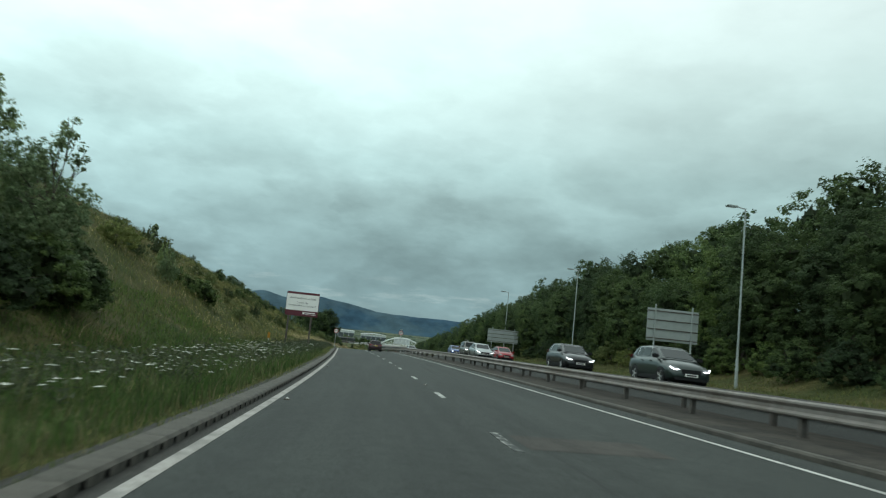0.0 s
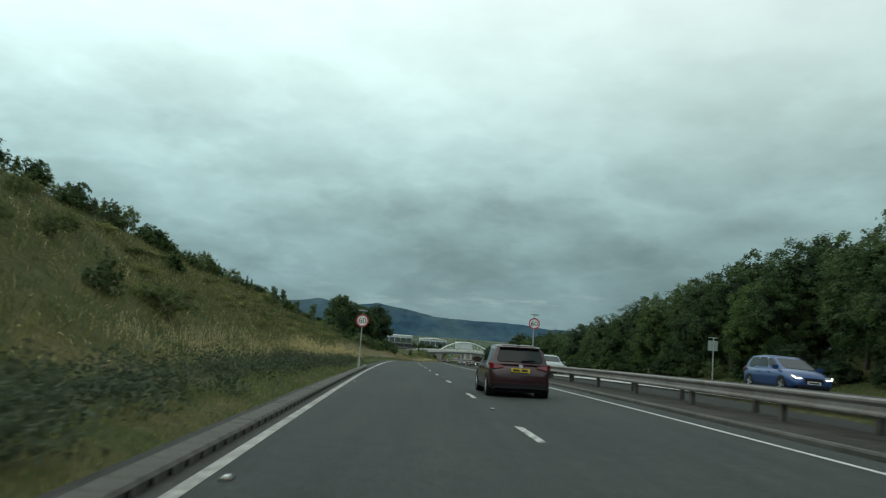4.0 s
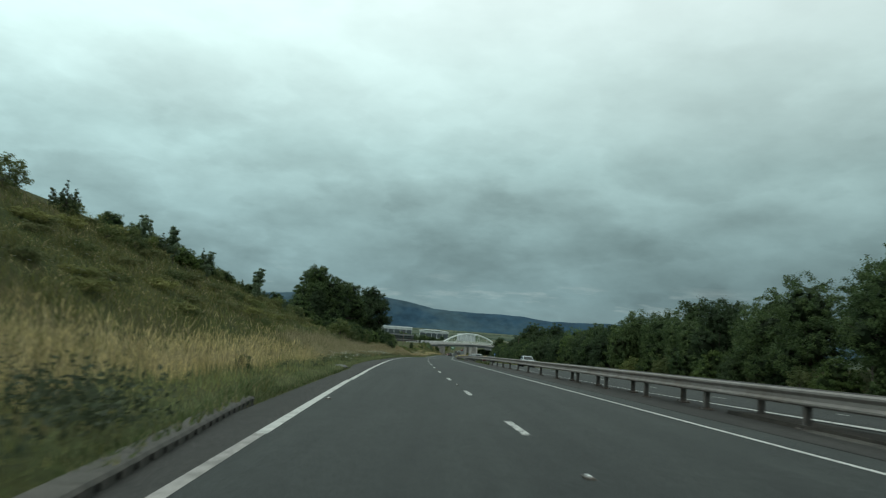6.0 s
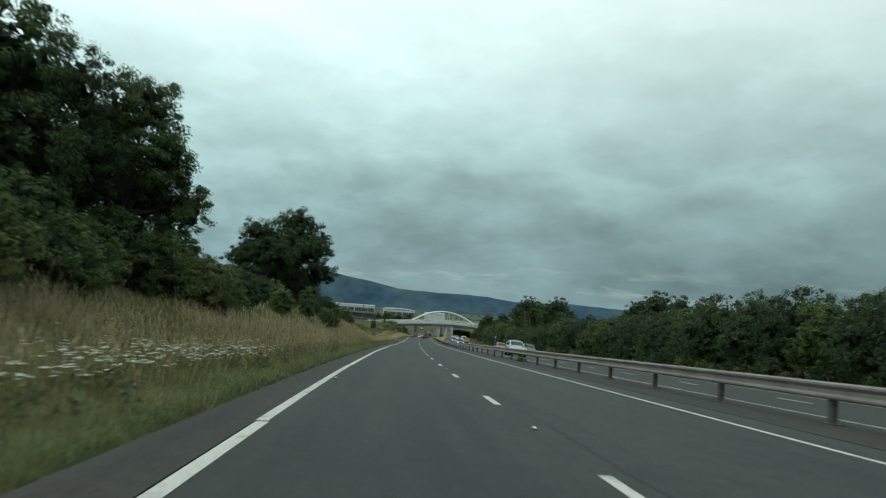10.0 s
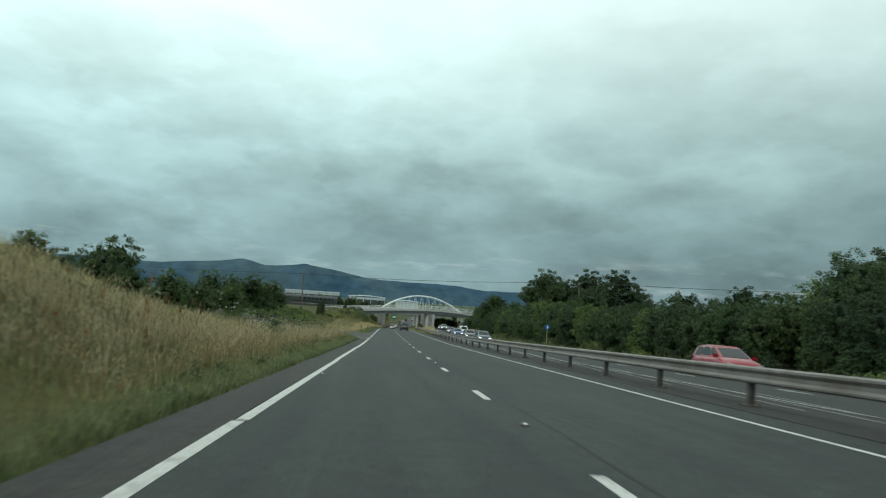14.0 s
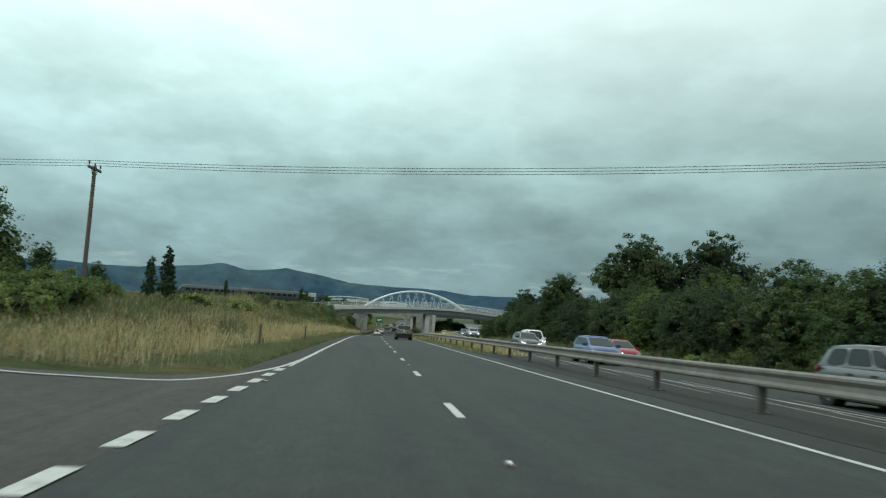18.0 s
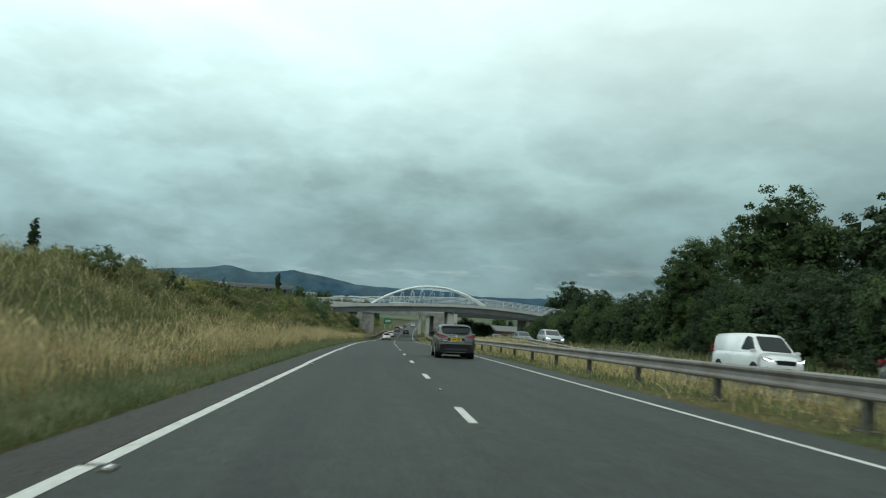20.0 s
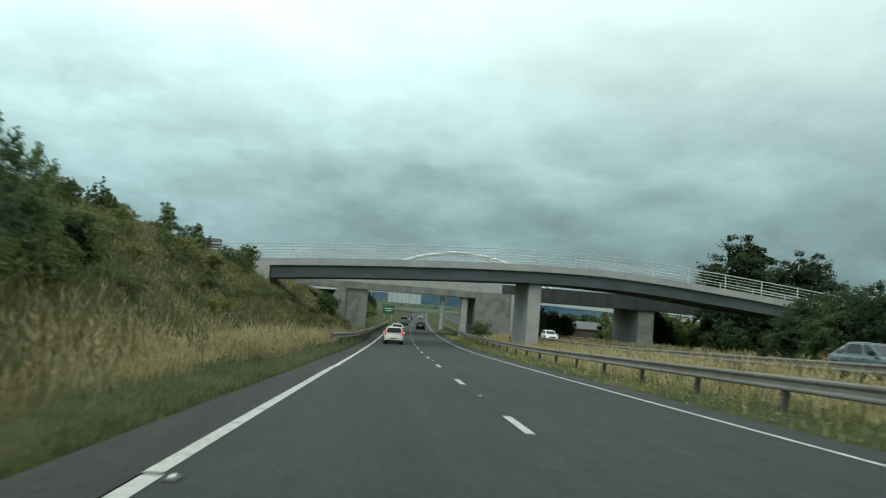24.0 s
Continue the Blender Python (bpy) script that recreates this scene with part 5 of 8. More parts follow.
def green_sign(s, u):
    e = tagged(empty("direction_sign", s, u, 0, 0), "green direction sign on two posts beyond the bridges", "sign")
    panel(3.2, 1.9, 4.3, 0, GREENSIGN, e, "panel", "green sign face")
    panel(2.4, 3.4, 3.6, -0.01, WHITE, e, "text_bar", "white text bar", 0.01, 0)
    panel(1.8, 2.8, 3.0, -0.01, WHITE, e, "text_bar", "white text bar", 0.01, 0)
    for x in (-1.1, 1.1):
        part("post", tube(bmesh.new(), (x, 0.1, -0.5), (x, 0.1, 4.4), 0.07, n=8), POLEGREY, e)


green_sign(745, -7.5)
# ---------------------------------------------------------------- trees, shrubs, grass
RNG = np.random.default_rng(7)


def quick_mesh(name, verts, faces, mats, slots=None, smooth_shade=False):
    """A mesh from arrays; all faces have the same number of corners."""
    verts = np.asarray(verts, dtype=np.float32)
    faces = np.asarray(faces, dtype=np.int32)
    me = bpy.data.meshes.new(name)
    n, k = faces.shape
    me.vertices.add(len(verts))
    me.vertices.foreach_set("co", verts.ravel())
    me.loops.add(n * k)
    me.loops.foreach_set("vertex_index", faces.ravel())
    me.polygons.add(n)
    me.polygons.foreach_set("loop_start", np.arange(0, n * k, k, dtype=np.int32))
    for m in mats:
        me.materials.append(m)
    if slots is not None:
        me.polygons.foreach_set("material_index", np.asarray(slots, dtype=np.int32))
    me.update(calc_edges=True)
    me.validate()
    return me


def leaf_cards(centres, size, rng, up=0.35, outward=None, stretch=1.6):
    """Pointed leaves, one per centre, turned at random but mostly outward and up."""
    n = len(centres)
    d = rng.normal(size=(n, 3))
    if outward is not None:
        d = d * 0.42 + outward
    d[:, 2] += up
    d /= np.linalg.norm(d, axis=1)[:, None]
    a = np.cross(d, rng.normal(size=(n, 3)))
    a /= np.linalg.norm(a, axis=1)[:, None] + 1e-9
    b = np.cross(d, a)
    s = (size * rng.uniform(0.55, 1.35, n))[:, None]
    v = np.stack([centres - a * s * stretch * 0.5 - b * s * 0.42, centres + d * s * 0.12 + b * s * 0.62, centres + a * s * stretch * 0.5 - b * s * 0.42], 1)
    f = np.arange(n * 3).reshape(n, 3)
    return v.reshape(-1, 3), f


def crown_points(rng, lobes, clumps, leaves, clump_r, shell=0.55):
    """Leaf places: clumps spread over the outside of several lobes (centre, radii), leaves over each clump."""
    pts, outs = [], []
    vol = np.array([r[0] * r[1] * r[2] for _, r in lobes]) ** 0.67
    which = rng.choice(len(lobes), size=clumps, p=vol / vol.sum())
    for w in which:
        c, r = lobes[w]
        d = rng.normal(size=3)
        d[2] = d[2] * 0.9 + 0.15
        d /= np.linalg.norm(d)
        k = shell + (1.06 - shell) * rng.random() ** 0.6
        cc = np.array(c) + d * np.array(r) * k
        rr = clump_r * rng.uniform(0.55, 1.35)
        m = max(6, int(leaves / clumps * rng.uniform(0.5, 1.5)))
        q = rng.normal(size=(m, 3))
        q /= np.linalg.norm(q, axis=1)[:, None]
        q[:, 2] *= 0.72
        pts.append(cc + q * rr * rng.uniform(0.35, 1.0, m)[:, None])
        outs.append(q * 0.8 + d * 0.5)
    return np.concatenate(pts), np.concatenate(outs)


def limb(bm, a, b, r0, r1, rng, bends=3):
    a, b = Vector(a), Vector(b)
    pts = [a]
    for k in range(1, bends):
        p = a.lerp(b, k / bends)
        w = (b - a).length * 0.06
        pts.append(p + Vector(rng.uniform(-w, w, 3)))
    pts.append(b)
    for k, (p, q) in enumerate(zip(pts, pts[1:])):
        tube(bm, p, q, r0 + (r1 - r0) * k / bends, r0 + (r1 - r0) * (k + 1) / bends, n=5, cap=False)
    return pts


def tree(name, seed, trunk_h, trunk_r, lobes, clumps, leaves, clump_r, leaf, mat, label, category="tree", shell=0.55, spare=False):
    """A tapered trunk with limbs to each lobe of the crown, and a crown of single leaves. Built away from the place, then copied."""
    rng = np.random.default_rng(seed)
    e = tagged(new(name), label, category)
    bm = bmesh.new()
    top = (rng.uniform(-0.3, 0.3), rng.uniform(-0.3, 0.3), trunk_h)
    limb(bm, (0, 0, -0.6), top, trunk_r, trunk_r * 0.6, rng, 4)
    for c, r in lobes:
        mid = limb(bm, Vector(top) * rng.uniform(0.6, 0.95), Vector(c), trunk_r * 0.5, trunk_r * 0.16, rng, 3)
        for _ in range(1 if spare else 3):
            d = rng.normal(size=3)
            d /= np.linalg.norm(d)
            limb(bm, mid[2], np.array(c) + d * np.array(r) * 0.85, trunk_r * 0.2, 0.012, rng, 2)
    part("trunk", bm, BARK, e, "grey-brown trunk and limbs")
    p, o = crown_points(rng, lobes, clumps, int(leaves * (2.1 if not spare else 1.5)), clump_r, shell)
    keep = p[:, 2] > 0.02
    v, f = leaf_cards(p[keep], leaf * ((0.80 if spare else 0.64) if shell > 0.3 else 0.75), rng, 0.3, o[keep])
    slots = np.zeros(len(f), int)
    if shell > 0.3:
        # inner twigs and leaves, coloured darker to stand for shade within the crown
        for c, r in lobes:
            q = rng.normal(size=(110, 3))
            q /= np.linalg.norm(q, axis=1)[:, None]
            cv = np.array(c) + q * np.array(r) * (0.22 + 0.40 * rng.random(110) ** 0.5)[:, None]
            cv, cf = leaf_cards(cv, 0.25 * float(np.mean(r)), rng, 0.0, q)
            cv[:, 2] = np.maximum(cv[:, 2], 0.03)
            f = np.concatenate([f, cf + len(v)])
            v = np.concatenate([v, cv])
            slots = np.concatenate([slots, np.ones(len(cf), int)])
    me = quick_mesh("crown", v, f, [mat, LEAF_CORE_SHADE], slots)
    c = new("crown", me)
    c.parent = e
    tagged(c, "leafy crown")
    return e


PARK = pose(0, -3000, -500)
KINDS = {}


def kind(key, **kw):
    KINDS[key] = tree(**kw)
    # a lighter version for small or distant plants
    kw = dict(kw, leaves=int(kw["leaves"] * 0.36), clumps=int(kw["clumps"] * 0.6), clump_r=kw["clump_r"] * 1.2, leaf=kw["leaf"] * 1.45, spare=True)
    KINDS[key + "_lo"] = tree(**kw)


kind("wood_a", name="tree", seed=1, trunk_h=3.6, trunk_r=0.20, lobes=[((0, 0, 6.2), (2.6, 2.6, 2.8)), ((1.5, 0.8, 3.6), (2.0, 2.0, 2.2)), ((-1.4, -0.6, 3.2), (2.0, 2.2, 2.0)), ((0.2, -1.3, 2.0), (2.2, 2.0, 1.9))], clumps=460, leaves=14400, clump_r=0.44, leaf=0.125, mat=LEAF_MID, label="leafy green broadleaf tree on the wooded roadside bank")
kind("wood_b", name="tree", seed=2, trunk_h=4.0, trunk_r=0.22, lobes=[((0.3, 0, 7.0), (2.2, 2.3, 2.6)), ((-1.3, 0.9, 4.6), (2.0, 1.9, 2.2)), ((1.5, -0.7, 4.2), (1.9, 2.1, 2.2)), ((0.0, 0.2, 2.2), (2.5, 2.5, 2.1))], clumps=460, leaves=14400, clump_r=0.43, leaf=0.125, mat=LEAF_DARK, label="dark green broadleaf tree on the wooded roadside bank")
kind("wood_c", name="tree", seed=3, trunk_h=3.4, trunk_r=0.18, lobes=[((0, 0.2, 5.2), (2.9, 2.8, 2.4)), ((1.8, 0, 3.0), (1.9, 2.0, 2.0)), ((-1.7, 0.3, 2.8), (2.0, 2.0, 1.9)), ((0, -1.5, 1.7), (2.0, 1.7, 1.6))], clumps=440, leaves=13800, clump_r=0.44, leaf=0.125, mat=LEAF_MID, label="spreading green tree at the edge of roadside woodland")
kind("oak", name="oak_tree", seed=4, trunk_h=4.6, trunk_r=0.42, lobes=[((0, 0, 10.4), (3.2, 3.2, 2.6)), ((2.9, 0.8, 8.0), (2.7, 2.7, 2.3)), ((-2.8, -0.5, 8.2), (2.8, 2.6, 2.3)), ((0.4, -2.8, 7.2), (2.8, 2.5, 2.2)), ((0.6, 2.7, 7.4), (2.8, 2.4, 2.2)), ((2.2, -1.6, 5.2), (2.4, 2.2, 1.7)), ((-2.4, 1.6, 5.0), (2.4, 2.3, 1.7)), ((-1.4, -2.2, 4.4), (2.2, 2.0, 1.5))], clumps=480, leaves=25500, clump_r=0.6, leaf=0.156, mat=LEAF_DARK, label="tall dark green oak with a broad crown above the verge", shell=0.5)
kind("ash", name="ash_tree", seed=5, trunk_h=4.4, trunk_r=0.32, lobes=[((0.4, 0, 9.6), (2.4, 2.4, 2.2)), ((-2.0, 0.8, 8.2), (2.1, 2.0, 2.0)), ((2.2, -0.8, 6.6), (2.2, 2.1, 2.0)), ((-1.2, -1.9, 5.6), (2.2, 2.0, 1.9)), ((0.6, 1.8, 4.6), (2.5, 2.1, 2.0)), ((3.2, 1.0, 4.0), (1.8, 1.8, 1.6))], clumps=380, leaves=26600, clump_r=0.55, leaf=0.133, mat=LEAF_MID, label="tall ash tree with an uneven leafy crown on the bank", shell=0.45)
kind("birch_dense", name="birch_tree", seed=26, trunk_h=3.2, trunk_r=0.06, lobes=[((0, 0, 0.9), (1.7, 1.7, 0.9)), ((0.7, 0.4, 2.0), (1.15, 1.1, 0.9)), ((-0.8, -0.3, 2.1), (1.1, 1.1, 0.9)), ((0.1, -0.6, 2.9), (0.85, 0.85, 0.9)), ((1.0, 0.2, 3.3), (0.42, 0.42, 0.8)), ((-0.9, 0.3, 3.6), (0.45, 0.45, 0.9)), ((0.2, 0.5, 4.1), (0.5, 0.5, 0.9)), ((0.1, -0.3, 5.2), (0.24, 0.24, 0.8)), ((-0.6, -0.5, 4.7), (0.22, 0.22, 0.7)), ((0.85, -0.3, 4.4), (0.22, 0.22, 0.6)), ((-1.3, 0.2, 2.9), (0.25, 0.25, 0.5)), ((1.5, -0.2, 2.6), (0.25, 0.25, 0.5))], clumps=1000, leaves=9000, clump_r=0.17, leaf=0.085, mat=LEAF_BIRCH, label="young birch with feathery grey-green crown on the grassy bank", shell=0.2)
kind("scrub", name="scrub_bush", seed=27, trunk_h=0.4, trunk_r=0.03, lobes=[((0, 0, 0.6), (1.3, 1.2, 0.75)), ((0.9, 0.4, 0.45), (0.9, 0.9, 0.6)), ((-0.9, -0.3, 0.5), (0.9, 1.0, 0.6)), ((0.2, -0.9, 0.35), (0.9, 0.8, 0.5))], clumps=190, leaves=4300, clump_r=0.2, leaf=0.079, mat=LEAF_SCRUB, label="low olive and straw-coloured scrub on the roadside bank", category="scrub", shell=0.3)
kind("whip", name="thorn_bush", seed=28, trunk_h=0.9, trunk_r=0.035, lobes=[((0, 0, 0.5), (1.3, 1.2, 0.6)), ((0.1, 0.1, 1.2), (0.5, 0.5, 0.7)), ((0.1, 0.1, 2.0), (0.16, 0.16, 0.5)), ((0.75, 0.2, 1.0), (0.3, 0.3, 0.6)), ((0.85, 0.25, 1.55), (0.12, 0.12, 0.4)), ((-0.7, -0.2, 1.0), (0.3, 0.3, 0.6)), ((-0.85, -0.25, 1.75), (0.12, 0.12, 0.45)), ((-0.2, 0.8, 0.9), (0.3, 0.3, 0.6)), ((0.3, -0.8, 1.1), (0.22, 0.22, 0.6))], clumps=240, leaves=3400, clump_r=0.13, leaf=0.085, mat=LEAF_WHIP, label="straggling thorn bush with thin upright shoots on the bank", category="bush", shell=0.25)
kind("sapling", name="sapling", seed=7, trunk_h=1.5, trunk_r=0.035, lobes=[((0, 0, 2.0), (0.35, 0.35, 0.7)), ((0.15, 0, 1.2), (0.5, 0.5, 0.6))], clumps=40, leaves=700, clump_r=0.2, leaf=0.12, mat=LEAF_PALE, label="thin young sapling standing in rough grass", category="sapling", shell=0.1)
kind("bush_a", name="shrub", seed=8, trunk_h=0.8, trunk_r=0.06, lobes=[((0, 0, 1.15), (1.25, 1.25, 1.05)), ((0.9, 0.2, 0.75), (0.8, 0.9, 0.75)), ((-0.85, -0.3, 0.8), (0.85, 0.8, 0.8))], clumps=170, leaves=4500, clump_r=0.23, leaf=0.090, mat=LEAF_GORSE, label="rounded olive-green bush in rough roadside grass", category="bush", shell=0.3)
kind("bush_b", name="hawthorn", seed=9, trunk_h=1.0, trunk_r=0.06, lobes=[((0, 0, 1.5), (1.0, 1.1, 1.1)), ((0.7, -0.3, 0.8), (0.9, 0.9, 0.8)), ((-0.6, 0.4, 0.7), (0.9, 0.9, 0.7))], clumps=170, leaves=4500, clump_r=0.22, leaf=0.090, mat=LEAF_MID, label="dense green hawthorn bush beside the road", category="bush")
kind("bush_c", name="bush", seed=10, trunk_h=0.9, trunk_r=0.05, lobes=[((0, 0, 1.25), (1.2, 1.0, 1.2)), ((0.8, 0.5, 0.9), (0.9, 0.9, 0.9)), ((-0.8, 0.1, 0.6), (0.9, 0.9, 0.6))], clumps=170, leaves=4500, clump_r=0.23, leaf=0.094, mat=LEAF_DARK, label="dark green hedge bush beside the carriageway", category="bush")
kind("bramble", name="bramble", seed=11, trunk_h=0.3, trunk_r=0.03, lobes=[((0, 0, 0.5), (1.5, 1.4, 0.75)), ((1.0, 0.4, 0.4), (1.1, 1.0, 0.6)), ((-1.1, -0.3, 0.4), (1.0, 1.1, 0.6))], clumps=120, leaves=2500, clump_r=0.3, leaf=0.13, mat=LEAF_BRAMBLE, label="low mound of bright green bramble leaves", category="bramble")
kind("hedge_a", name="hedgerow_shrub", seed=13, trunk_h=1.8, trunk_r=0.09, lobes=[((0, 0, 2.8), (2.0, 2.0, 1.5)), ((1.2, 0.6, 1.9), (1.6, 1.6, 1.5)), ((-1.2, -0.4, 1.8), (1.6, 1.7, 1.5)), ((0.1, -1.1, 1.1), (1.9, 1.4, 1.1))], clumps=420, leaves=6800, clump_r=0.30, leaf=0.125, mat=LEAF_DARK, label="tall dark green hedgerow shrub beyond the far carriageway", category="hedge")
kind("hedge_b", name="hedgerow_shrub", seed=14, trunk_h=1.9, trunk_r=0.09, lobes=[((0.2, 0, 3.0), (1.7, 1.8, 1.6)), ((-1.2, 0.6, 2.0), (1.5, 1.6, 1.6)), ((1.4, -0.4, 1.6), (1.6, 1.6, 1.4)), ((0.1, -1.1, 1.0), (1.9, 1.4, 1.0))], clumps=420, leaves=6800, clump_r=0.29, leaf=0.125, mat=LEAF_MID, label="tall mid-green hedgerow shrub beyond the far carriageway", category="hedge")
for _k, _seed, _m in (("far_a", 15, LEAF_DARK), ("far_b", 16, LEAF_MID)):
    kind(_k, name="tree", seed=_seed, trunk_h=3.6, trunk_r=0.2, lobes=[((0, 0, 6.2), (2.6, 2.6, 2.8)), ((1.5, 0.8, 3.8), (2.2, 2.2, 2.4)), ((-1.5, -0.6, 3.4), (2.2, 2.3, 2.3)), ((0.2, -1.0, 2.2), (2.4, 2.2, 2.0))], clumps=120, leaves=1900, clump_r=0.7, leaf=0.42, mat=_m, label="distant rounded green tree in a hedgerow belt")
kind("poplar", name="poplar", seed=12, trunk_h=2.8, trunk_r=0.05, lobes=[((0, 0, 0.9), (0.55, 0.55, 0.7)), ((0.08, 0, 1.7), (0.5, 0.5, 0.8)), ((-0.06, 0.05, 2.4), (0.38, 0.38, 0.7)), ((0.05, 0, 3.0), (0.24, 0.24, 0.5))], clumps=230, leaves=3600, clump_r=0.12, leaf=0.085, mat=LEAF_DARK, label="narrow dark upright conifer on the bank's crest", category="tree", shell=0.2)


def plant(key, s, u, size, sink=0.1, stretch=1.0, turn=None, abs_z=None):
    z = float(land(s, u)) - sink
    small = ("bush" in key or key == "bramble") and size < 0.8
    deep = u > float(opp(min(s, 640))) + 18.5 or u < -21 or s > 585
    if (small or deep) and not key.startswith("far"):
        key += "_lo"
    p = place(s, u, z)
    r = random.uniform(0, 360) if turn is None else turn
    m = Matrix.Translation(tuple(map(float, p))) @ pose(0, 0, 0, random.uniform(-3, 3), random.uniform(-3, 3), r)
    o = copy_thing(KINDS[key], m)
    o.scale = (size, size, size * stretch)
    return o


random.seed(11)


def build_trees():
    pick = random.choice
    # wooded bank beyond the opposite carriageway
    s = 6.0
    while s < 206:
        o = float(opp(s))
        k = float(smooth(205, 120, s))
        plant(pick(("wood_a", "wood_b", "wood_c")), s + random.uniform(-1.5, 1.5), o + 15.2 + random.uniform(-1, 1), 0.66 + 0.22 * k + random.uniform(-0.06, 0.1))
        s += 4.6
    s = 14.0
    while s < 200:
        k = float(smooth(195, 120, s))
        o = float(opp(s))
        plant(pick(("wood_a", "wood_b")), s + random.uniform(-2, 2), o + 20.0 + random.uniform(-1.2, 1.2), 0.68 + 0.30 * k + random.uniform(-0.08, 0.14))
        s += 5.6
    s = 30.0
    while s < 150:
        plant(pick(("wood_b", "wood_a", "ash")), s + random.uniform(-2, 2), float(opp(s)) + 26.5 + random.uniform(-1.5, 1.5), random.uniform(0.82, 1.02))
        s += 7.5
    # low scrub at the wood's foot
    s = 10.0
    while s < 205:
        plant(pick(("bush_c", "bush_b", "bush_c", "bush_a")), s, float(opp(s)) + 13.2 + random.uniform(-0.3, 0.9), random.uniform(0.7, 1.05))
        s += 4.0
    # hedge
    s = 203.0
    while s < 585:
        o = float(opp(min(s, 530)))
        plant(pick(("hedge_a", "hedge_b", "hedge_a")), s, o + 15.0 + random.uniform(-0.7, 0.7), random.uniform(0.95, 1.2) * (1.0 + 0.16 * float(smooth(395, 415, s))), stretch=random.uniform(0.95, 1.2))
        s += 3.3
    for s in np.arange(206, 590, 3.4):
        plant(pick(("bush_c", "bramble", "bush_a", "bush_c")), s + random.uniform(-1, 1), float(opp(min(s, 530))) + 11.9 + random.uniform(-0.5, 0.8), random.uniform(0.35, 0.7))
    for s, u, q in ((215, 25, 0.72), (226, 27, 0.68), (238, 25.5, 0.66), (252, 26, 0.6), (268, 26, 0.7), (288, 27, 0.75), (336, 29, 0.86), (343, 25.5, 0.8), (349, 27, 0.78), (372, 27, 0.66),
                    (398, 25, 0.82), (405, 27, 0.92), (414, 27, 0.86), (440, 26, 0.72), (452, 27, 0.78), (470, 27, 0.8), (486, 26, 0.82), (520, 26, 0.78), (535, 27, 0.98), (548, 28, 1.1), (558, 29, 0.98), (566, 32, 0.96), (576, 36, 0.92)):
        plant(pick(("wood_a", "wood_b", "wood_c")) if s < 480 else "wood_b", s, u, q * (1.0 if s < 480 else 0.8))
    for s, u, q in ((371, 51, 1.12), (377, 58, 1.12), (366, 46, 0.9), (430, 39, 1.0), (505, 27, 0.82), (524, 45, 1.5), (518, 56, 1.52), (534, 52, 1.4), (626, 44, 1.25), (624, 50.5, 1.1), (430, 62, 0.9), (380, 50, 0.85), (330, 47, 0.8)):
        plant("oak", s, u, q)
    for s, u, q in ((562, 23.5, 1.6), (567, 25.5, 1.75), (572, 25.5, 1.7), (578, 27.5, 1.8), (584, 29, 1.8), (591, 30.5, 1.7)):
        plant(pick(("bush_c", "bush_b")), s, u + 6.8, q)
    # left: birches by the start
    for s, u, q in ((22.0, -11.6, 0.92), (21.6, -13.9, 0.90), (19.0, -13.2, 0.92), (24.4, -13.2, 0.72), (17.0, -12.0, 0.9), (18.0, -15.4, 0.9), (53.6, -16.3, 0.34), (49, -17.5, 0.22)):
        plant("birch_dense", s, u, q)
    for s, u, q in ((20.8, -10.9, 0.85), (23.2, -11.2, 0.85), (25.2, -11.4, 0.6), (17.5, -11.0, 0.9)):
        plant(pick(("bush_c", "bush_b")), s, u, q)
    plant("birch_dense", 47.9, -14.6, 0.40)
    for ds, du, q in ((0, 0, 0.75), (1.6, -0.6, 0.6), (-1.2, -0.8, 0.55)):
        plant("bush_b", 52.8 + ds, -13.1 + du, q)
    # shrubs dotted over the left bank
    for s, u, q in ((48.2, -16.7, 0.6), (62.3, -11.9, 0.62), (69.7, -14.3, 0.45), (93.5, -16.7, 0.7), (83.7, -13.2, 0.75), (77.1, -17.3, 0.7), (101.1, -16.6, 0.7), (111.9, -16.8, 0.6), (109.9, -12.4, 0.5), (147.6, -6.9, 0.32), (162, -7.9, 0.3),
                    (60, -18.5, 0.85), (56, -20.5, 0.5), (52, -15, 0.5), (66, -21, 0.6), (70, -17.5, 0.7), (74, -21.5, 0.75), (82, -20, 0.6), (45, -17, 0.95), (88, -16, 0.5), (96, -19.5, 0.6), (98, -13, 0.7), (106, -12.5, 0.75), (112, -19, 0.5),
                    (90, -22, 0.5), (79, -15.5, 0.55), (110, -11.5, 0.7), (104, -15.5, 0.5), (128, -17, 0.6), (118, -21.5, 0.8), (123, -22, 0.7), (132, -22, 0.9), (137, -21, 0.7)):
        plant(pick(("bush_a", "whip", "bush_a", "bush_b")), s, u, q * 0.85, stretch=random.uniform(0.8, 1.2))
    for s in np.arange(142, 236, 2.6):
        _, foot, crest = bank(s)
        plant(pick(("scrub", "scrub", "bush_a")), s, -float(foot) - random.uniform(3.0, 8.5), random.uniform(0.4, 0.7), stretch=0.6)
    for s in np.arange(140, 232, 3.8):
        _, foot, crest = bank(s)
        plant(pick(("bush_a", "whip", "scrub", "bush_b")), s, -float(crest) + random.uniform(0.5, 4.5), random.uniform(0.5, 0.8), stretch=0.8)
    for s, u, q in ((64, -20, 0.8), (110, -20, 0.7), (168, -18, 0.9), (172, -17.5, 1.0), (177, -16.5, 0.9), (192, -16.5, 0.6), (204, -16, 0.6), (196.5, -17.2, 1.35), (198.5, -18.0, 0.9)):
        plant("sapling", s, u, q)
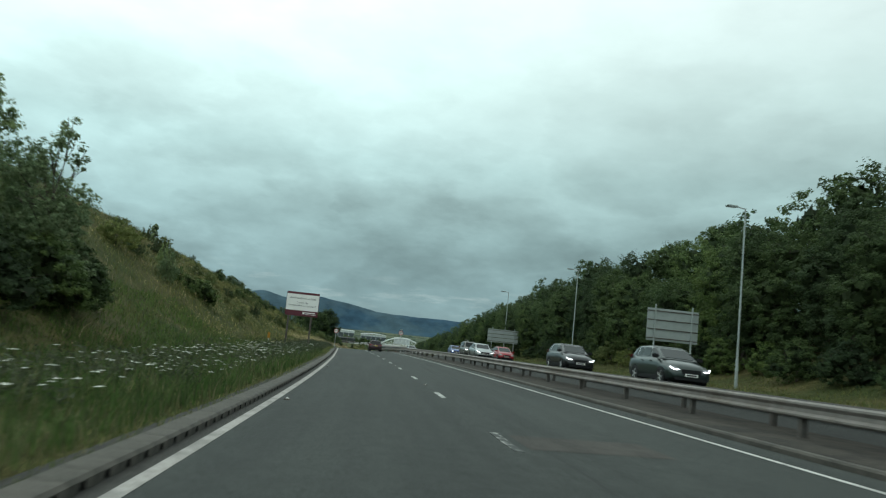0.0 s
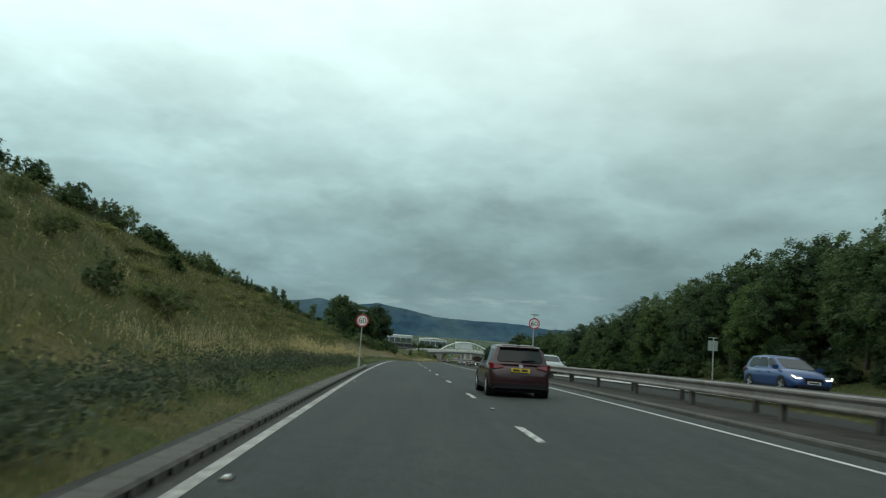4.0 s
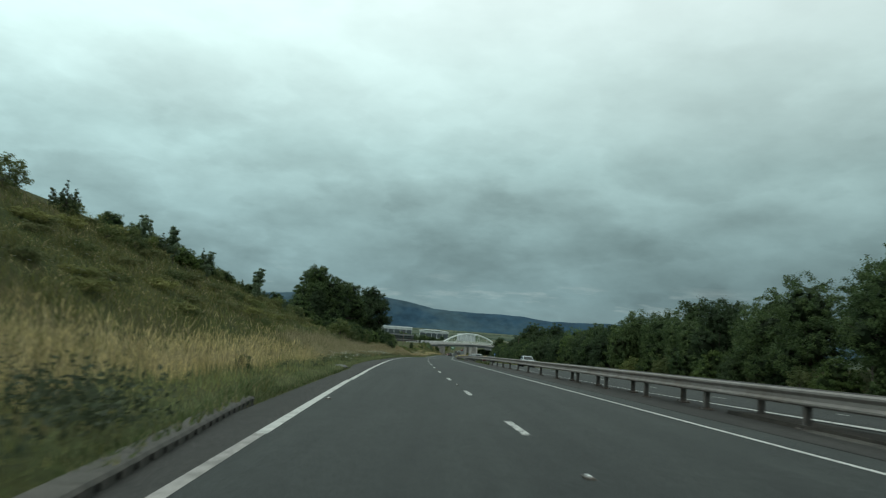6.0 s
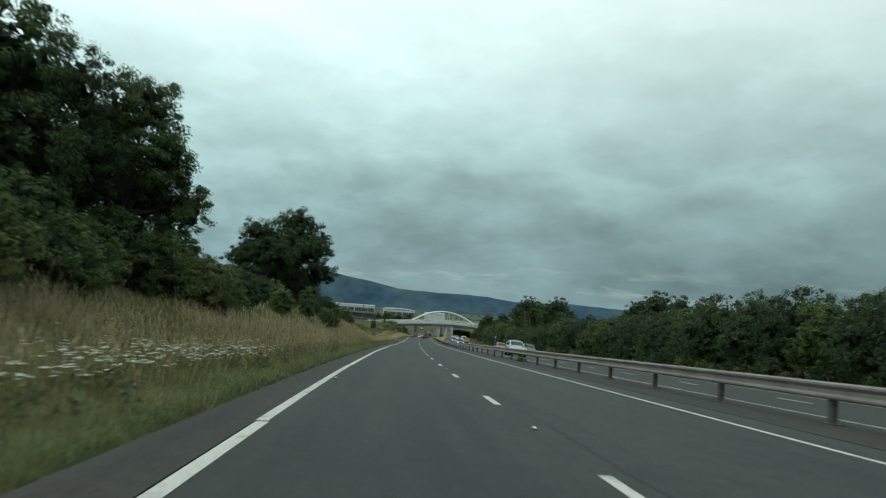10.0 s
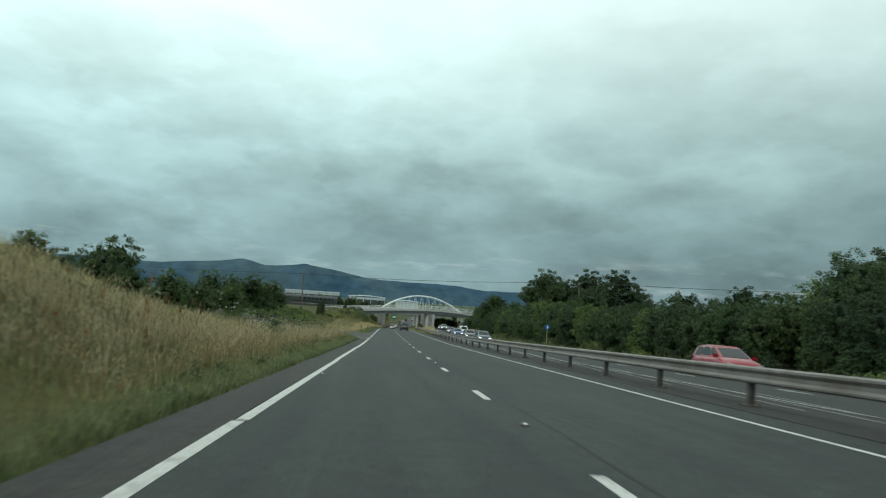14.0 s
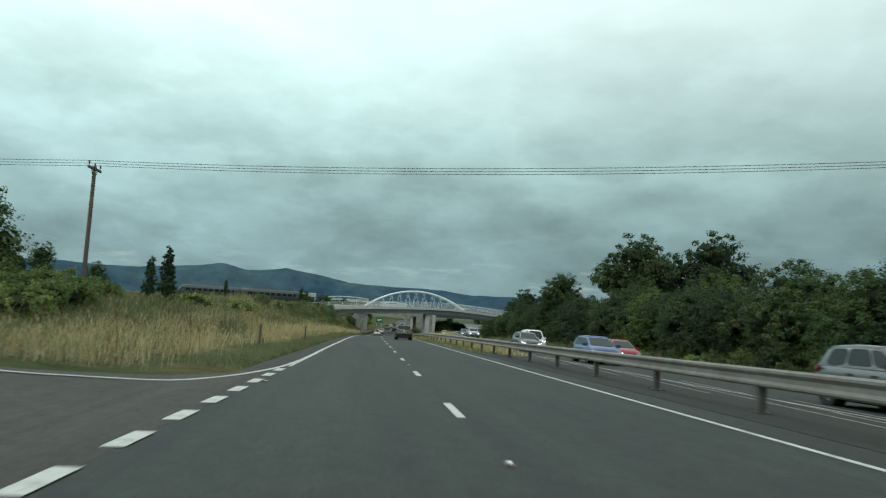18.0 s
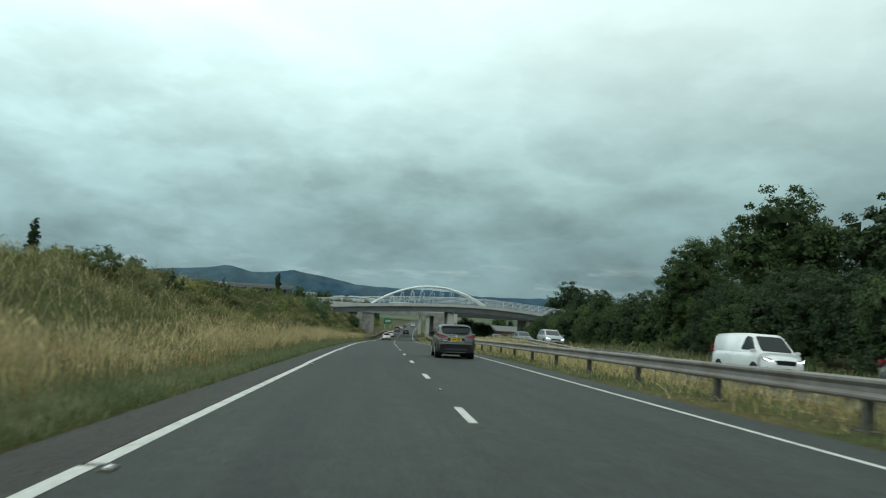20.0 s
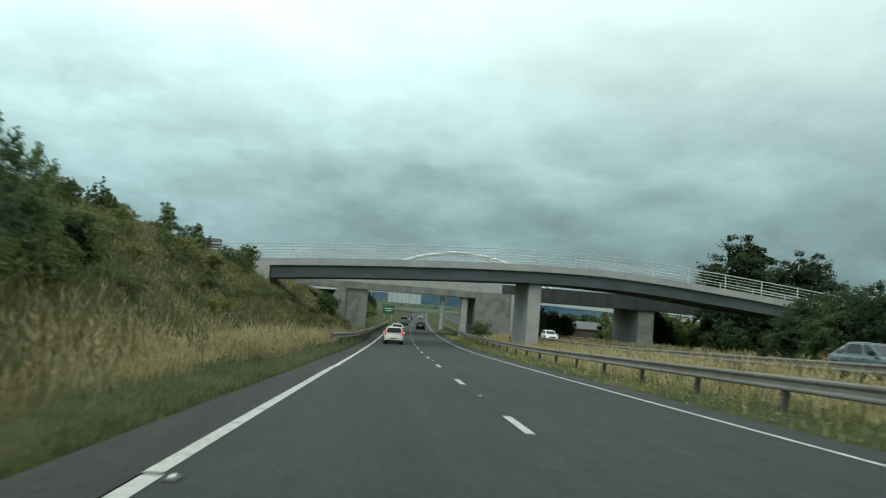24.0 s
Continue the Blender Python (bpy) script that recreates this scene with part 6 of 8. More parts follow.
    for s in np.arange(116, 216, 1.5):
        _, foot, crest = bank(s)
        plant("scrub", s, -float(foot) - random.uniform(4.0, 12.0), random.uniform(0.45, 0.8), stretch=0.55)
        plant(pick(("whip", "bush_a", "whip", "bush_b")), s + 0.8, -float(crest) + random.uniform(0.2, 2.6), random.uniform(0.4, 0.75), stretch=random.uniform(0.7, 1.15))
    for s in np.arange(58, 118, 2.4):
        plant(pick(("scrub", "scrub", "whip")), s, -random.uniform(12, 23), random.uniform(0.35, 0.65), stretch=0.7)
    # trees and thick hedge of the middle left
    for s, u, q in ((205, -18.5, 0.5), (209, -19.5, 0.6), (213, -18.5, 0.5), (217, -19, 0.65)):
        plant("whip", s, u, q)
    for s, u, q, k in ((234.5, -17.6, 0.76, "ash"), (242.5, -14.0, 0.72, "ash"), (238, -19, 0.72, "ash"), (239.5, -15.6, 0.84, "wood_b"), (244.5, -15.4, 0.7, "wood_b"), (235, -15.5, 0.9, "wood_a"), (231, -16.5, 0.52, "wood_b"), (228.5, -19.5, 0.36, "wood_a"), (305.5, -16.6, 1.05, "oak"), (298, -19.5, 0.85, "oak"), (311, -18, 0.8, "wood_b"), (308.5, -15.2, 0.6, "wood_b"), (302, -15.8, 0.62, "wood_b"), (283, -26, 0.6, "oak")):
        plant(k, s, u, q)
    for s in np.arange(226, 292, 2.3):
        _, foot, crest = bank(s)
        plant(pick(("bush_b", "bush_b", "bush_c", "bush_b")), s, -float(crest) + random.uniform(-1.0, 3.5), random.uniform(0.85, 1.35) * (1.0 if s < 252 else 0.7))
    for s in np.arange(220, 252, 1.7):
        plant(pick(("bush_b", "bush_a", "bush_b")), s, -11.8 + random.uniform(-1.3, 1.0), random.uniform(0.8, 1.2))
    for s in np.arange(292, 317, 1.9):
        plant(pick(("bush_c", "bush_b", "bush_c")), s, -13.2 + random.uniform(-1, 1), random.uniform(0.8, 1.15))
    for s, u, q in ((346, -8.6, 0.5), (340, -17.5, 0.8), (344, -19, 0.8), (349, -21, 0.9), (336, -18, 0.8), (322, -15, 0.8), (326, -16, 0.9), (330, -15.5, 0.8), (333, -17, 0.9), (318, -14.5, 0.8)):
        plant(pick(("bush_a", "bush_b")), s, u, q)
    for s, u, q in ((354, -25, 0.62), (350, -27, 0.55), (358, -23.5, 0.72), (366, -25.5, 0.8), (371, -27, 0.75), (376, -24, 0.55), (388, -23.5, 0.58), (391.5, -20.6, 0.52), (385, -25, 0.5), (392, -24, 0.5)):
        plant(pick(("wood_c", "wood_a")), s, u, q)
    for s, u, q in ((346, -17.5, 0.8), (349, -19, 0.9), (353, -18.5, 0.85), (357, -20, 0.9), (361, -19.5, 0.85), (365, -21, 0.9), (369, -20.5, 0.8), (373, -22, 0.9), (377, -21.5, 0.8), (352, -22, 1.0), (360, -24, 1.0), (386, -19.5, 0.7), (389, -19, 0.8), (383, -21, 0.8), (380, -19, 0.6)):
        plant(pick(("bush_a", "bramble")), s, u, q)
    # bramble mound and thorn clump past the side road
    for s, u, q in ((424, -17.5, 1.0), (427, -16, 1.1), (430, -17.5, 1.2), (433, -16.5, 1.1), (428, -19.5, 1.3), (432, -20, 1.4), (425, -20.5, 1.2), (436, -18.5, 1.2), (423, -23, 1.2), (440, -17.5, 0.9), (446, -13.5, 0.7), (455, -12, 0.7)):
        plant("bramble", s, u, q)
    for s, u, q in ((428, -22.5, 1.4), (435, -22.5, 1.5), (439, -23.5, 1.4), (429, -27, 1.5), (424, -26, 1.4), (436, -27.5, 1.7)):
        plant(pick(("bush_b", "bush_c")), s, u, q)
    for s, u, q in ((430, -25, 0.9), (434.5, -22.5, 0.8), (427, -28.5, 0.88), (438, -25, 0.72), (424, -31, 0.8)):
        plant(pick(("wood_c", "wood_a")), s, u, q)
    for s, u, q in ((400, -48, 0.5), (412, -44, 0.45), (426, -42, 0.45), (446, -36, 0.45), (470, -34, 0.5), (430, -60, 0.6), (455, -52, 0.5), (500, -40, 0.5)):
        plant(pick(("wood_a", "wood_c")), s, u, q)
    plant("poplar", 442, -14.2, 1.05)
    plant("poplar", 440.6, -14.9, 0.8)
    plant("poplar", 474, -17.0, 0.6)
    plant("poplar", 543.7, -16.8, 1.15, sink=0.75)
    # bushes on the last bank
    for s in np.arange(470, 592, 2.6):
        _, foot, crest = bank(s)
        plant(pick(("bush_a", "scrub", "whip", "scrub")), s, -float(crest) + random.uniform(-1.0, 3.0), random.uniform(0.42, 0.66))
        plant("scrub", s + 2.6, -float(foot) - random.uniform(2.2, 7.0), random.uniform(0.5, 0.8), stretch=0.7)
        plant(pick(("scrub", "scrub", "bush_a")), s + 1.5, -float(foot) - random.uniform(2.6, 6.5), random.uniform(0.4, 0.75), stretch=0.7)
    for s, u, q in ((547.2, -10.9, 0.54), (545.2, -10.4, 0.52), (549.8, -11.2, 0.46), (548.5, -12.6, 0.58), (543.5, -11.4, 0.56), (552.5, -12.6, 0.38), (567.7, -13.5, 0.26), (573, -14, 0.18)):
        plant("birch_dense", s, u, q)
    for s, u, q in ((569, -14, 0.9), (575, -14, 0.8)):
        plant("sapling", s, u, q)
    for s, u, q in ((547, -9.9, 0.6), (549, -10.2, 0.6), (551.5, -11, 0.6), (545, -9.8, 0.6)):
        plant(pick(("bush_b", "bush_a")), s, u, q, sink=0.3)
    for s, u, q in ((588, -14, 1.0), (594, -15, 1.0), (622, -11, 1.0), (632, -12, 1.2), (664, -10, 1.1), (672, -10.5, 1.3), (680, -11, 1.2), (690, -12, 1.2), (700, -12, 1.4), (715, -11, 1.4), (730, -13, 1.5), (632.5, 9.6, 1.25), (612, 12.0, 0.8)):
        plant(pick(("bush_a", "bush_b", "bush_c")), s, u, q)
    # shaded growth below the bridges, and the belt on the left beyond them
    for u in np.arange(38, 56, 2.6):
        plant(pick(("hedge_a", "hedge_b")), 622 + random.uniform(-2, 2), u, random.uniform(0.8, 1.1))
    for k in range(26):
        plant(pick(("far_a", "far_b", "far_a")), random.uniform(690, 800), -random.uniform(13, 30), random.uniform(0.5, 0.75), sink=0.4)
    for k in range(14):
        plant("scrub", random.uniform(588, 640), -random.uniform(8.5, 15), random.uniform(0.5, 0.9))
    for k in range(16):
        plant(pick(("hedge_a", "bush_c", "hedge_a")), random.uniform(646, 662), random.uniform(17.5, 27), random.uniform(0.9, 1.25))
    # scrub on the slope beyond the far pier
    for k in range(24):
        plant(pick(("bush_a", "bush_b", "bush_a", "bush_c")), random.uniform(654, 672), random.uniform(36, 70), random.uniform(2.2, 3.0), stretch=1.25)
    # tree belts farther off, in front of the sheds and behind the bridges
    for k in range(46):
        s, u = random.uniform(660, 760), -random.uniform(26, 95)
        plant(pick(("far_a", "far_b")), s, u, random.uniform(0.5, 0.8), sink=0.4)
    for k in range(60):
        s, u = random.uniform(730, 1000), random.choice((-1, 1)) * random.uniform(24, 130) + 5
        plant(pick(("far_a", "far_b")), s, u, random.uniform(0.7, 1.1), sink=0.4)
    for k in range(26):
        s, u = random.uniform(610, 720), random.uniform(46, 110)
        plant(pick(("far_a", "far_b")), s, u, random.uniform(0.7, 1.1), sink=0.4)


build_trees()
for _k in KINDS.values():
    for _o in (*_k.children_recursive, _k):
        bpy.data.objects.remove(_o)


# ---------------------------------------------------------------- grass and flowers
def blades(name, s, u, height, width, mats, label, head=0.0, lean=0.35, slots=None, rng=RNG, lift=0.0, category="grass"):
    """Grass: one bent blade per place, with a plume at the tip of some."""
    n = len(s)
    p = place(s, u, land(s, u) + lift - 0.03)
    a = rng.uniform(0, 2 * np.pi, n)
    t = rng.uniform(0, 2 * np.pi, n)
    patch = np.array([noise.noise((q * 0.45, w * 0.8, 6.0)) for q, w in zip(s, u)])
    h = height * rng.uniform(0.35, 1.15, n) * (1 + 0.42 * np.clip(patch * 2, -1, 1))
    l = lean * h * rng.uniform(0.2, 1.0, n)
    side = np.stack([np.cos(a), np.sin(a), 0 * a], -1) * (width * rng.uniform(0.6, 1.4, n))[:, None] * 0.5
    tip = p + np.stack([np.cos(t) * l, np.sin(t) * l, h], -1)
    mid = p + np.stack([np.cos(t) * l * 0.25, np.sin(t) * l * 0.25, h * 0.55], -1)
    v = np.stack([p - side, p + side, mid + side * 0.8, tip, mid - side * 0.8], 1).reshape(-1, 3)
    base = np.arange(n)[:, None] * 5
    f1 = base + np.array([[0, 1, 2, 4]])
    f2 = base + np.array([[4, 2, 3, 3]])
    # plumes: thin diamonds
    k = np.nonzero(rng.random(n) < head)[0]
    d = (tip[k] - mid[k])
    q = np.stack([tip[k] - d * 0.35, tip[k] - d * 0.1 + side[k] * 1.8, tip[k] + d * 0.22, tip[k] - d * 0.1 - side[k] * 1.8], 1).reshape(-1, 3)
    f3 = n * 5 + np.arange(len(k) * 4).reshape(-1, 4)
    tri = f2[:, :3]
    verts = np.concatenate([v, q])
    sl = slots if slots is not None else np.zeros(n, int)
    me = quick_mesh(name, verts, np.concatenate([f1, f3]), mats, np.concatenate([sl, np.zeros(len(k), int)]))
    bm_tris = quick_mesh(name, v, tri, mats, sl)
    for m, nm in ((me, name), (bm_tris, name + "_tips")):
        tagged(new(nm, m), label, category, kind="stuff")


def spread(n, s0, s1, u0, u1, rng=RNG, clump=0.0):
    s, u = rng.uniform(s0, s1, n), rng.uniform(u0, u1, n)
    if clump:
        k = np.array([noise.noise((a * 0.22, b * 0.5, clump)) for a, b in zip(s, u)])
        keep = k > rng.uniform(-0.55, 0.25, n)
        s, u = s[keep], u[keep]
    ok = u < -4.60 - 0.4 * smooth(160, 170, s) * (1 - smooth(184, 200, s)) + 0.5 * (s < 131) + 1e3 * (u > 0)
    ok &= ~((s > 378) & (s < 460) & (u < -4.4) & side_paved(s, u))
    return s[ok], u[ok]


def side_paved(s, u):
    a, b = np.array(NEAR), np.array(FAR)
    sn = np.interp(-u, -a[:, 1], a[:, 0])
    sf = np.interp(-u, -b[1:, 1], b[1:, 0])
    return (s > sn - 0.4) & (s < sf + 0.4)


def build_grass():
    g = np.random.default_rng(21)
    # short green strip at the road's edge
    for a, b, n, hh, ue, uo in ((-5, 130, 40000, 0.24, -4.26, -6.1), (130, 377, 54000, 0.36, -4.8, -7.6), (414, 600, 38000, 0.30, -4.72, -6.3)):
        s, u = spread(n, a, b, uo, ue, g)
        blades("verge_grass", s, u, hh * (0.35 + 0.65 * smooth(4.5, 6.2, -u)), 0.014, [GRASS_GREEN if b < 140 else GRASS_VERGE, GRASS_OLIVE], "short green grass along the edge of the road", slots=(g.random(len(s)) < 0.35).astype(int), rng=g)
    for a, b, n, ue in ((131, 374, 30000, -4.72), (418, 600, 24000, -4.68)):
        s, u = spread(n, a, b, ue - 0.7, ue, g)
        blades("verge_grass", s, u, 0.2, 0.016, [GRASS_VERGE], "dense green grass at the edge of the asphalt", 0.0, 0.5, None, g)
    # thin brown and straw stems between the green strip and the tall grass
    for a, b, n in ((180, 300, 16000), (300, 378, 20000), (440, 600, 14000)):
        s, u = spread(n, a, b, -8.2, -5.7, g, 4.4)
        blades("brown_grass", s, u, 0.62, 0.013, [GRASS_DRY, GRASS_OLIVE, GRASS_RUST], "thin rusty brown and straw stems rising out of the verge", 0.5, 0.6, g.choice(3, len(s), p=(0.3, 0.25, 0.45)), g)
    # dry grass over the slope of the high bank
    s, u = spread(42000, 40, 175, -20.0, -8.0, g, 6.6)
    blades("bank_grass", s, u, 0.42, 0.02, [GRASS_DRY, GRASS_OLIVE, GRASS_BANK], "rough dry grass over the steep roadside bank", 0.12, 1.0, g.choice(3, len(s), p=(0.03, 0.32, 0.65)), g)
    s, u = spread(30000, 118, 215, -20.0, -8.4, g, 2.9)
    blades("bank_grass", s, u, 0.5, 0.02, [GRASS_BANK, GRASS_OLIVE], "rough olive grass with straw heads over the bank", 0.1, 1.0, (g.random(len(s)) < 0.3).astype(int), g)
    # uneven tufts creeping over the asphalt's edge
    for a, b in ((131, 376), (420, 600)):
        s, u = spread(20000, a, b, -4.95, -4.56, g, 7.7)
        blades("edge_tufts", s, u, 0.12, 0.02, [GRASS_GREEN, GRASS_OLIVE], "ragged tufts of grass over the edge of the asphalt", 0.0, 0.8, (g.random(len(s)) < 0.4).astype(int), g)
    s, u = spread(16000, 374, 396, -16, -4.9, g)
    clear = s < np.interp(-u, -np.array(NEAR)[:, 1], np.array(NEAR)[:, 0]) - 1.9 + 0.5 * np.sin(u * 3.1)
    s, u = s[clear], u[clear]
    blades("verge_grass", s, u, 0.3, 0.018, [GRASS_GREEN, GRASS_OLIVE], "rough green grass at the corner of the side road", 0.0, 0.5, (g.random(len(s)) < 0.4).astype(int), g)
    # tall pale grass behind it
    for a, b, u0, u1, n, hh in ((100, 150, -10.5, -7.8, 5000, 0.55), (130, 170, -9.5, -6.6, 14000, 0.8), (170, 240, -10.5, -7.2, 20000, 0.8), (225, 376, -10.2, -7.2, 44000, 0.62), (300, 378, -14.0, -8.5, 20000, 0.50),
                                (436, 600, -8.0, -5.9, 54000, 0.72), (411, 455, -11.5, -6.0, 11000, 0.66)):
        s, u = spread(n, a, b, u0, u1, g, 3.3)
        blades("tall_grass", s, u, hh, 0.0105, [GRASS_DRY, GRASS_OLIVE], "tall straw-coloured grass with feathery seed heads", 0.55, 0.5, (g.random(len(s)) < 0.30 + 0.9 * np.array([noise.noise((q * 0.22, w * 0.45, 1.0)) for q, w in zip(s, u)])).astype(int), g)
    s, u = spread(16000, 585, 660, -16, -6.5, g, 4.1)
    blades("bank_grass", s, u, 0.6, 0.03, [GRASS_OLIVE, GRASS_DRY], "rough olive and straw grass on the slope below the bridges", 0.3, 0.6, (g.random(len(s)) < 0.35).astype(int), g)
    s, u = spread(34000, 455, 600, -14.5, -7.6, g, 5.1)
    blades("tall_grass", s, u, 0.62, 0.015, [GRASS_DRY, GRASS_OLIVE, GRASS_BANK], "rough olive and straw grass up the scrubby bank", 0.25, 0.95, g.choice(3, len(s), p=(0.22, 0.43, 0.35)), g)
    s, u = spread(16000, 585, 640, 20, 44, g, 2.2)
    blades("tall_grass", s, u, 0.6, 0.03, [GRASS_DRY, GRASS_OLIVE], "dry straw-coloured grass between the carriageways and under the bridges", 0.4, 0.6, (g.random(len(s)) < 0.35).astype(int), g)
    # rust-brown dock stalks among the straw
    for a, b, u0, u1, n in ((228, 372, -9.6, -6.6, 420), (480, 600, -8.4, -6.4, 160), (412, 440, -12, -6.6, 60)):
        s, u = spread(n, a, b, u0, u1, g, 1.7)
        blades("dock_stalks", s, u, 1.0, 0.03, [DOCK], "rust-brown seeding dock stalks in dry grass", 1.0, 0.25, None, g, category="weeds")
    # rough mixed grass over the banks
    for a, b, u0, u1, n, hh in ((0, 150, -24, -8.2, 56000, 0.36), (150, 214, -21, -8.6, 22000, 0.4), (214, 300, -20, -8.0, 22000, 0.4), (300, 375, -16, -8, 9000, 0.5), (425, 600, -15.5, -7.6, 50000, 0.46), (412, 445, -24, -8, 20000, 0.5)):
        s, u = spread(n, a, b, u0, u1, g, 7.7)
        blades("bank_grass", s, u, hh, 0.026, [GRASS_BANK if b < 220 else GRASS_OLIVE, GRASS_DRY, GRASS_GREEN], "rough olive and straw grass covering the bank", 0.12, 0.95, g.choice(3, len(s), p=(0.50, 0.05, 0.45) if a == 0 else (0.58, 0.10, 0.32) if a == 412 else (0.62, 0.12, 0.26) if a > 400 else (0.55, 0.08, 0.37) if a == 150 else (0.45, 0.35, 0.20)), g)
    s, u = spread(30000, 0, 60, -9.5, -4.7, g)
    blades("verge_grass", s, u, 0.42, 0.024, [GRASS_LUSH, GRASS_OLIVE, GRASS_GREEN], "lush green grass on the verge", 0.0, 0.6, g.choice(3, len(s), p=(0.5, 0.15, 0.35)), g)
    s, u = spread(16000, 4, 44, -13.0, -8.0, g, 3.9)
    blades("verge_grass", s, u, 0.36, 0.022, [GRASS_LUSH, GRASS_GREEN], "bright green grass at the foot of the bank", 0.0, 0.7, (g.random(len(s)) < 0.3).astype(int), g)
    s = g.uniform(130, 142, 500)
    u = -3.99 - 0.9 * smooth(124, 143, s) - 0.3 * g.random(500)
    blades("kerb_tufts", s, u, 0.3, 0.03, [GRASS_GREEN, GRASS_OLIVE], "tufts of grass growing over the end of the kerb", 0.0, 0.9, (g.random(500) < 0.4).astype(int), g, lift=0.05)
    # grassed reserve between the carriageways near the bridges
    s = g.uniform(436, 640, 52000)
    w0, w1 = 4.9 + 0 * s, opp(s) - 0.9
    u = w0 + (w1 - w0) * g.random(len(s))
    keep = g.random(len(s)) < (w1 - w0) / 10
    s, u = s[keep], u[keep]
    near = u < rail_u(s) + 0.5
    mix = np.where(near, g.choice(3, len(s), p=(0.12, 0.26, 0.62)), g.choice(3, len(s), p=(0.80, 0.16, 0.04)))
    blades("reserve_grass", s, u, np.where(near, 0.24, 0.62), 0.022, [GRASS_DRY, GRASS_OLIVE, GRASS_VERGE], "green grass under the barrier and dry straw grass between the two carriageways", 0.2, 1.0, mix, g)
    # far verge
    s = g.uniform(0, 640, 44000)
    u = opp(s) + 8.7 + g.random(len(s)) ** 1.3 * 4.5
    early = s < 190
    blades("far_verge_grass", s[early], u[early], 0.26, 0.04, [GRASS_BANK, GRASS_OLIVE, GRASS_GREEN], "short olive grass at the foot of the wood", 0.0, 0.8, g.choice(3, int(early.sum()), p=(0.5, 0.1, 0.4)), g)
    s, u = s[~early], u[~early]
    blades("far_verge_grass", s, u, 0.5, 0.032, [GRASS_OLIVE, GRASS_DRY, GRASS_GREEN], "rough grass at the foot of the far hedge", 0.1, 0.45, g.choice(3, len(s), p=(0.4, 0.25, 0.35)), g)


def build_weeds():
    g = np.random.default_rng(5)
    for a, b, u0, u1, n, h in ((34, 135, -7.8, -5.0, 1500, 0.8), (8, 34, -8.2, -5.2, 420, 0.55), (150, 262, -6.6, -5.2, 160, 0.5), (262, 372, -6.4, -5.0, 70, 0.4), (470, 600, -7.0, -5.4, 80, 0.45)):
        s, u = spread(n, a, b, u0, u1, g, 5.1)
        P, O = [], []
        for q, w in zip(s, u):
            base = place(q, w, float(land(q, w)))
            m = int(g.integers(22, 46))
            d = g.normal(size=(m, 3)) * np.array((0.22, 0.22, 0.26)) * h
            d[:, 2] = np.abs(d[:, 2]) * 1.3 + 0.08
            P.append(base + d)
            O.append(d)
        P = np.concatenate(P)
        v, f = leaf_cards(P, 0.048, g, 0.5, None, 2.4)
        tagged(new("verge_weeds", quick_mesh("verge_weeds", v, f, [WEED])), "dark grey-green weeds growing beside the kerb", "weeds", kind="stuff")
    # small tufts along the foot of the barrier
    P = []
    for q in (199.5, 206, 212, 258):
        base = place(q, float(rail_u(q)) - 0.2, 0.02)
        d = g.normal(size=(110, 3)) * np.array((0.16, 0.26, 0.14))
        d[:, 2] = np.abs(d[:, 2])
        P.append(base + d)
    v, f = leaf_cards(np.concatenate(P), 0.09, g, 0.5, None, 2.4)
    tagged(new("barrier_weeds", quick_mesh("barrier_weeds", v, f, [LEAF_GORSE])), "green weeds growing at the foot of the barrier posts", "weeds", kind="stuff")


def build_flowers():
    g = np.random.default_rng(9)
    for a, b, u0, u1, n in ((5, 30, -7.6, -4.9, 330), (26, 62, -7.4, -5.0, 260), (60, 90, -7.6, -5.4, 60), (166, 186, -7.0, -5.0, 180), (204, 240, -7.6, -5.7, 900), (222, 229, -9.2, -8.0, 40), (318, 352, -8.6, -6.2, 60), (334, 376, -11.5, -7.6, 620), (140, 156, -16.5, -12.5, 150), (30, 56, -8.2, -5.4, 300)):
        s, u = spread(n, a, b, u0, u1, g, 2.2)
        V, F, M = [], [], []
        for q, w in zip(s, u):
            p = place(q, w, float(land(q, w)))
            h = g.uniform(0.4, 0.85) * (0.75 if q < 40 else 1.6 if q > 330 else 0.72)
            t = p + np.array((g.normal() * 0.08, g.normal() * 0.08, h))
            r = g.uniform(0.032, 0.066)
            k = len(V)
            V += [p + (0.004, 0, 0), p - (0.004, 0, 0), t - (0.004, 0, 0), t + (0.004, 0, 0)]
            F.append((k, k + 1, k + 2, k + 3))
            M.append(1)
            # the head: a shallow dome of small florets
            for j in range(7):
                a2, rr = g.uniform(0, 6.283), r * math.sqrt(g.random())
                c = t + np.array((math.cos(a2) * rr, math.sin(a2) * rr, 0.012 - rr * 0.2))
                z = r * 0.42
                k = len(V)
                V += [c + (-z, -z * 0.6, 0), c + (z, -z * 0.7, 0.006), c + (z * 0.8, z, 0), c + (-z, z * 0.8, 0.006)]
                F.append((k, k + 1, k + 2, k + 3))
                M.append(0)
        tagged(new("wild_flowers", quick_mesh("wild_flowers", np.array(V), F, [UMBEL, GRASS_GREEN], M)), "white flat-topped wild flowers in the verge", "flowers", kind="stuff")


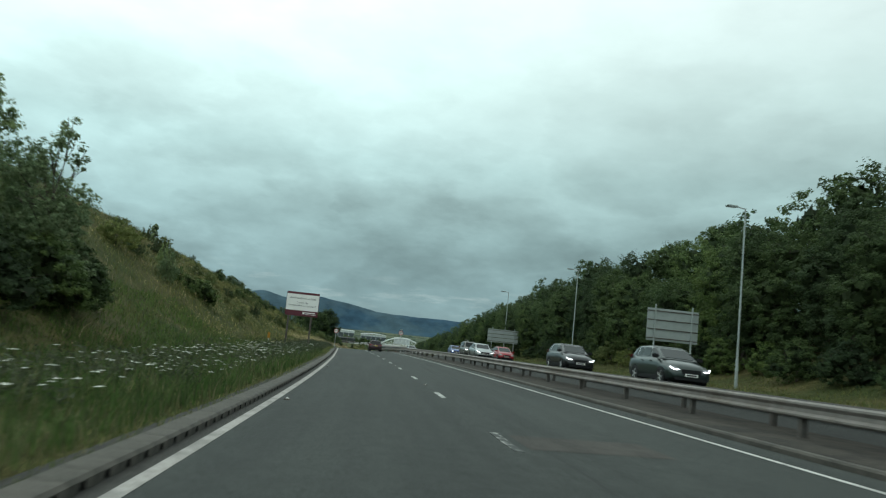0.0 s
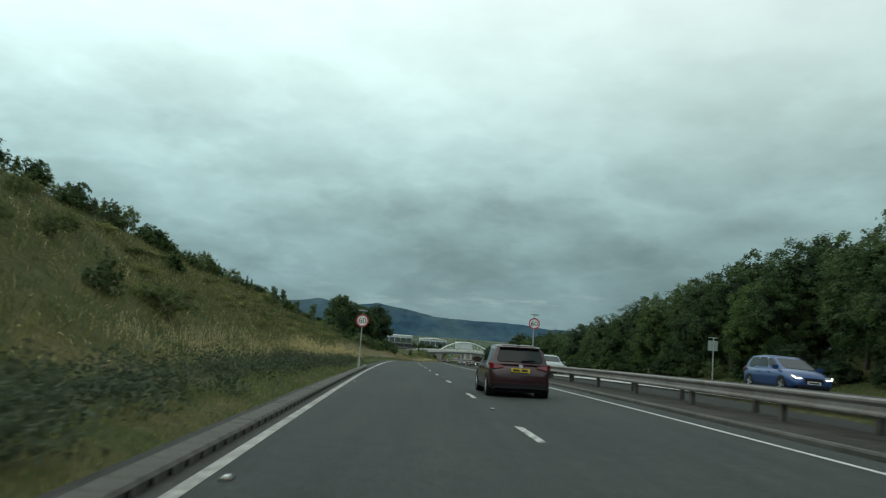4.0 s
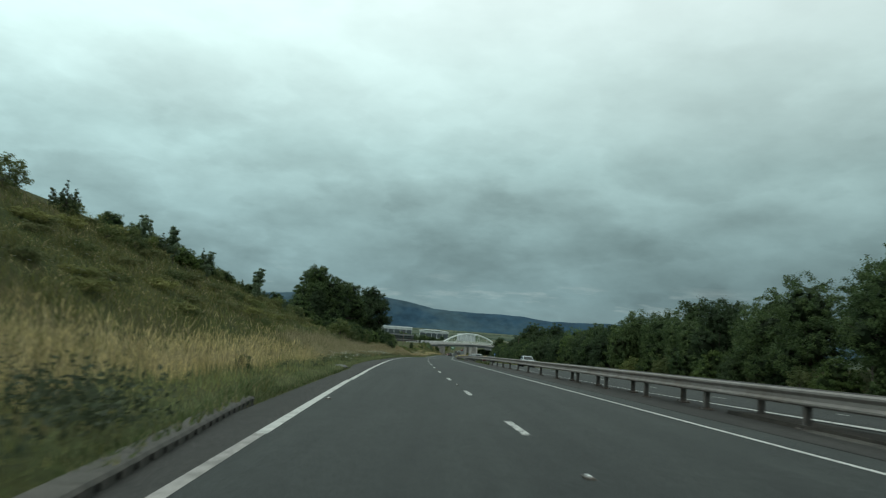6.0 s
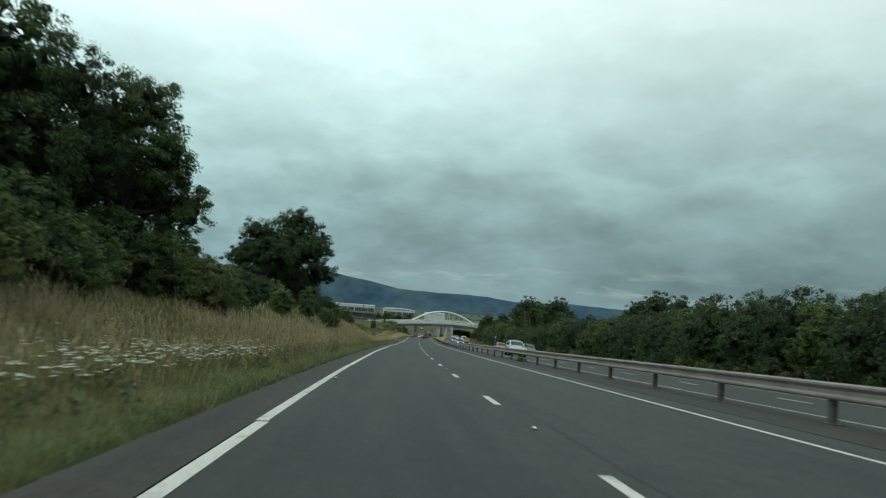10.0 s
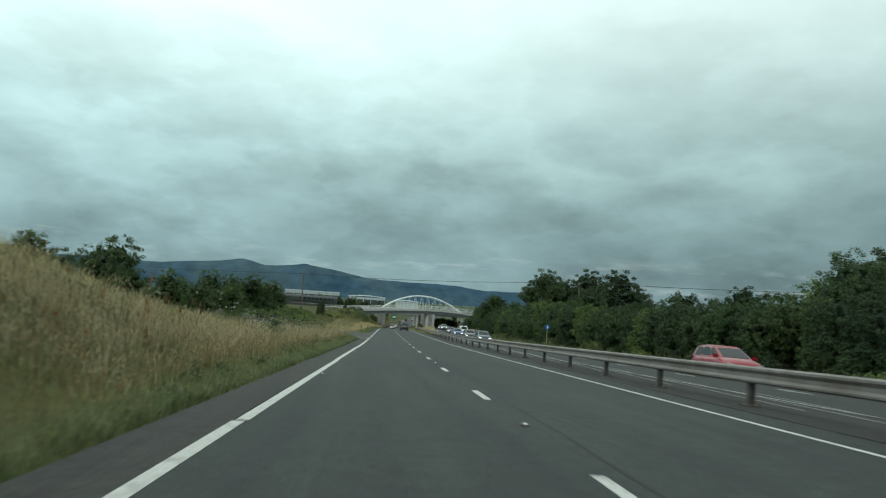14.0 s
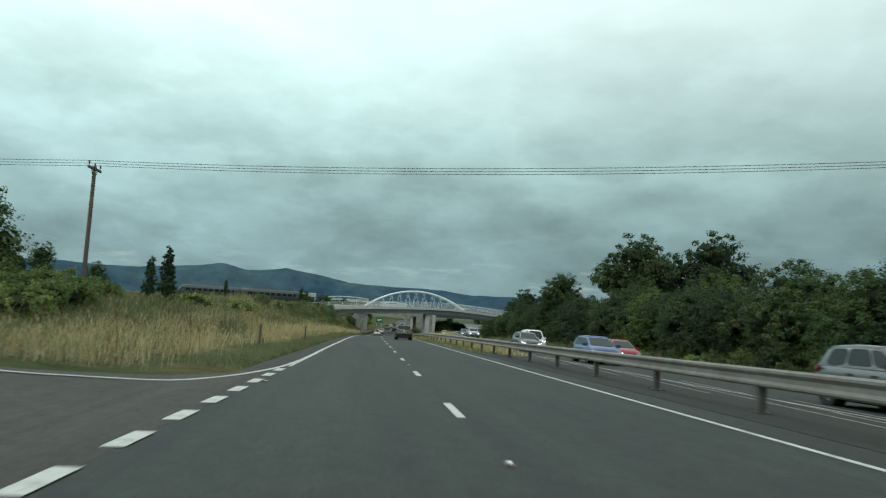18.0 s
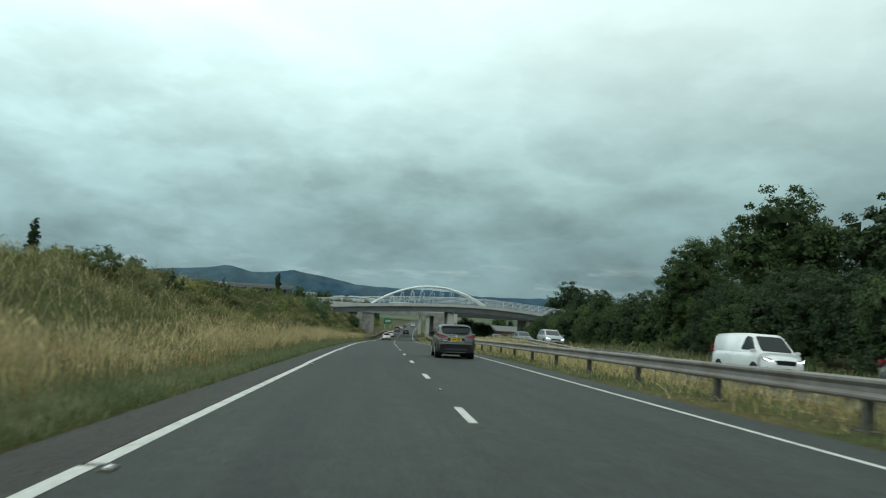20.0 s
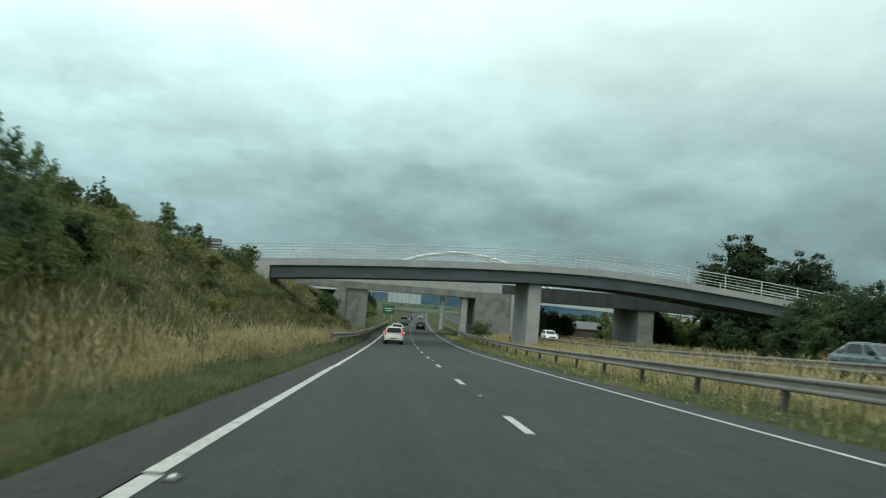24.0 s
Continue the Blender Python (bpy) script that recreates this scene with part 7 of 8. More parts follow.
def crumpled_litter(s, u):
    rng = np.random.default_rng(31)
    bm = bmesh.new()
    bmesh.ops.create_icosphere(bm, subdivisions=3, radius=0.5)
    for v in bm.verts:
        k = noise.noise(v.co * 3.1) + 0.5 * noise.noise(v.co * 9.0)
        v.co = Vector((v.co.x * 0.55, v.co.y * 1.1, max(v.co.z, -0.35) * 0.15)) * (1.0 + 0.55 * k) + Vector(rng.normal(0, 0.006, 3))
    o = part("crumpled_litter", bm, LITTER, None)
    o.matrix_world = pose(*map(float, place(s, u, float(land(s, u)) + 0.06)), 0, 0, 25)
    tagged(o, "crumpled grey plastic sheet lying at the edge of the verge", "litter")


LITTER = material("weathered_plastic", (0.13, 0.13, 0.12), 0.7, vary=0.3, scale=9.0, second=(0.11, 0.11, 0.10), second_scale=4.0, bump=0.4)
crumpled_litter(160.7, -4.95)
build_grass()
build_weeds()
build_flowers()
# ---------------------------------------------------------------- vehicles
def paint(name, c, metal=0.3):
    return material(name, c, 0.34, metal=metal, vary=0.03, scale=3.0, coat=0.6, spec=0.35, second=tuple(v * 0.88 for v in c), second_scale=0.8)


GLASS = material("dark_car_glass", (0.012, 0.017, 0.018), 0.05, spec=0.22)
TYRE = material("tyre_rubber", (0.014, 0.014, 0.015), 0.85, vary=0.2, scale=30.0)
ALLOY = material("alloy_wheel", (0.62, 0.63, 0.63), 0.35, metal=0.8, vary=0.08, scale=20.0)
PLASTIC = material("black_bumper_plastic", (0.012, 0.013, 0.014), 0.6, vary=0.15, scale=20.0, spec=0.2)
TAIL = material("red_tail_lamp", (0.15, 0.006, 0.014), 0.2, vary=0.1, scale=20.0, coat=0.5)
TAIL_ON = material("lit_red_tail_lamp", (0.5, 0.015, 0.02), 0.2, emit=((1.0, 0.05, 0.06), 0.6))
HEAD = material("clear_headlamp", (0.20, 0.21, 0.215), 0.12, vary=0.2, scale=20.0, coat=0.6)
LENS = material("smoked_pink_lens", (0.22, 0.05, 0.06), 0.15, vary=0.2, scale=20.0, coat=0.5)
HEAD_ON = material("lit_headlamp", (0.8, 0.85, 0.9), 0.2, emit=((0.92, 0.97, 1.0), 3.2))
PLATE_Y = material("yellow_number_plate", (0.62, 0.43, 0.02), 0.45, vary=0.05, scale=10.0)
PLATE_W = material("white_number_plate", (0.62, 0.62, 0.6), 0.45, vary=0.05, scale=10.0)
CHROME = material("chrome_trim", (0.62, 0.63, 0.64), 0.3, metal=0.6)

WHEELS = {}


def wheel_parts(r):
    """Tyre and rim meshes of a wheel on the x axis, outer side towards +x."""
    key = round(r, 3)
    if key in WHEELS:
        return WHEELS[key]
    t = bmesh.new()
    prof = ((-0.10, r * 0.66), (-0.105, r * 0.9), (-0.08, r), (0.08, r), (0.105, r * 0.9), (0.095, r * 0.66))
    n = 28
    rings = [[t.verts.new((x, q * math.cos(a), q * math.sin(a))) for x, q in prof] for a in np.linspace(0, 2 * math.pi, n, endpoint=False)]
    for i in range(n):
        A, B = rings[i], rings[(i + 1) % n]
        for j in range(len(prof) - 1):
            t.faces.new((A[j], A[j + 1], B[j + 1], B[j]))
    bmesh.ops.recalc_face_normals(t, faces=t.faces)
    g = bmesh.new()
    m = Matrix.Rotation(radians(90), 4, "Y")
    bmesh.ops.create_cone(g, cap_ends=True, segments=n, radius1=r * 0.67, radius2=r * 0.67, depth=0.02, matrix=Matrix.Translation((0.03, 0, 0)) @ m)
    for f in g.faces:
        f.material_index = 1
    bmesh.ops.create_cone(g, cap_ends=True, segments=16, radius1=r * 0.17, radius2=r * 0.14, depth=0.05, matrix=Matrix.Translation((0.075, 0, 0)) @ m)
    for k in range(5):
        a = 2 * math.pi * k / 5
        for d in (-0.16, 0.16):
            p = Vector((0.085, math.cos(a + d) * r * 0.15, math.sin(a + d) * r * 0.15))
            q = Vector((0.075, math.cos(a + d * 0.8) * r * 0.66, math.sin(a + d * 0.8) * r * 0.66))
            tube(g, p, q, r * 0.055, r * 0.075, n=6)
    for a0 in np.linspace(0, 2 * math.pi, n, endpoint=False):
        a1 = a0 + 2 * math.pi / n
        v = [g.verts.new((x, q * math.cos(a), q * math.sin(a))) for x, q, a in ((0.088, r * 0.68, a0), (0.088, r * 0.68, a1), (0.07, r * 0.6, a1), (0.07, r * 0.6, a0))]
        g.faces.new(v)
    out = []
    for nm, bm, mats in (("tyre", t, [TYRE]), ("rim", g, [ALLOY, PLASTIC])):
        me = bpy.data.meshes.new(nm)
        bm.to_mesh(me)
        bm.free()
        for q in mats:
            me.materials.append(q)
        out.append(me)
    WHEELS[key] = out
    return out


STYLES = {
    # length, width, height, belt, ground gap, wheel radius, front axle, rear axle (from the ends), bonnet height, windscreen foot and head, rear head and foot (parts of length from the rear)
    "suv": dict(L=4.38, W=1.82, H=1.60, belt=1.09, gap=0.24, r=0.345, fa=0.90, ra=0.83, bonnet=1.00, wf=0.735, wh=0.55, rh=0.088, rf=0.016, low=True),
    "hatch": dict(L=4.05, W=1.74, H=1.47, belt=0.92, gap=0.20, r=0.31, fa=0.83, ra=0.68, bonnet=0.92, wf=0.755, wh=0.53, rh=0.075, rf=0.012, low=False),
    "city": dict(L=3.57, W=1.65, H=1.49, belt=0.90, gap=0.19, r=0.285, fa=0.62, ra=0.55, bonnet=0.90, wf=0.80, wh=0.58, rh=0.055, rf=0.008, low=False),
    "saloon": dict(L=4.72, W=1.82, H=1.44, belt=0.93, gap=0.18, r=0.32, fa=0.86, ra=1.02, bonnet=0.90, wf=0.71, wh=0.545, rh=0.24, rf=0.07, low=False),
    "boxy": dict(L=4.75, W=1.99, H=1.97, belt=1.22, gap=0.28, r=0.385, fa=0.86, ra=0.88, bonnet=1.20, wf=0.70, wh=0.61, rh=0.02, rf=0.006, low=True),
    "van": dict(L=5.2, W=1.99, H=1.98, belt=1.12, gap=0.22, r=0.33, fa=0.92, ra=0.95, bonnet=1.12, wf=0.86, wh=0.70, rh=0.012, rf=0.004, low=False),
}


def car(style, coat, label, s, u, away, lights=False, name="car", plate=True):
    d = STYLES[style]
    L, W, H, belt, gap, r = d["L"], d["W"], d["H"], d["belt"], d["gap"], d["r"]
    e = empty(name, s, u, 0.0, 0 if away else 180)
    m = e.matrix_world.copy()
    e.matrix_world = m @ pose(0, 0, 0, math.degrees(math.atan(float(np.interp(s, _S, _G)))) * (1 if away else -1), -1.1, 0)
    tagged(e, label, "van" if style == "van" else "car", "vehicles on the road")
    hw = W / 2
    def Y(k):
        return -L / 2 + L * k
    # lower body: stations from tail to nose
    wf = d["wf"]
    st = [(0.0, 0.80, gap + 0.16, belt - 0.30, belt - 0.28), (0.012, 0.91, gap + 0.06, belt - 0.16, belt - 0.10), (0.035, 0.965, gap + 0.02, belt - 0.05, belt), (0.09, 0.99, gap, belt, belt + 0.02), (0.25, 1.0, gap, belt, belt + 0.02),
          (0.5, 1.0, gap, belt - 0.01, belt + 0.02), (wf - 0.03, 0.995, gap, belt - 0.03, belt + 0.02), (wf + 0.05, 0.985, gap, d["bonnet"] - 0.07, d["bonnet"] + 0.02), (0.90, 0.965, gap, d["bonnet"] - 0.16, d["bonnet"] - 0.05),
          (0.955, 0.93, gap + 0.02, d["bonnet"] - 0.26, d["bonnet"] - 0.15), (0.985, 0.84, gap + 0.05, d["bonnet"] - 0.36, d["bonnet"] - 0.25), (1.0, 0.66, gap + 0.12, d["bonnet"] - 0.46, d["bonnet"] - 0.40)]
    if style == "suv":
        # an upright tailgate with full shoulders
        st[:3] = [(0.0, 0.83, gap + 0.14, belt - 0.24, belt - 0.22), (0.010, 0.93, gap + 0.05, belt - 0.10, belt - 0.07), (0.032, 0.985, gap + 0.02, belt - 0.02, belt + 0.01)]
    def ring(k, w, zb, zs, zt):
        w = hw * w
        h = zs - zb
        right = [(0.78 * w, zb), (0.955 * w, zb + 0.05), (0.985 * w, zb + 0.22 * h), (w, zb + 0.5 * h), (0.985 * w, zb + 0.76 * h), (0.945 * w, zs - 0.02), (0.88 * w, zs + 0.25 * (zt - zs)), (0.5 * w, zt)]
        return [(x, Y(k), z) for x, z in right] + [(-x, Y(k), z) for x, z in right[::-1]]
    bm = loft(bmesh.new(), [ring(*q) for q in st])
    b = part("body", bm, coat, e)
    b.data.polygons.foreach_set("use_smooth", np.ones(len(b.data.polygons), dtype=bool))
    # side surface of the lower body at a station
    def side_x(k, f):
        for A, B in zip(st, st[1:]):
            if A[0] <= k <= B[0]:
                t = (k - A[0]) / (B[0] - A[0])
                w = hw * (A[1] + (B[1] - A[1]) * t)
                return w
        return hw
    # cabin
    zr = H
    base = [(0.905 * hw, Y(d["rf"]) + 0.03, belt - 0.01), (0.93 * hw, Y(0.3), belt - 0.01), (0.93 * hw, Y(0.55), belt - 0.01), (0.86 * hw, Y(wf) + 0.08, belt - 0.02)]
    head = [(0.74 * hw, Y(d["rh"]) + 0.02, zr - 0.10), (0.775 * hw, Y(0.30), zr - 0.055), (0.775 * hw, Y(d["wh"] - 0.06), zr - 0.06), (0.72 * hw, Y(d["wh"]), zr - 0.09)]
    crown = [(0.60 * hw, Y(d["rh"]) + 0.07, zr - 0.035), (0.62 * hw, Y(0.30), zr), (0.62 * hw, Y(d["wh"] - 0.08), zr - 0.01), (0.56 * hw, Y(d["wh"]) - 0.05, zr - 0.045)]
    bm = bmesh.new()
    vs = {}
    for nm, row in (("b", base), ("h", head), ("c", crown)):
        for i, p in enumerate(row):
            vs[nm, i, 1] = bm.verts.new(p)
            vs[nm, i, -1] = bm.verts.new((-p[0], p[1], p[2]))
    for sgn in (1, -1):
        for a, c in (("b", "h"), ("h", "c")):
            for i in range(3):
                bm.faces.new((vs[a, i, sgn], vs[a, i + 1, sgn], vs[c, i + 1, sgn], vs[c, i, sgn]))
    for i in range(3):
        bm.faces.new((vs["c", i, 1], vs["c", i + 1, 1], vs["c", i + 1, -1], vs["c", i, -1]))
    for i in (0, 3):
        for a, c in (("b", "h"), ("h", "c")):
            bm.faces.new((vs[a, i, 1], vs[a, i, -1], vs[c, i, -1], vs[c, i, 1]))
    bmesh.ops.recalc_face_normals(bm, faces=bm.faces)
    es = [q for q in bm.edges if len(q.link_faces) == 2 and q.calc_face_angle(0) > 0.35]
    bmesh.ops.bevel(bm, geom=es, offset=0.07, segments=4, affect="EDGES")
    b = part("cabin", bm, coat, e)
    b.data.polygons.foreach_set("use_smooth", np.ones(len(b.data.polygons), dtype=bool))
    def quad(name, p00, p10, p11, p01, mat, grow=0.012, label="", thick=0.012, uv=(0, 1, 0, 1), out=None, parent=e):
        """A thin panel on a four-cornered face, proud of it; uv picks a part of the face."""
        P = [Vector(q) for q in (p00, p10, p11, p01)]
        def at(a, c):
            return (P[0] * (1 - a) + P[1] * a) * (1 - c) + (P[3] * (1 - a) + P[2] * a) * c
        q = [at(uv[0], uv[2]), at(uv[1], uv[2]), at(uv[1], uv[3]), at(uv[0], uv[3])]
        nrm = (q[1] - q[0]).cross(q[3] - q[0]).normalized()
        o = Vector(out)
        if nrm.dot(o) < 0:
            nrm = -nrm
        bm = bmesh.new()
        # rounded corners
        out_line = []
        for i in range(4):
            a, c, n2 = q[i - 1], q[i], q[(i + 1) % 4]
            ra, rc = min(0.4, 0.13 / max((a - c).length, 0.01)), min(0.4, 0.13 / max((n2 - c).length, 0.01))
            p0, p2 = c.lerp(a, ra), c.lerp(n2, rc)
            for k in (0.0, 0.25, 0.5, 0.75, 1.0):
                out_line.append(p0.lerp(c, k).lerp(c.lerp(p2, k), k))
        c = sum(q, Vector()) / 4
        lo = [bm.verts.new(v - nrm * 0.02) for v in out_line]
        hi = [bm.verts.new(v + nrm * grow + (c - v) * 0.03) for v in out_line]
        bm.faces.new(hi)
        m = len(lo)
        for i in range(m):
            j = (i + 1) % m
            bm.faces.new((lo[i], lo[j], hi[j], hi[i]))
        bmesh.ops.recalc_face_normals(bm, faces=bm.faces)
        return part(name, bm, mat, parent, label)
    mir = lambda p: (-p[0], p[1], p[2])
    # windows
    quad("windscreen", base[3], mir(base[3]), mir(head[3]), head[3], GLASS, uv=(0.07, 0.93, 0.10, 0.95), out=(0, 1, 0.6), label="dark windscreen")
    if style == "suv":
        # glass that is widest near the top, in a black surround
        lo, hi = Vector(base[0]).lerp(Vector(head[0]), 0.14), Vector(base[0]).lerp(Vector(head[0]), 0.99)
        lo.x, hi.x = 0.70 * hw, 0.775 * hw
        quad("window_surround", lo, mir(lo), mir(hi), hi, PLASTIC, grow=0.010, out=(0, -1, 0.3), label="black window surround")
        lo, hi = lo.lerp(hi, 0.10), lo.lerp(hi, 0.86)
        lo.x, hi.x = 0.64 * hw, 0.735 * hw
        quad("rear_window", lo, mir(lo), mir(hi), hi, GLASS, grow=0.020, out=(0, -1, 0.3), label="dark rear window")
    else:
        quad("rear_window", base[0], mir(base[0]), mir(head[0]), head[0], GLASS, uv=(0.05, 0.95, 0.35 if style == "van" else 0.14, 0.97), out=(0, -1, 0.3), label="dark rear window")
    for sg in (1, -1):
        f = (lambda p: p) if sg > 0 else mir
        for (i, a, c) in ((0, 0.30, 0.97), (1, 0.03, 0.95), (2, 0.02, 0.86)):
            if style == "van" and i < 2:
                continue
            quad("side_window", f(base[i]), f(base[i + 1]), f(head[i + 1]), f(head[i]), GLASS, uv=(a, c, 0.12, 0.90), out=(sg, 0, 0.2), label="dark side window")
        # mirror and handles
        yv = Y(wf) - 0.18
        bm = box(bmesh.new(), sg * hw * 0.93 - 0.02 if sg > 0 else -hw * 0.93 - 0.22, sg * hw * 0.93 + 0.22 if sg > 0 else -hw * 0.93 + 0.02, yv - 0.07, yv + 0.07, belt - 0.02, belt + 0.14, 0.03)
        part("wing_mirror", bm, PLASTIC if d["low"] else coat, e)
        for k in (0.36, 0.56):
            x = side_x(k, 0.8) * 0.985
            part("door_handle", box(bmesh.new(), min(sg * x, sg * (x + 0.03)), max(sg * x, sg * (x + 0.03)), Y(k) - 0.09, Y(k) + 0.09, belt - 0.17, belt - 0.13, 0.008), coat, e)
        # dark sill
        part("sill", box(bmesh.new(), min(sg * hw * 0.90, sg * (hw * 0.99)), max(sg * hw * 0.90, sg * hw * 0.99), Y(0.12), Y(0.88), gap - 0.02, gap + (0.16 if d["low"] else 0.07), 0.02), PLASTIC, e)
        # wheels with dark arches
        for k, yw in ((0, Y(0) + d["ra"]), (1, Y(1) - d["fa"])):
            kk = (yw + L / 2) / L
            x = side_x(kk, 0.3)
            bm = bmesh.new()
            bmesh.ops.create_cone(bm, cap_ends=True, segments=28, radius1=r * 1.16, radius2=r * 1.13, depth=0.30, matrix=Matrix.Translation((sg * (x - 0.14), yw, r * 1.02)) @ Matrix.Rotation(radians(90 * sg), 4, "Y"))
            part("wheel_arch", bm, PLASTIC, e)
            w = new("wheel")
            w.parent = e
            w.matrix_basis = pose(sg * (x - 0.085), yw, r, 0, 0, 0 if sg > 0 else 180)
            for me in wheel_parts(r):
                o = new(me.name, me)
                o.parent = w
        # lamps
        ztail = belt - (0.05 if style == "suv" else 0.09)
        if style == "boxy":
            bm = box(bmesh.new(), min(sg * hw * 0.84, sg * hw * 0.95), max(sg * hw * 0.84, sg * hw * 0.95), Y(0) - 0.0, Y(0) + 0.2, belt - 0.2, belt + 0.05, 0.01)
        elif style in ("city", "van"):
            bm = box(bmesh.new(), min(sg * hw * 0.80, sg * hw * 0.96), max(sg * hw * 0.80, sg * hw * 0.96), Y(0) + 0.0, Y(0) + 0.18, belt - 0.12, belt + 0.26, 0.03)
        elif style == "suv":
            bm = loft(bmesh.new(), [[(sg * hw * x, Y(0) + y0, ztail + z0), (sg * hw * x1, Y(0) + y0 + 0.10, ztail + z0), (sg * hw * x1, Y(0) + y0 + 0.11, ztail + z1), (sg * hw * x, Y(0) + y0 + 0.02, ztail + z1)]
                                    for x, x1, y0, z0, z1 in ((0.40, 0.40, 0.025, -0.035, -0.02), (0.60, 0.60, 0.012, -0.075, 0.015), (0.82, 0.80, 0.010, -0.085, 0.075), (0.955, 0.90, 0.06, -0.05, 0.105), (1.0, 0.95, 0.19, 0.01, 0.115), (1.0, 0.97, 0.40, 0.085, 0.11))])
            lens = loft(bmesh.new(), [[(sg * hw * x, Y(0) + y0, ztail + z0), (sg * hw * x, Y(0) + y0 + 0.03, ztail + z0), (sg * hw * x, Y(0) + y0 + 0.03, ztail + z1), (sg * hw * x, Y(0) + y0, ztail + z1)]
                                      for x, y0, z0, z1 in ((0.62, 0.002, -0.045, -0.015), (0.82, 0.0, -0.045, 0.0), (0.90, 0.03, -0.03, 0.01))])
            part("lamp_lens", lens, LENS, e, "clear reversing lens in the tail lamp")
        else:
            bm = loft(bmesh.new(), [[(sg * hw * 0.54, Y(0.0) + 0.02, ztail - 0.01), (sg * hw * 0.54, Y(0.0) + 0.10, ztail - 0.01), (sg * hw * 0.54, Y(0.0) + 0.11, ztail + 0.045), (sg * hw * 0.54, Y(0) + 0.03, ztail + 0.045)],
                                    [(sg * hw * 0.86, Y(0.0) + 0.015, ztail - 0.055), (sg * hw * 0.86, Y(0.0) + 0.15, ztail - 0.055), (sg * hw * 0.86, Y(0) + 0.15, ztail + 0.085), (sg * hw * 0.86, Y(0) + 0.04, ztail + 0.085)],
                                    [(sg * hw * 0.985, Y(0.03), ztail - 0.05), (sg * hw * 0.95, Y(0.05), ztail - 0.05), (sg * hw * 0.95, Y(0.06), ztail + 0.11), (sg * hw * 0.975, Y(0.035), ztail + 0.11)],
                                    [(sg * hw * 1.0, Y(0.085), ztail + 0.05), (sg * hw * 0.97, Y(0.086), ztail + 0.05), (sg * hw * 0.97, Y(0.087), ztail + 0.10), (sg * hw * 0.995, Y(0.0865), ztail + 0.10)]])
        part("tail_lamp", bm, TAIL_ON if (away and lights) else TAIL, e, "red tail lamp")
        zh = d["bonnet"] - 0.30
        bm = loft(bmesh.new(), [[(sg * hw * 0.46, Y(0.992), zh - 0.03), (sg * hw * 0.46, Y(0.975), zh + 0.05), (sg * hw * 0.44, Y(0.95), zh + 0.04), (sg * hw * 0.44, Y(0.96), zh - 0.04)],
                                [(sg * hw * 0.80, Y(0.990), zh - 0.05), (sg * hw * 0.81, Y(0.972), zh + 0.10), (sg * hw * 0.78, Y(0.94), zh + 0.08), (sg * hw * 0.78, Y(0.95), zh - 0.05)],
                                [(sg * hw * 0.95, Y(0.955), zh + 0.0), (sg * hw * 0.95, Y(0.945), zh + 0.13), (sg * hw * 0.90, Y(0.92), zh + 0.10), (sg * hw * 0.90, Y(0.93), zh + 0.0)]])
        lamp = part("headlamp", bm, HEAD, e, "clear headlamp")
        if lights and not away:
            bm = tube(bmesh.new(), (sg * hw * 0.56, Y(0.992) + 0.012, zh - 0.015), (sg * hw * 0.79, Y(0.990) + 0.012, zh - 0.02), 0.022, n=6)
            tube(bm, (sg * hw * 0.79, Y(0.990) + 0.012, zh - 0.02), (sg * hw * 0.90, Y(0.962) + 0.012, zh + 0.07), 0.02, n=6)
            part("lit_strip", bm, HEAD_ON, lamp, "bright white lamp strip")
    # bumpers, grille, plates, tailgate details
    zb = gap + (0.42 if style == "suv" else 0.30 if d["low"] else 0.16)
    bm = loft(bmesh.new(), [[(-hw * 0.90, Y(0.03), gap + 0.02), (-hw * 0.90, Y(0.03), zb)], [(-hw * 0.80, Y(0) - 0.015, gap + 0.05), (-hw * 0.80, Y(0) - 0.015, zb)], [(hw * 0.80, Y(0) - 0.015, gap + 0.05), (hw * 0.80, Y(0) - 0.015, zb)], [(hw * 0.90, Y(0.03), gap + 0.02), (hw * 0.90, Y(0.03), zb)]], closed=False)
    bmesh.ops.solidify(bm, geom=bm.faces[:], thickness=0.05)
    part("rear_bumper", bm, PLASTIC, e, "black lower bumper")
    part("bumper_trim", box(bmesh.new(), -hw * 0.84, hw * 0.84, Y(0) - 0.03, Y(0) + 0.10, zb + 0.005, zb + 0.055, 0.015), coat, e)
    part("grille", box(bmesh.new(), -hw * 0.44, hw * 0.44, Y(0.975), Y(1.0) + 0.012, d["bonnet"] - 0.50, d["bonnet"] - 0.29, 0.02), PLASTIC, e, "black grille")
    part("front_bumper", box(bmesh.new(), -hw * 0.74, hw * 0.74, Y(0.965), Y(1.0) + 0.01, gap + 0.03, gap + 0.18, 0.03), PLASTIC, e, "black lower bumper")
    zp = {"city": gap + 0.30, "suv": belt - 0.21}.get(style, belt - 0.17)
    p = part("number_plate", box(bmesh.new(), -0.26, 0.26, Y(0) - 0.035, Y(0) + 0.01, zp - 0.055, zp + 0.055, 0.004), PLATE_Y, e, "yellow number plate")
    for x0, x1 in ((-0.21, -0.03), (0.03, 0.19)):
        part("plate_bar", box(bmesh.new(), x0, x1, Y(0) - 0.039, Y(0) - 0.034, zp - 0.028, zp + 0.028), BLACK, p, "dark bar")
    p = part("number_plate", box(bmesh.new(), -0.26, 0.26, Y(1) + 0.012, Y(1) + 0.03, gap + 0.20, gap + 0.31, 0.004), PLATE_W, e, "white number plate")
    part("plate_bar", box(bmesh.new(), -0.2, 0.2, Y(1) + 0.029, Y(1) + 0.034, gap + 0.228, gap + 0.282), BLACK, p, "dark bar")
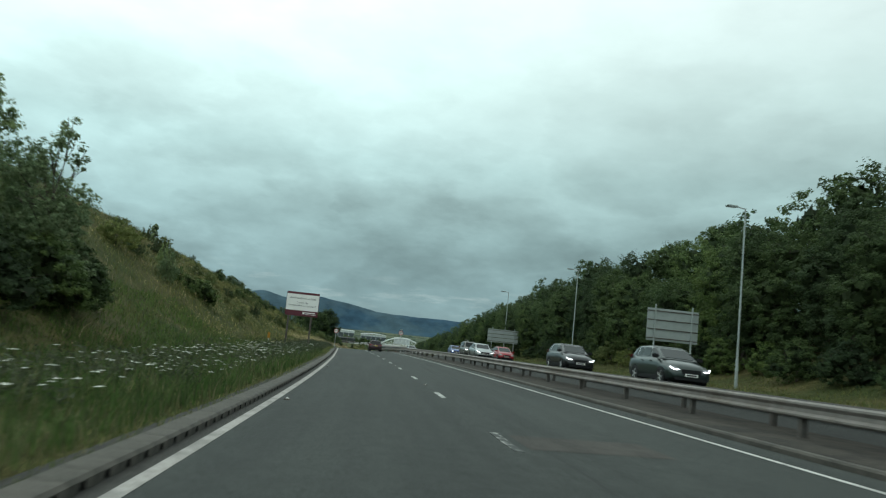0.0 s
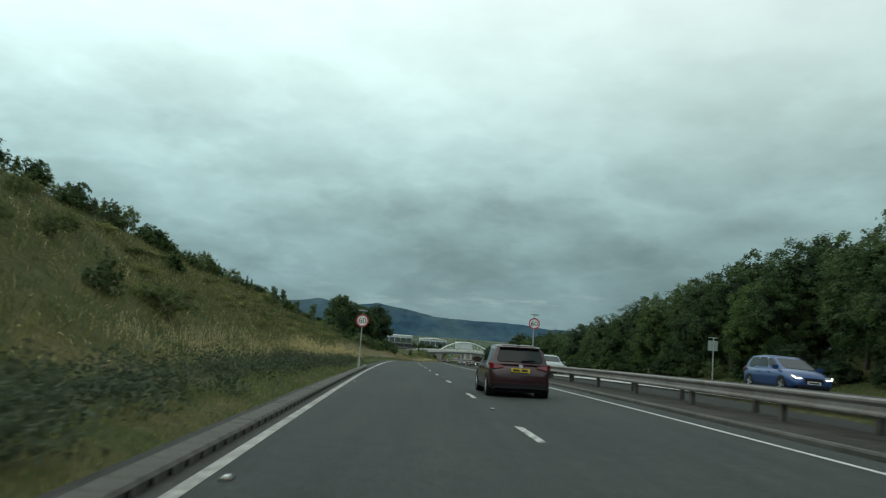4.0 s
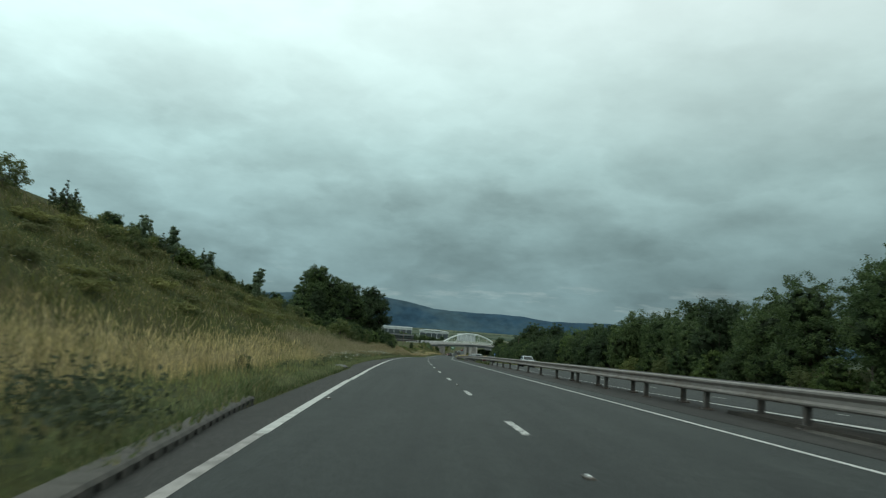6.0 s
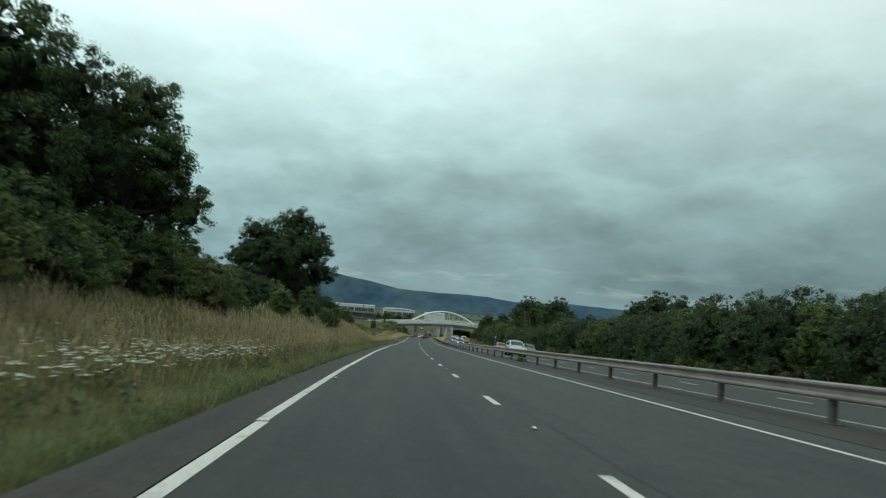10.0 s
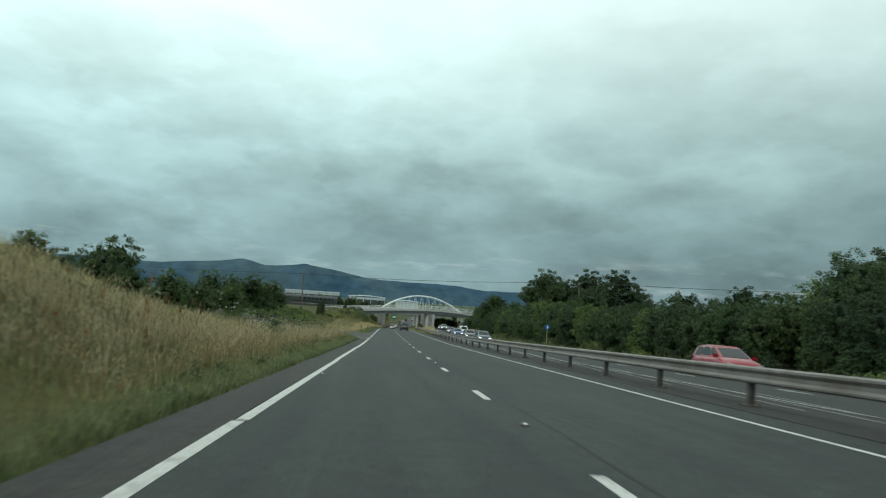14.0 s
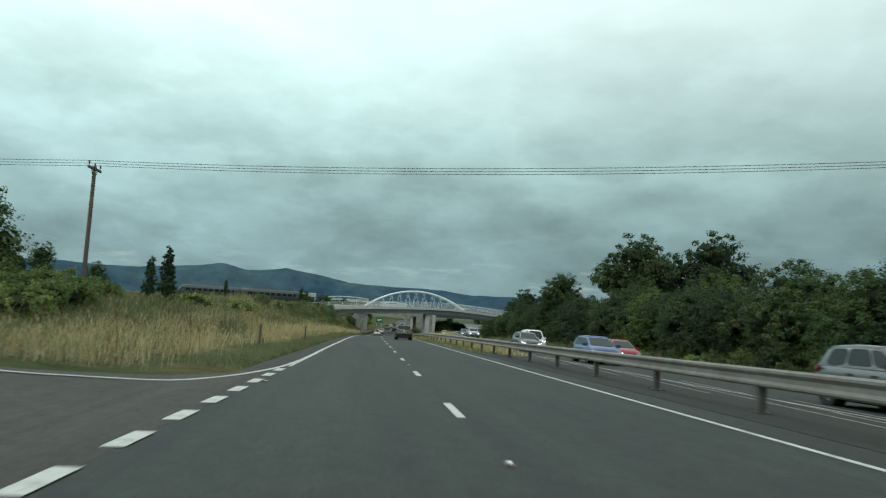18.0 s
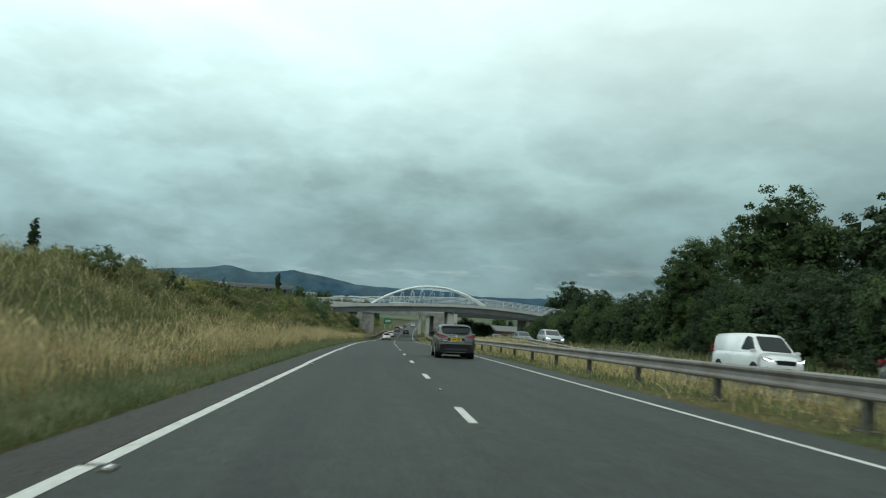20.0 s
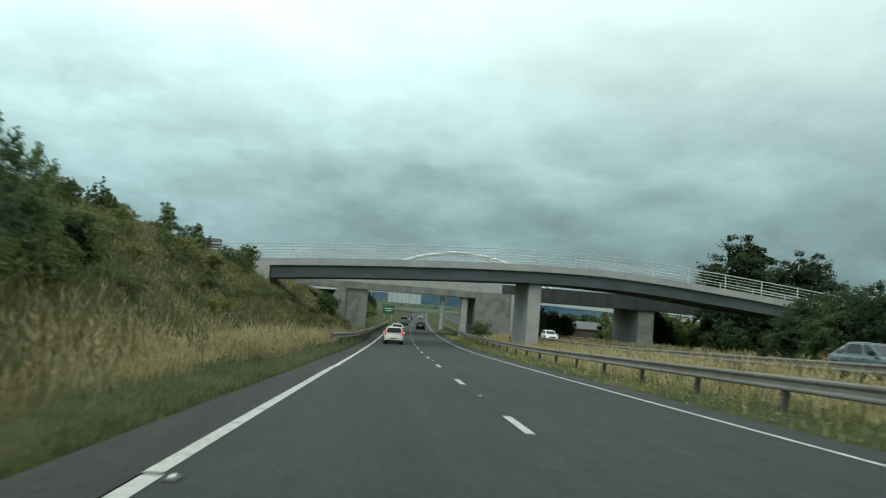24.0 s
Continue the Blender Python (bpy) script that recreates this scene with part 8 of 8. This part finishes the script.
    if style in ("suv", "hatch", "city", "boxy"):
        # tailgate spoiler, wiper and badge
        p0 = Vector(head[0])
        bm = loft(bmesh.new(), [[(x, p0.y + 0.10, zr - 0.06), (x, p0.y - 0.10, zr - 0.085), (x, p0.y - 0.10, zr - 0.115), (x, p0.y + 0.06, zr - 0.12)] for x in (-0.66 * hw, 0, 0.66 * hw)])
        part("spoiler", bm, coat, e)
        c0, c1 = Vector(base[0]), Vector(head[0])
        w0 = c0.lerp(c1, 0.22)
        part("rear_wiper", tube(bmesh.new(), (0.02, w0.y - 0.035, w0.z), (0.42, w0.y - 0.035, w0.z + 0.03), 0.012, n=6), PLASTIC, e)
        part("badge", disc(bmesh.new(), 0.055, Y(0) - 0.02, Y(0.02), belt - 0.06), CHROME, e, "round chrome badge")
    if style == "suv":
        for sg in (1, -1):
            line = bmesh.new()
            pts = [Vector((sg * (q[0] + 0.012), q[1], q[2] - 0.02)) for q in (Vector(base[0]).lerp(Vector(base[1]), 0.62), Vector(head[0]).lerp(Vector(head[1]), 0.55), head[1], head[2])]
            for a, c in zip(pts, pts[1:]):
                tube(line, a, c, 0.011, n=5)
            part("window_trim", line, CHROME, e)
        part("chrome_strip", box(bmesh.new(), -0.36, 0.36, Y(0) - 0.02, Y(0.02), zp - 0.10, zp - 0.082, 0.006), CHROME, e)
        # proud black panel paints the shade of a recess round the plate
        part("plate_recess", box(bmesh.new(), -0.40, 0.40, Y(0) - 0.018, Y(0.01), zp - 0.075, zp + 0.085, 0.02), PLASTIC, e, "black panel standing for the plate recess's shade")
        for sg in (1, -1):
            part("shut_line", tube(bmesh.new(), (sg * 0.60, Y(0) - 0.002, zb + 0.06), (sg * 0.63, Y(0) + 0.004, ztail - 0.08), 0.006, n=5), BLACK, e)
        part("bumper_ledge", loft(bmesh.new(), [[(x, Y(0) + dy - 0.055, zb + 0.02), (x, Y(0) + dy - 0.045, zb + 0.055), (x, Y(0) + dy + 0.02, zb + 0.085), (x, Y(0) + dy + 0.05, zb + 0.01)] for x, dy in ((-0.95 * hw, 0.12), (-0.80 * hw, 0.02), (-0.4 * hw, 0.0), (0.4 * hw, 0.0), (0.80 * hw, 0.02), (0.95 * hw, 0.12))]), coat, e)
        part("bumper_slot", box(bmesh.new(), -0.52, 0.52, Y(0) - 0.045, Y(0), gap + 0.14, gap + 0.24, 0.02), BLACK, e, "black slot in the lower bumper")
        part("skid_plate", box(bmesh.new(), -0.46, 0.46, Y(0) - 0.04, Y(0), gap + 0.03, gap + 0.08, 0.015), STEEL_DARK, e, "dull grey skid plate")
        part("brake_lamp", box(bmesh.new(), -0.16, 0.16, p0.y - 0.11, p0.y - 0.05, zr - 0.145, zr - 0.120, 0.005), MAROON, e, "dark red upper brake lamp")
        part("name_bar", box(bmesh.new(), -0.62, -0.42, Y(0) - 0.004, Y(0.02), zp - 0.06, zp - 0.04), CHROME, e)
        for sg in (1, -1):
            part("bumper_reflector", box(bmesh.new(), min(sg * 0.52, sg * 0.72), max(sg * 0.52, sg * 0.72), Y(0) - 0.05, Y(0.02), zb - 0.05, zb - 0.015, 0.006), TAIL, e, "red bumper reflector")
        part("exhaust", tube(bmesh.new(), (-0.5, Y(0.0) - 0.0, gap), (-0.5, Y(0.05), gap), 0.035, n=12), STEEL_DARK, e)
    if style == "boxy":
        for sg in (1, -1):
            part("roof_rail", tube(bmesh.new(), (sg * 0.66 * hw, Y(0.12), zr + 0.02), (sg * 0.66 * hw, Y(d["wh"] - 0.06), zr + 0.02), 0.018, n=6), PLASTIC, e)
    part("aerial", loft(bmesh.new(), [[(-0.02, Y(d["rh"]) + 0.28, zr - 0.02), (0.02, Y(d["rh"]) + 0.28, zr - 0.02), (0.02, Y(d["rh"]) + 0.12, zr - 0.02), (-0.02, Y(d["rh"]) + 0.12, zr - 0.02)],
                                  [(-0.008, Y(d["rh"]) + 0.14, zr + 0.06), (0.008, Y(d["rh"]) + 0.14, zr + 0.06), (0.008, Y(d["rh"]) + 0.11, zr + 0.06), (-0.008, Y(d["rh"]) + 0.11, zr + 0.06)]]), PLASTIC, e)
    part("underside", box(bmesh.new(), -hw * 0.8, hw * 0.8, Y(0.06), Y(0.94), gap - 0.06, gap + 0.1), PLASTIC, e)
    return e


C_GREY = paint("dark_grey_metallic_paint", (0.082, 0.086, 0.088), 0.65)
C_WHITE = paint("white_car_paint", (0.68, 0.69, 0.68), 0.0)
C_MAROON = paint("dark_maroon_paint", (0.032, 0.008, 0.012), 0.2)
C_GREEN = paint("dark_green_grey_paint", (0.022, 0.034, 0.031), 0.4)
C_LIME = paint("pale_lime_paint", (0.34, 0.42, 0.09), 0.1)
C_BLACK = paint("black_car_paint", (0.010, 0.011, 0.013), 0.3)
C_SILVER = paint("silver_car_paint", (0.33, 0.36, 0.36), 0.6)
C_RED = paint("bright_red_paint", (0.27, 0.012, 0.02), 0.1)
C_TAUPE = paint("grey_taupe_paint", (0.13, 0.13, 0.12), 0.3)
C_TEAL = paint("dark_teal_paint", (0.04, 0.07, 0.08), 0.5)
C_BLUE = paint("blue_car_paint", (0.03, 0.07, 0.20), 0.4)
C_BEIGE = paint("pale_beige_paint", (0.36, 0.30, 0.26), 0.4)


def on_opp(s, lane):
    return float(opp(s)) + (1.95 if lane == 0 else 5.65)


# the carriageway's own side
car("suv", C_GREY, "dark grey family sports utility car driving in the outer lane", 476.5, 2.25, True)
car("city", C_WHITE, "small white hatchback with upright red tail lamps", 595.0, -1.9, True, True)
car("hatch", C_MAROON, "dark maroon hatchback driving in the outer lane", 102.3, 1.35, True)
car("hatch", C_WHITE, "white hatchback far ahead in the inner lane", 632.0, -1.9, True)
car("van", C_TAUPE, "dark van far ahead in the inner lane", 700.0, -1.8, True, name="van")
car("hatch", C_BLACK, "black hatchback far ahead in the outer lane", 668.0, 1.8, True)
car("saloon", C_SILVER, "silver saloon far ahead in the inner lane", 742.0, -1.8, True)
car("hatch", C_RED, "red hatchback in the distance beyond the bridges", 790.0, -1.8, True)
car("suv", C_WHITE, "white car in the distance beyond the bridges", 812.0, 1.8, True)
# oncoming
for style, c, words, s, lane in (
        ("suv", C_GREEN, "dark green-grey oncoming car with bright angular headlamps", 29.6, 0), ("hatch", C_LIME, "pale lime hatchback in the oncoming lanes", 38.5, 1),
        ("suv", C_BLACK, "black oncoming sports utility car with lit headlamps", 43.2, 0), ("hatch", C_RED, "bright red oncoming hatchback near the barrier", 12.6, 0),
        ("saloon", C_SILVER, "silver oncoming saloon with lit headlamps", 71.0, 0), ("hatch", C_RED, "red oncoming hatchback in the inner lane", 77.5, 1),
        ("boxy", C_TAUPE, "boxy grey off-road car with round lit headlamps", 97.5, 1), ("hatch", C_BLUE, "dark blue oncoming hatchback with lit headlamps", 109.0, 1),
        ("hatch", C_SILVER, "silver oncoming hatchback behind the barrier", 137.0, 0), ("hatch", C_SILVER, "silver oncoming hatchback behind the crash barrier", 222.3, 1), ("suv", C_SILVER, "silver oncoming car beside the tall hedge", 287.3, 0),
        ("hatch", C_BLACK, "black oncoming hatchback beside the tall hedge", 303.0, 1), ("hatch", C_RED, "bright red oncoming hatchback beside the dark hedge", 334.2, 1),
        ("hatch", C_TEAL, "dark teal oncoming hatchback with lit headlamps", 393.2, 0), ("hatch", C_GREY, "dark grey oncoming hatchback behind the barrier", 410.0, 0), ("hatch", C_BLUE, "blue oncoming hatchback with lit headlamps", 433.5, 0),
        ("hatch", C_RED, "dull red oncoming hatchback under the trees", 441.0, 1), ("suv", C_GREY, "grey oncoming car under the trees", 455.0, 0), ("van", C_WHITE, "white oncoming van under the trees", 473.0, 1),
        ("hatch", C_SILVER, "silver oncoming car near the bridge", 505.0, 0), ("hatch", C_TEAL, "dark oncoming car near the bridge", 524.0, 0), ("saloon", C_TEAL, "grey-green oncoming saloon near the bridge", 557.0, 0),
        ("hatch", C_WHITE, "white oncoming car with lit headlamps beneath the bridges", 628.0, 0), ("hatch", C_SILVER, "silver car in the far distance", 690.0, 1), ("hatch", C_WHITE, "white car in the distance", 712.0, 0), ("hatch", C_BLACK, "black car in the distance", 735.0, 1)):
    car(style, c, words, s, on_opp(s, lane), False, c not in (C_LIME, C_BEIGE, C_RED), "van" if style == "van" else "car")
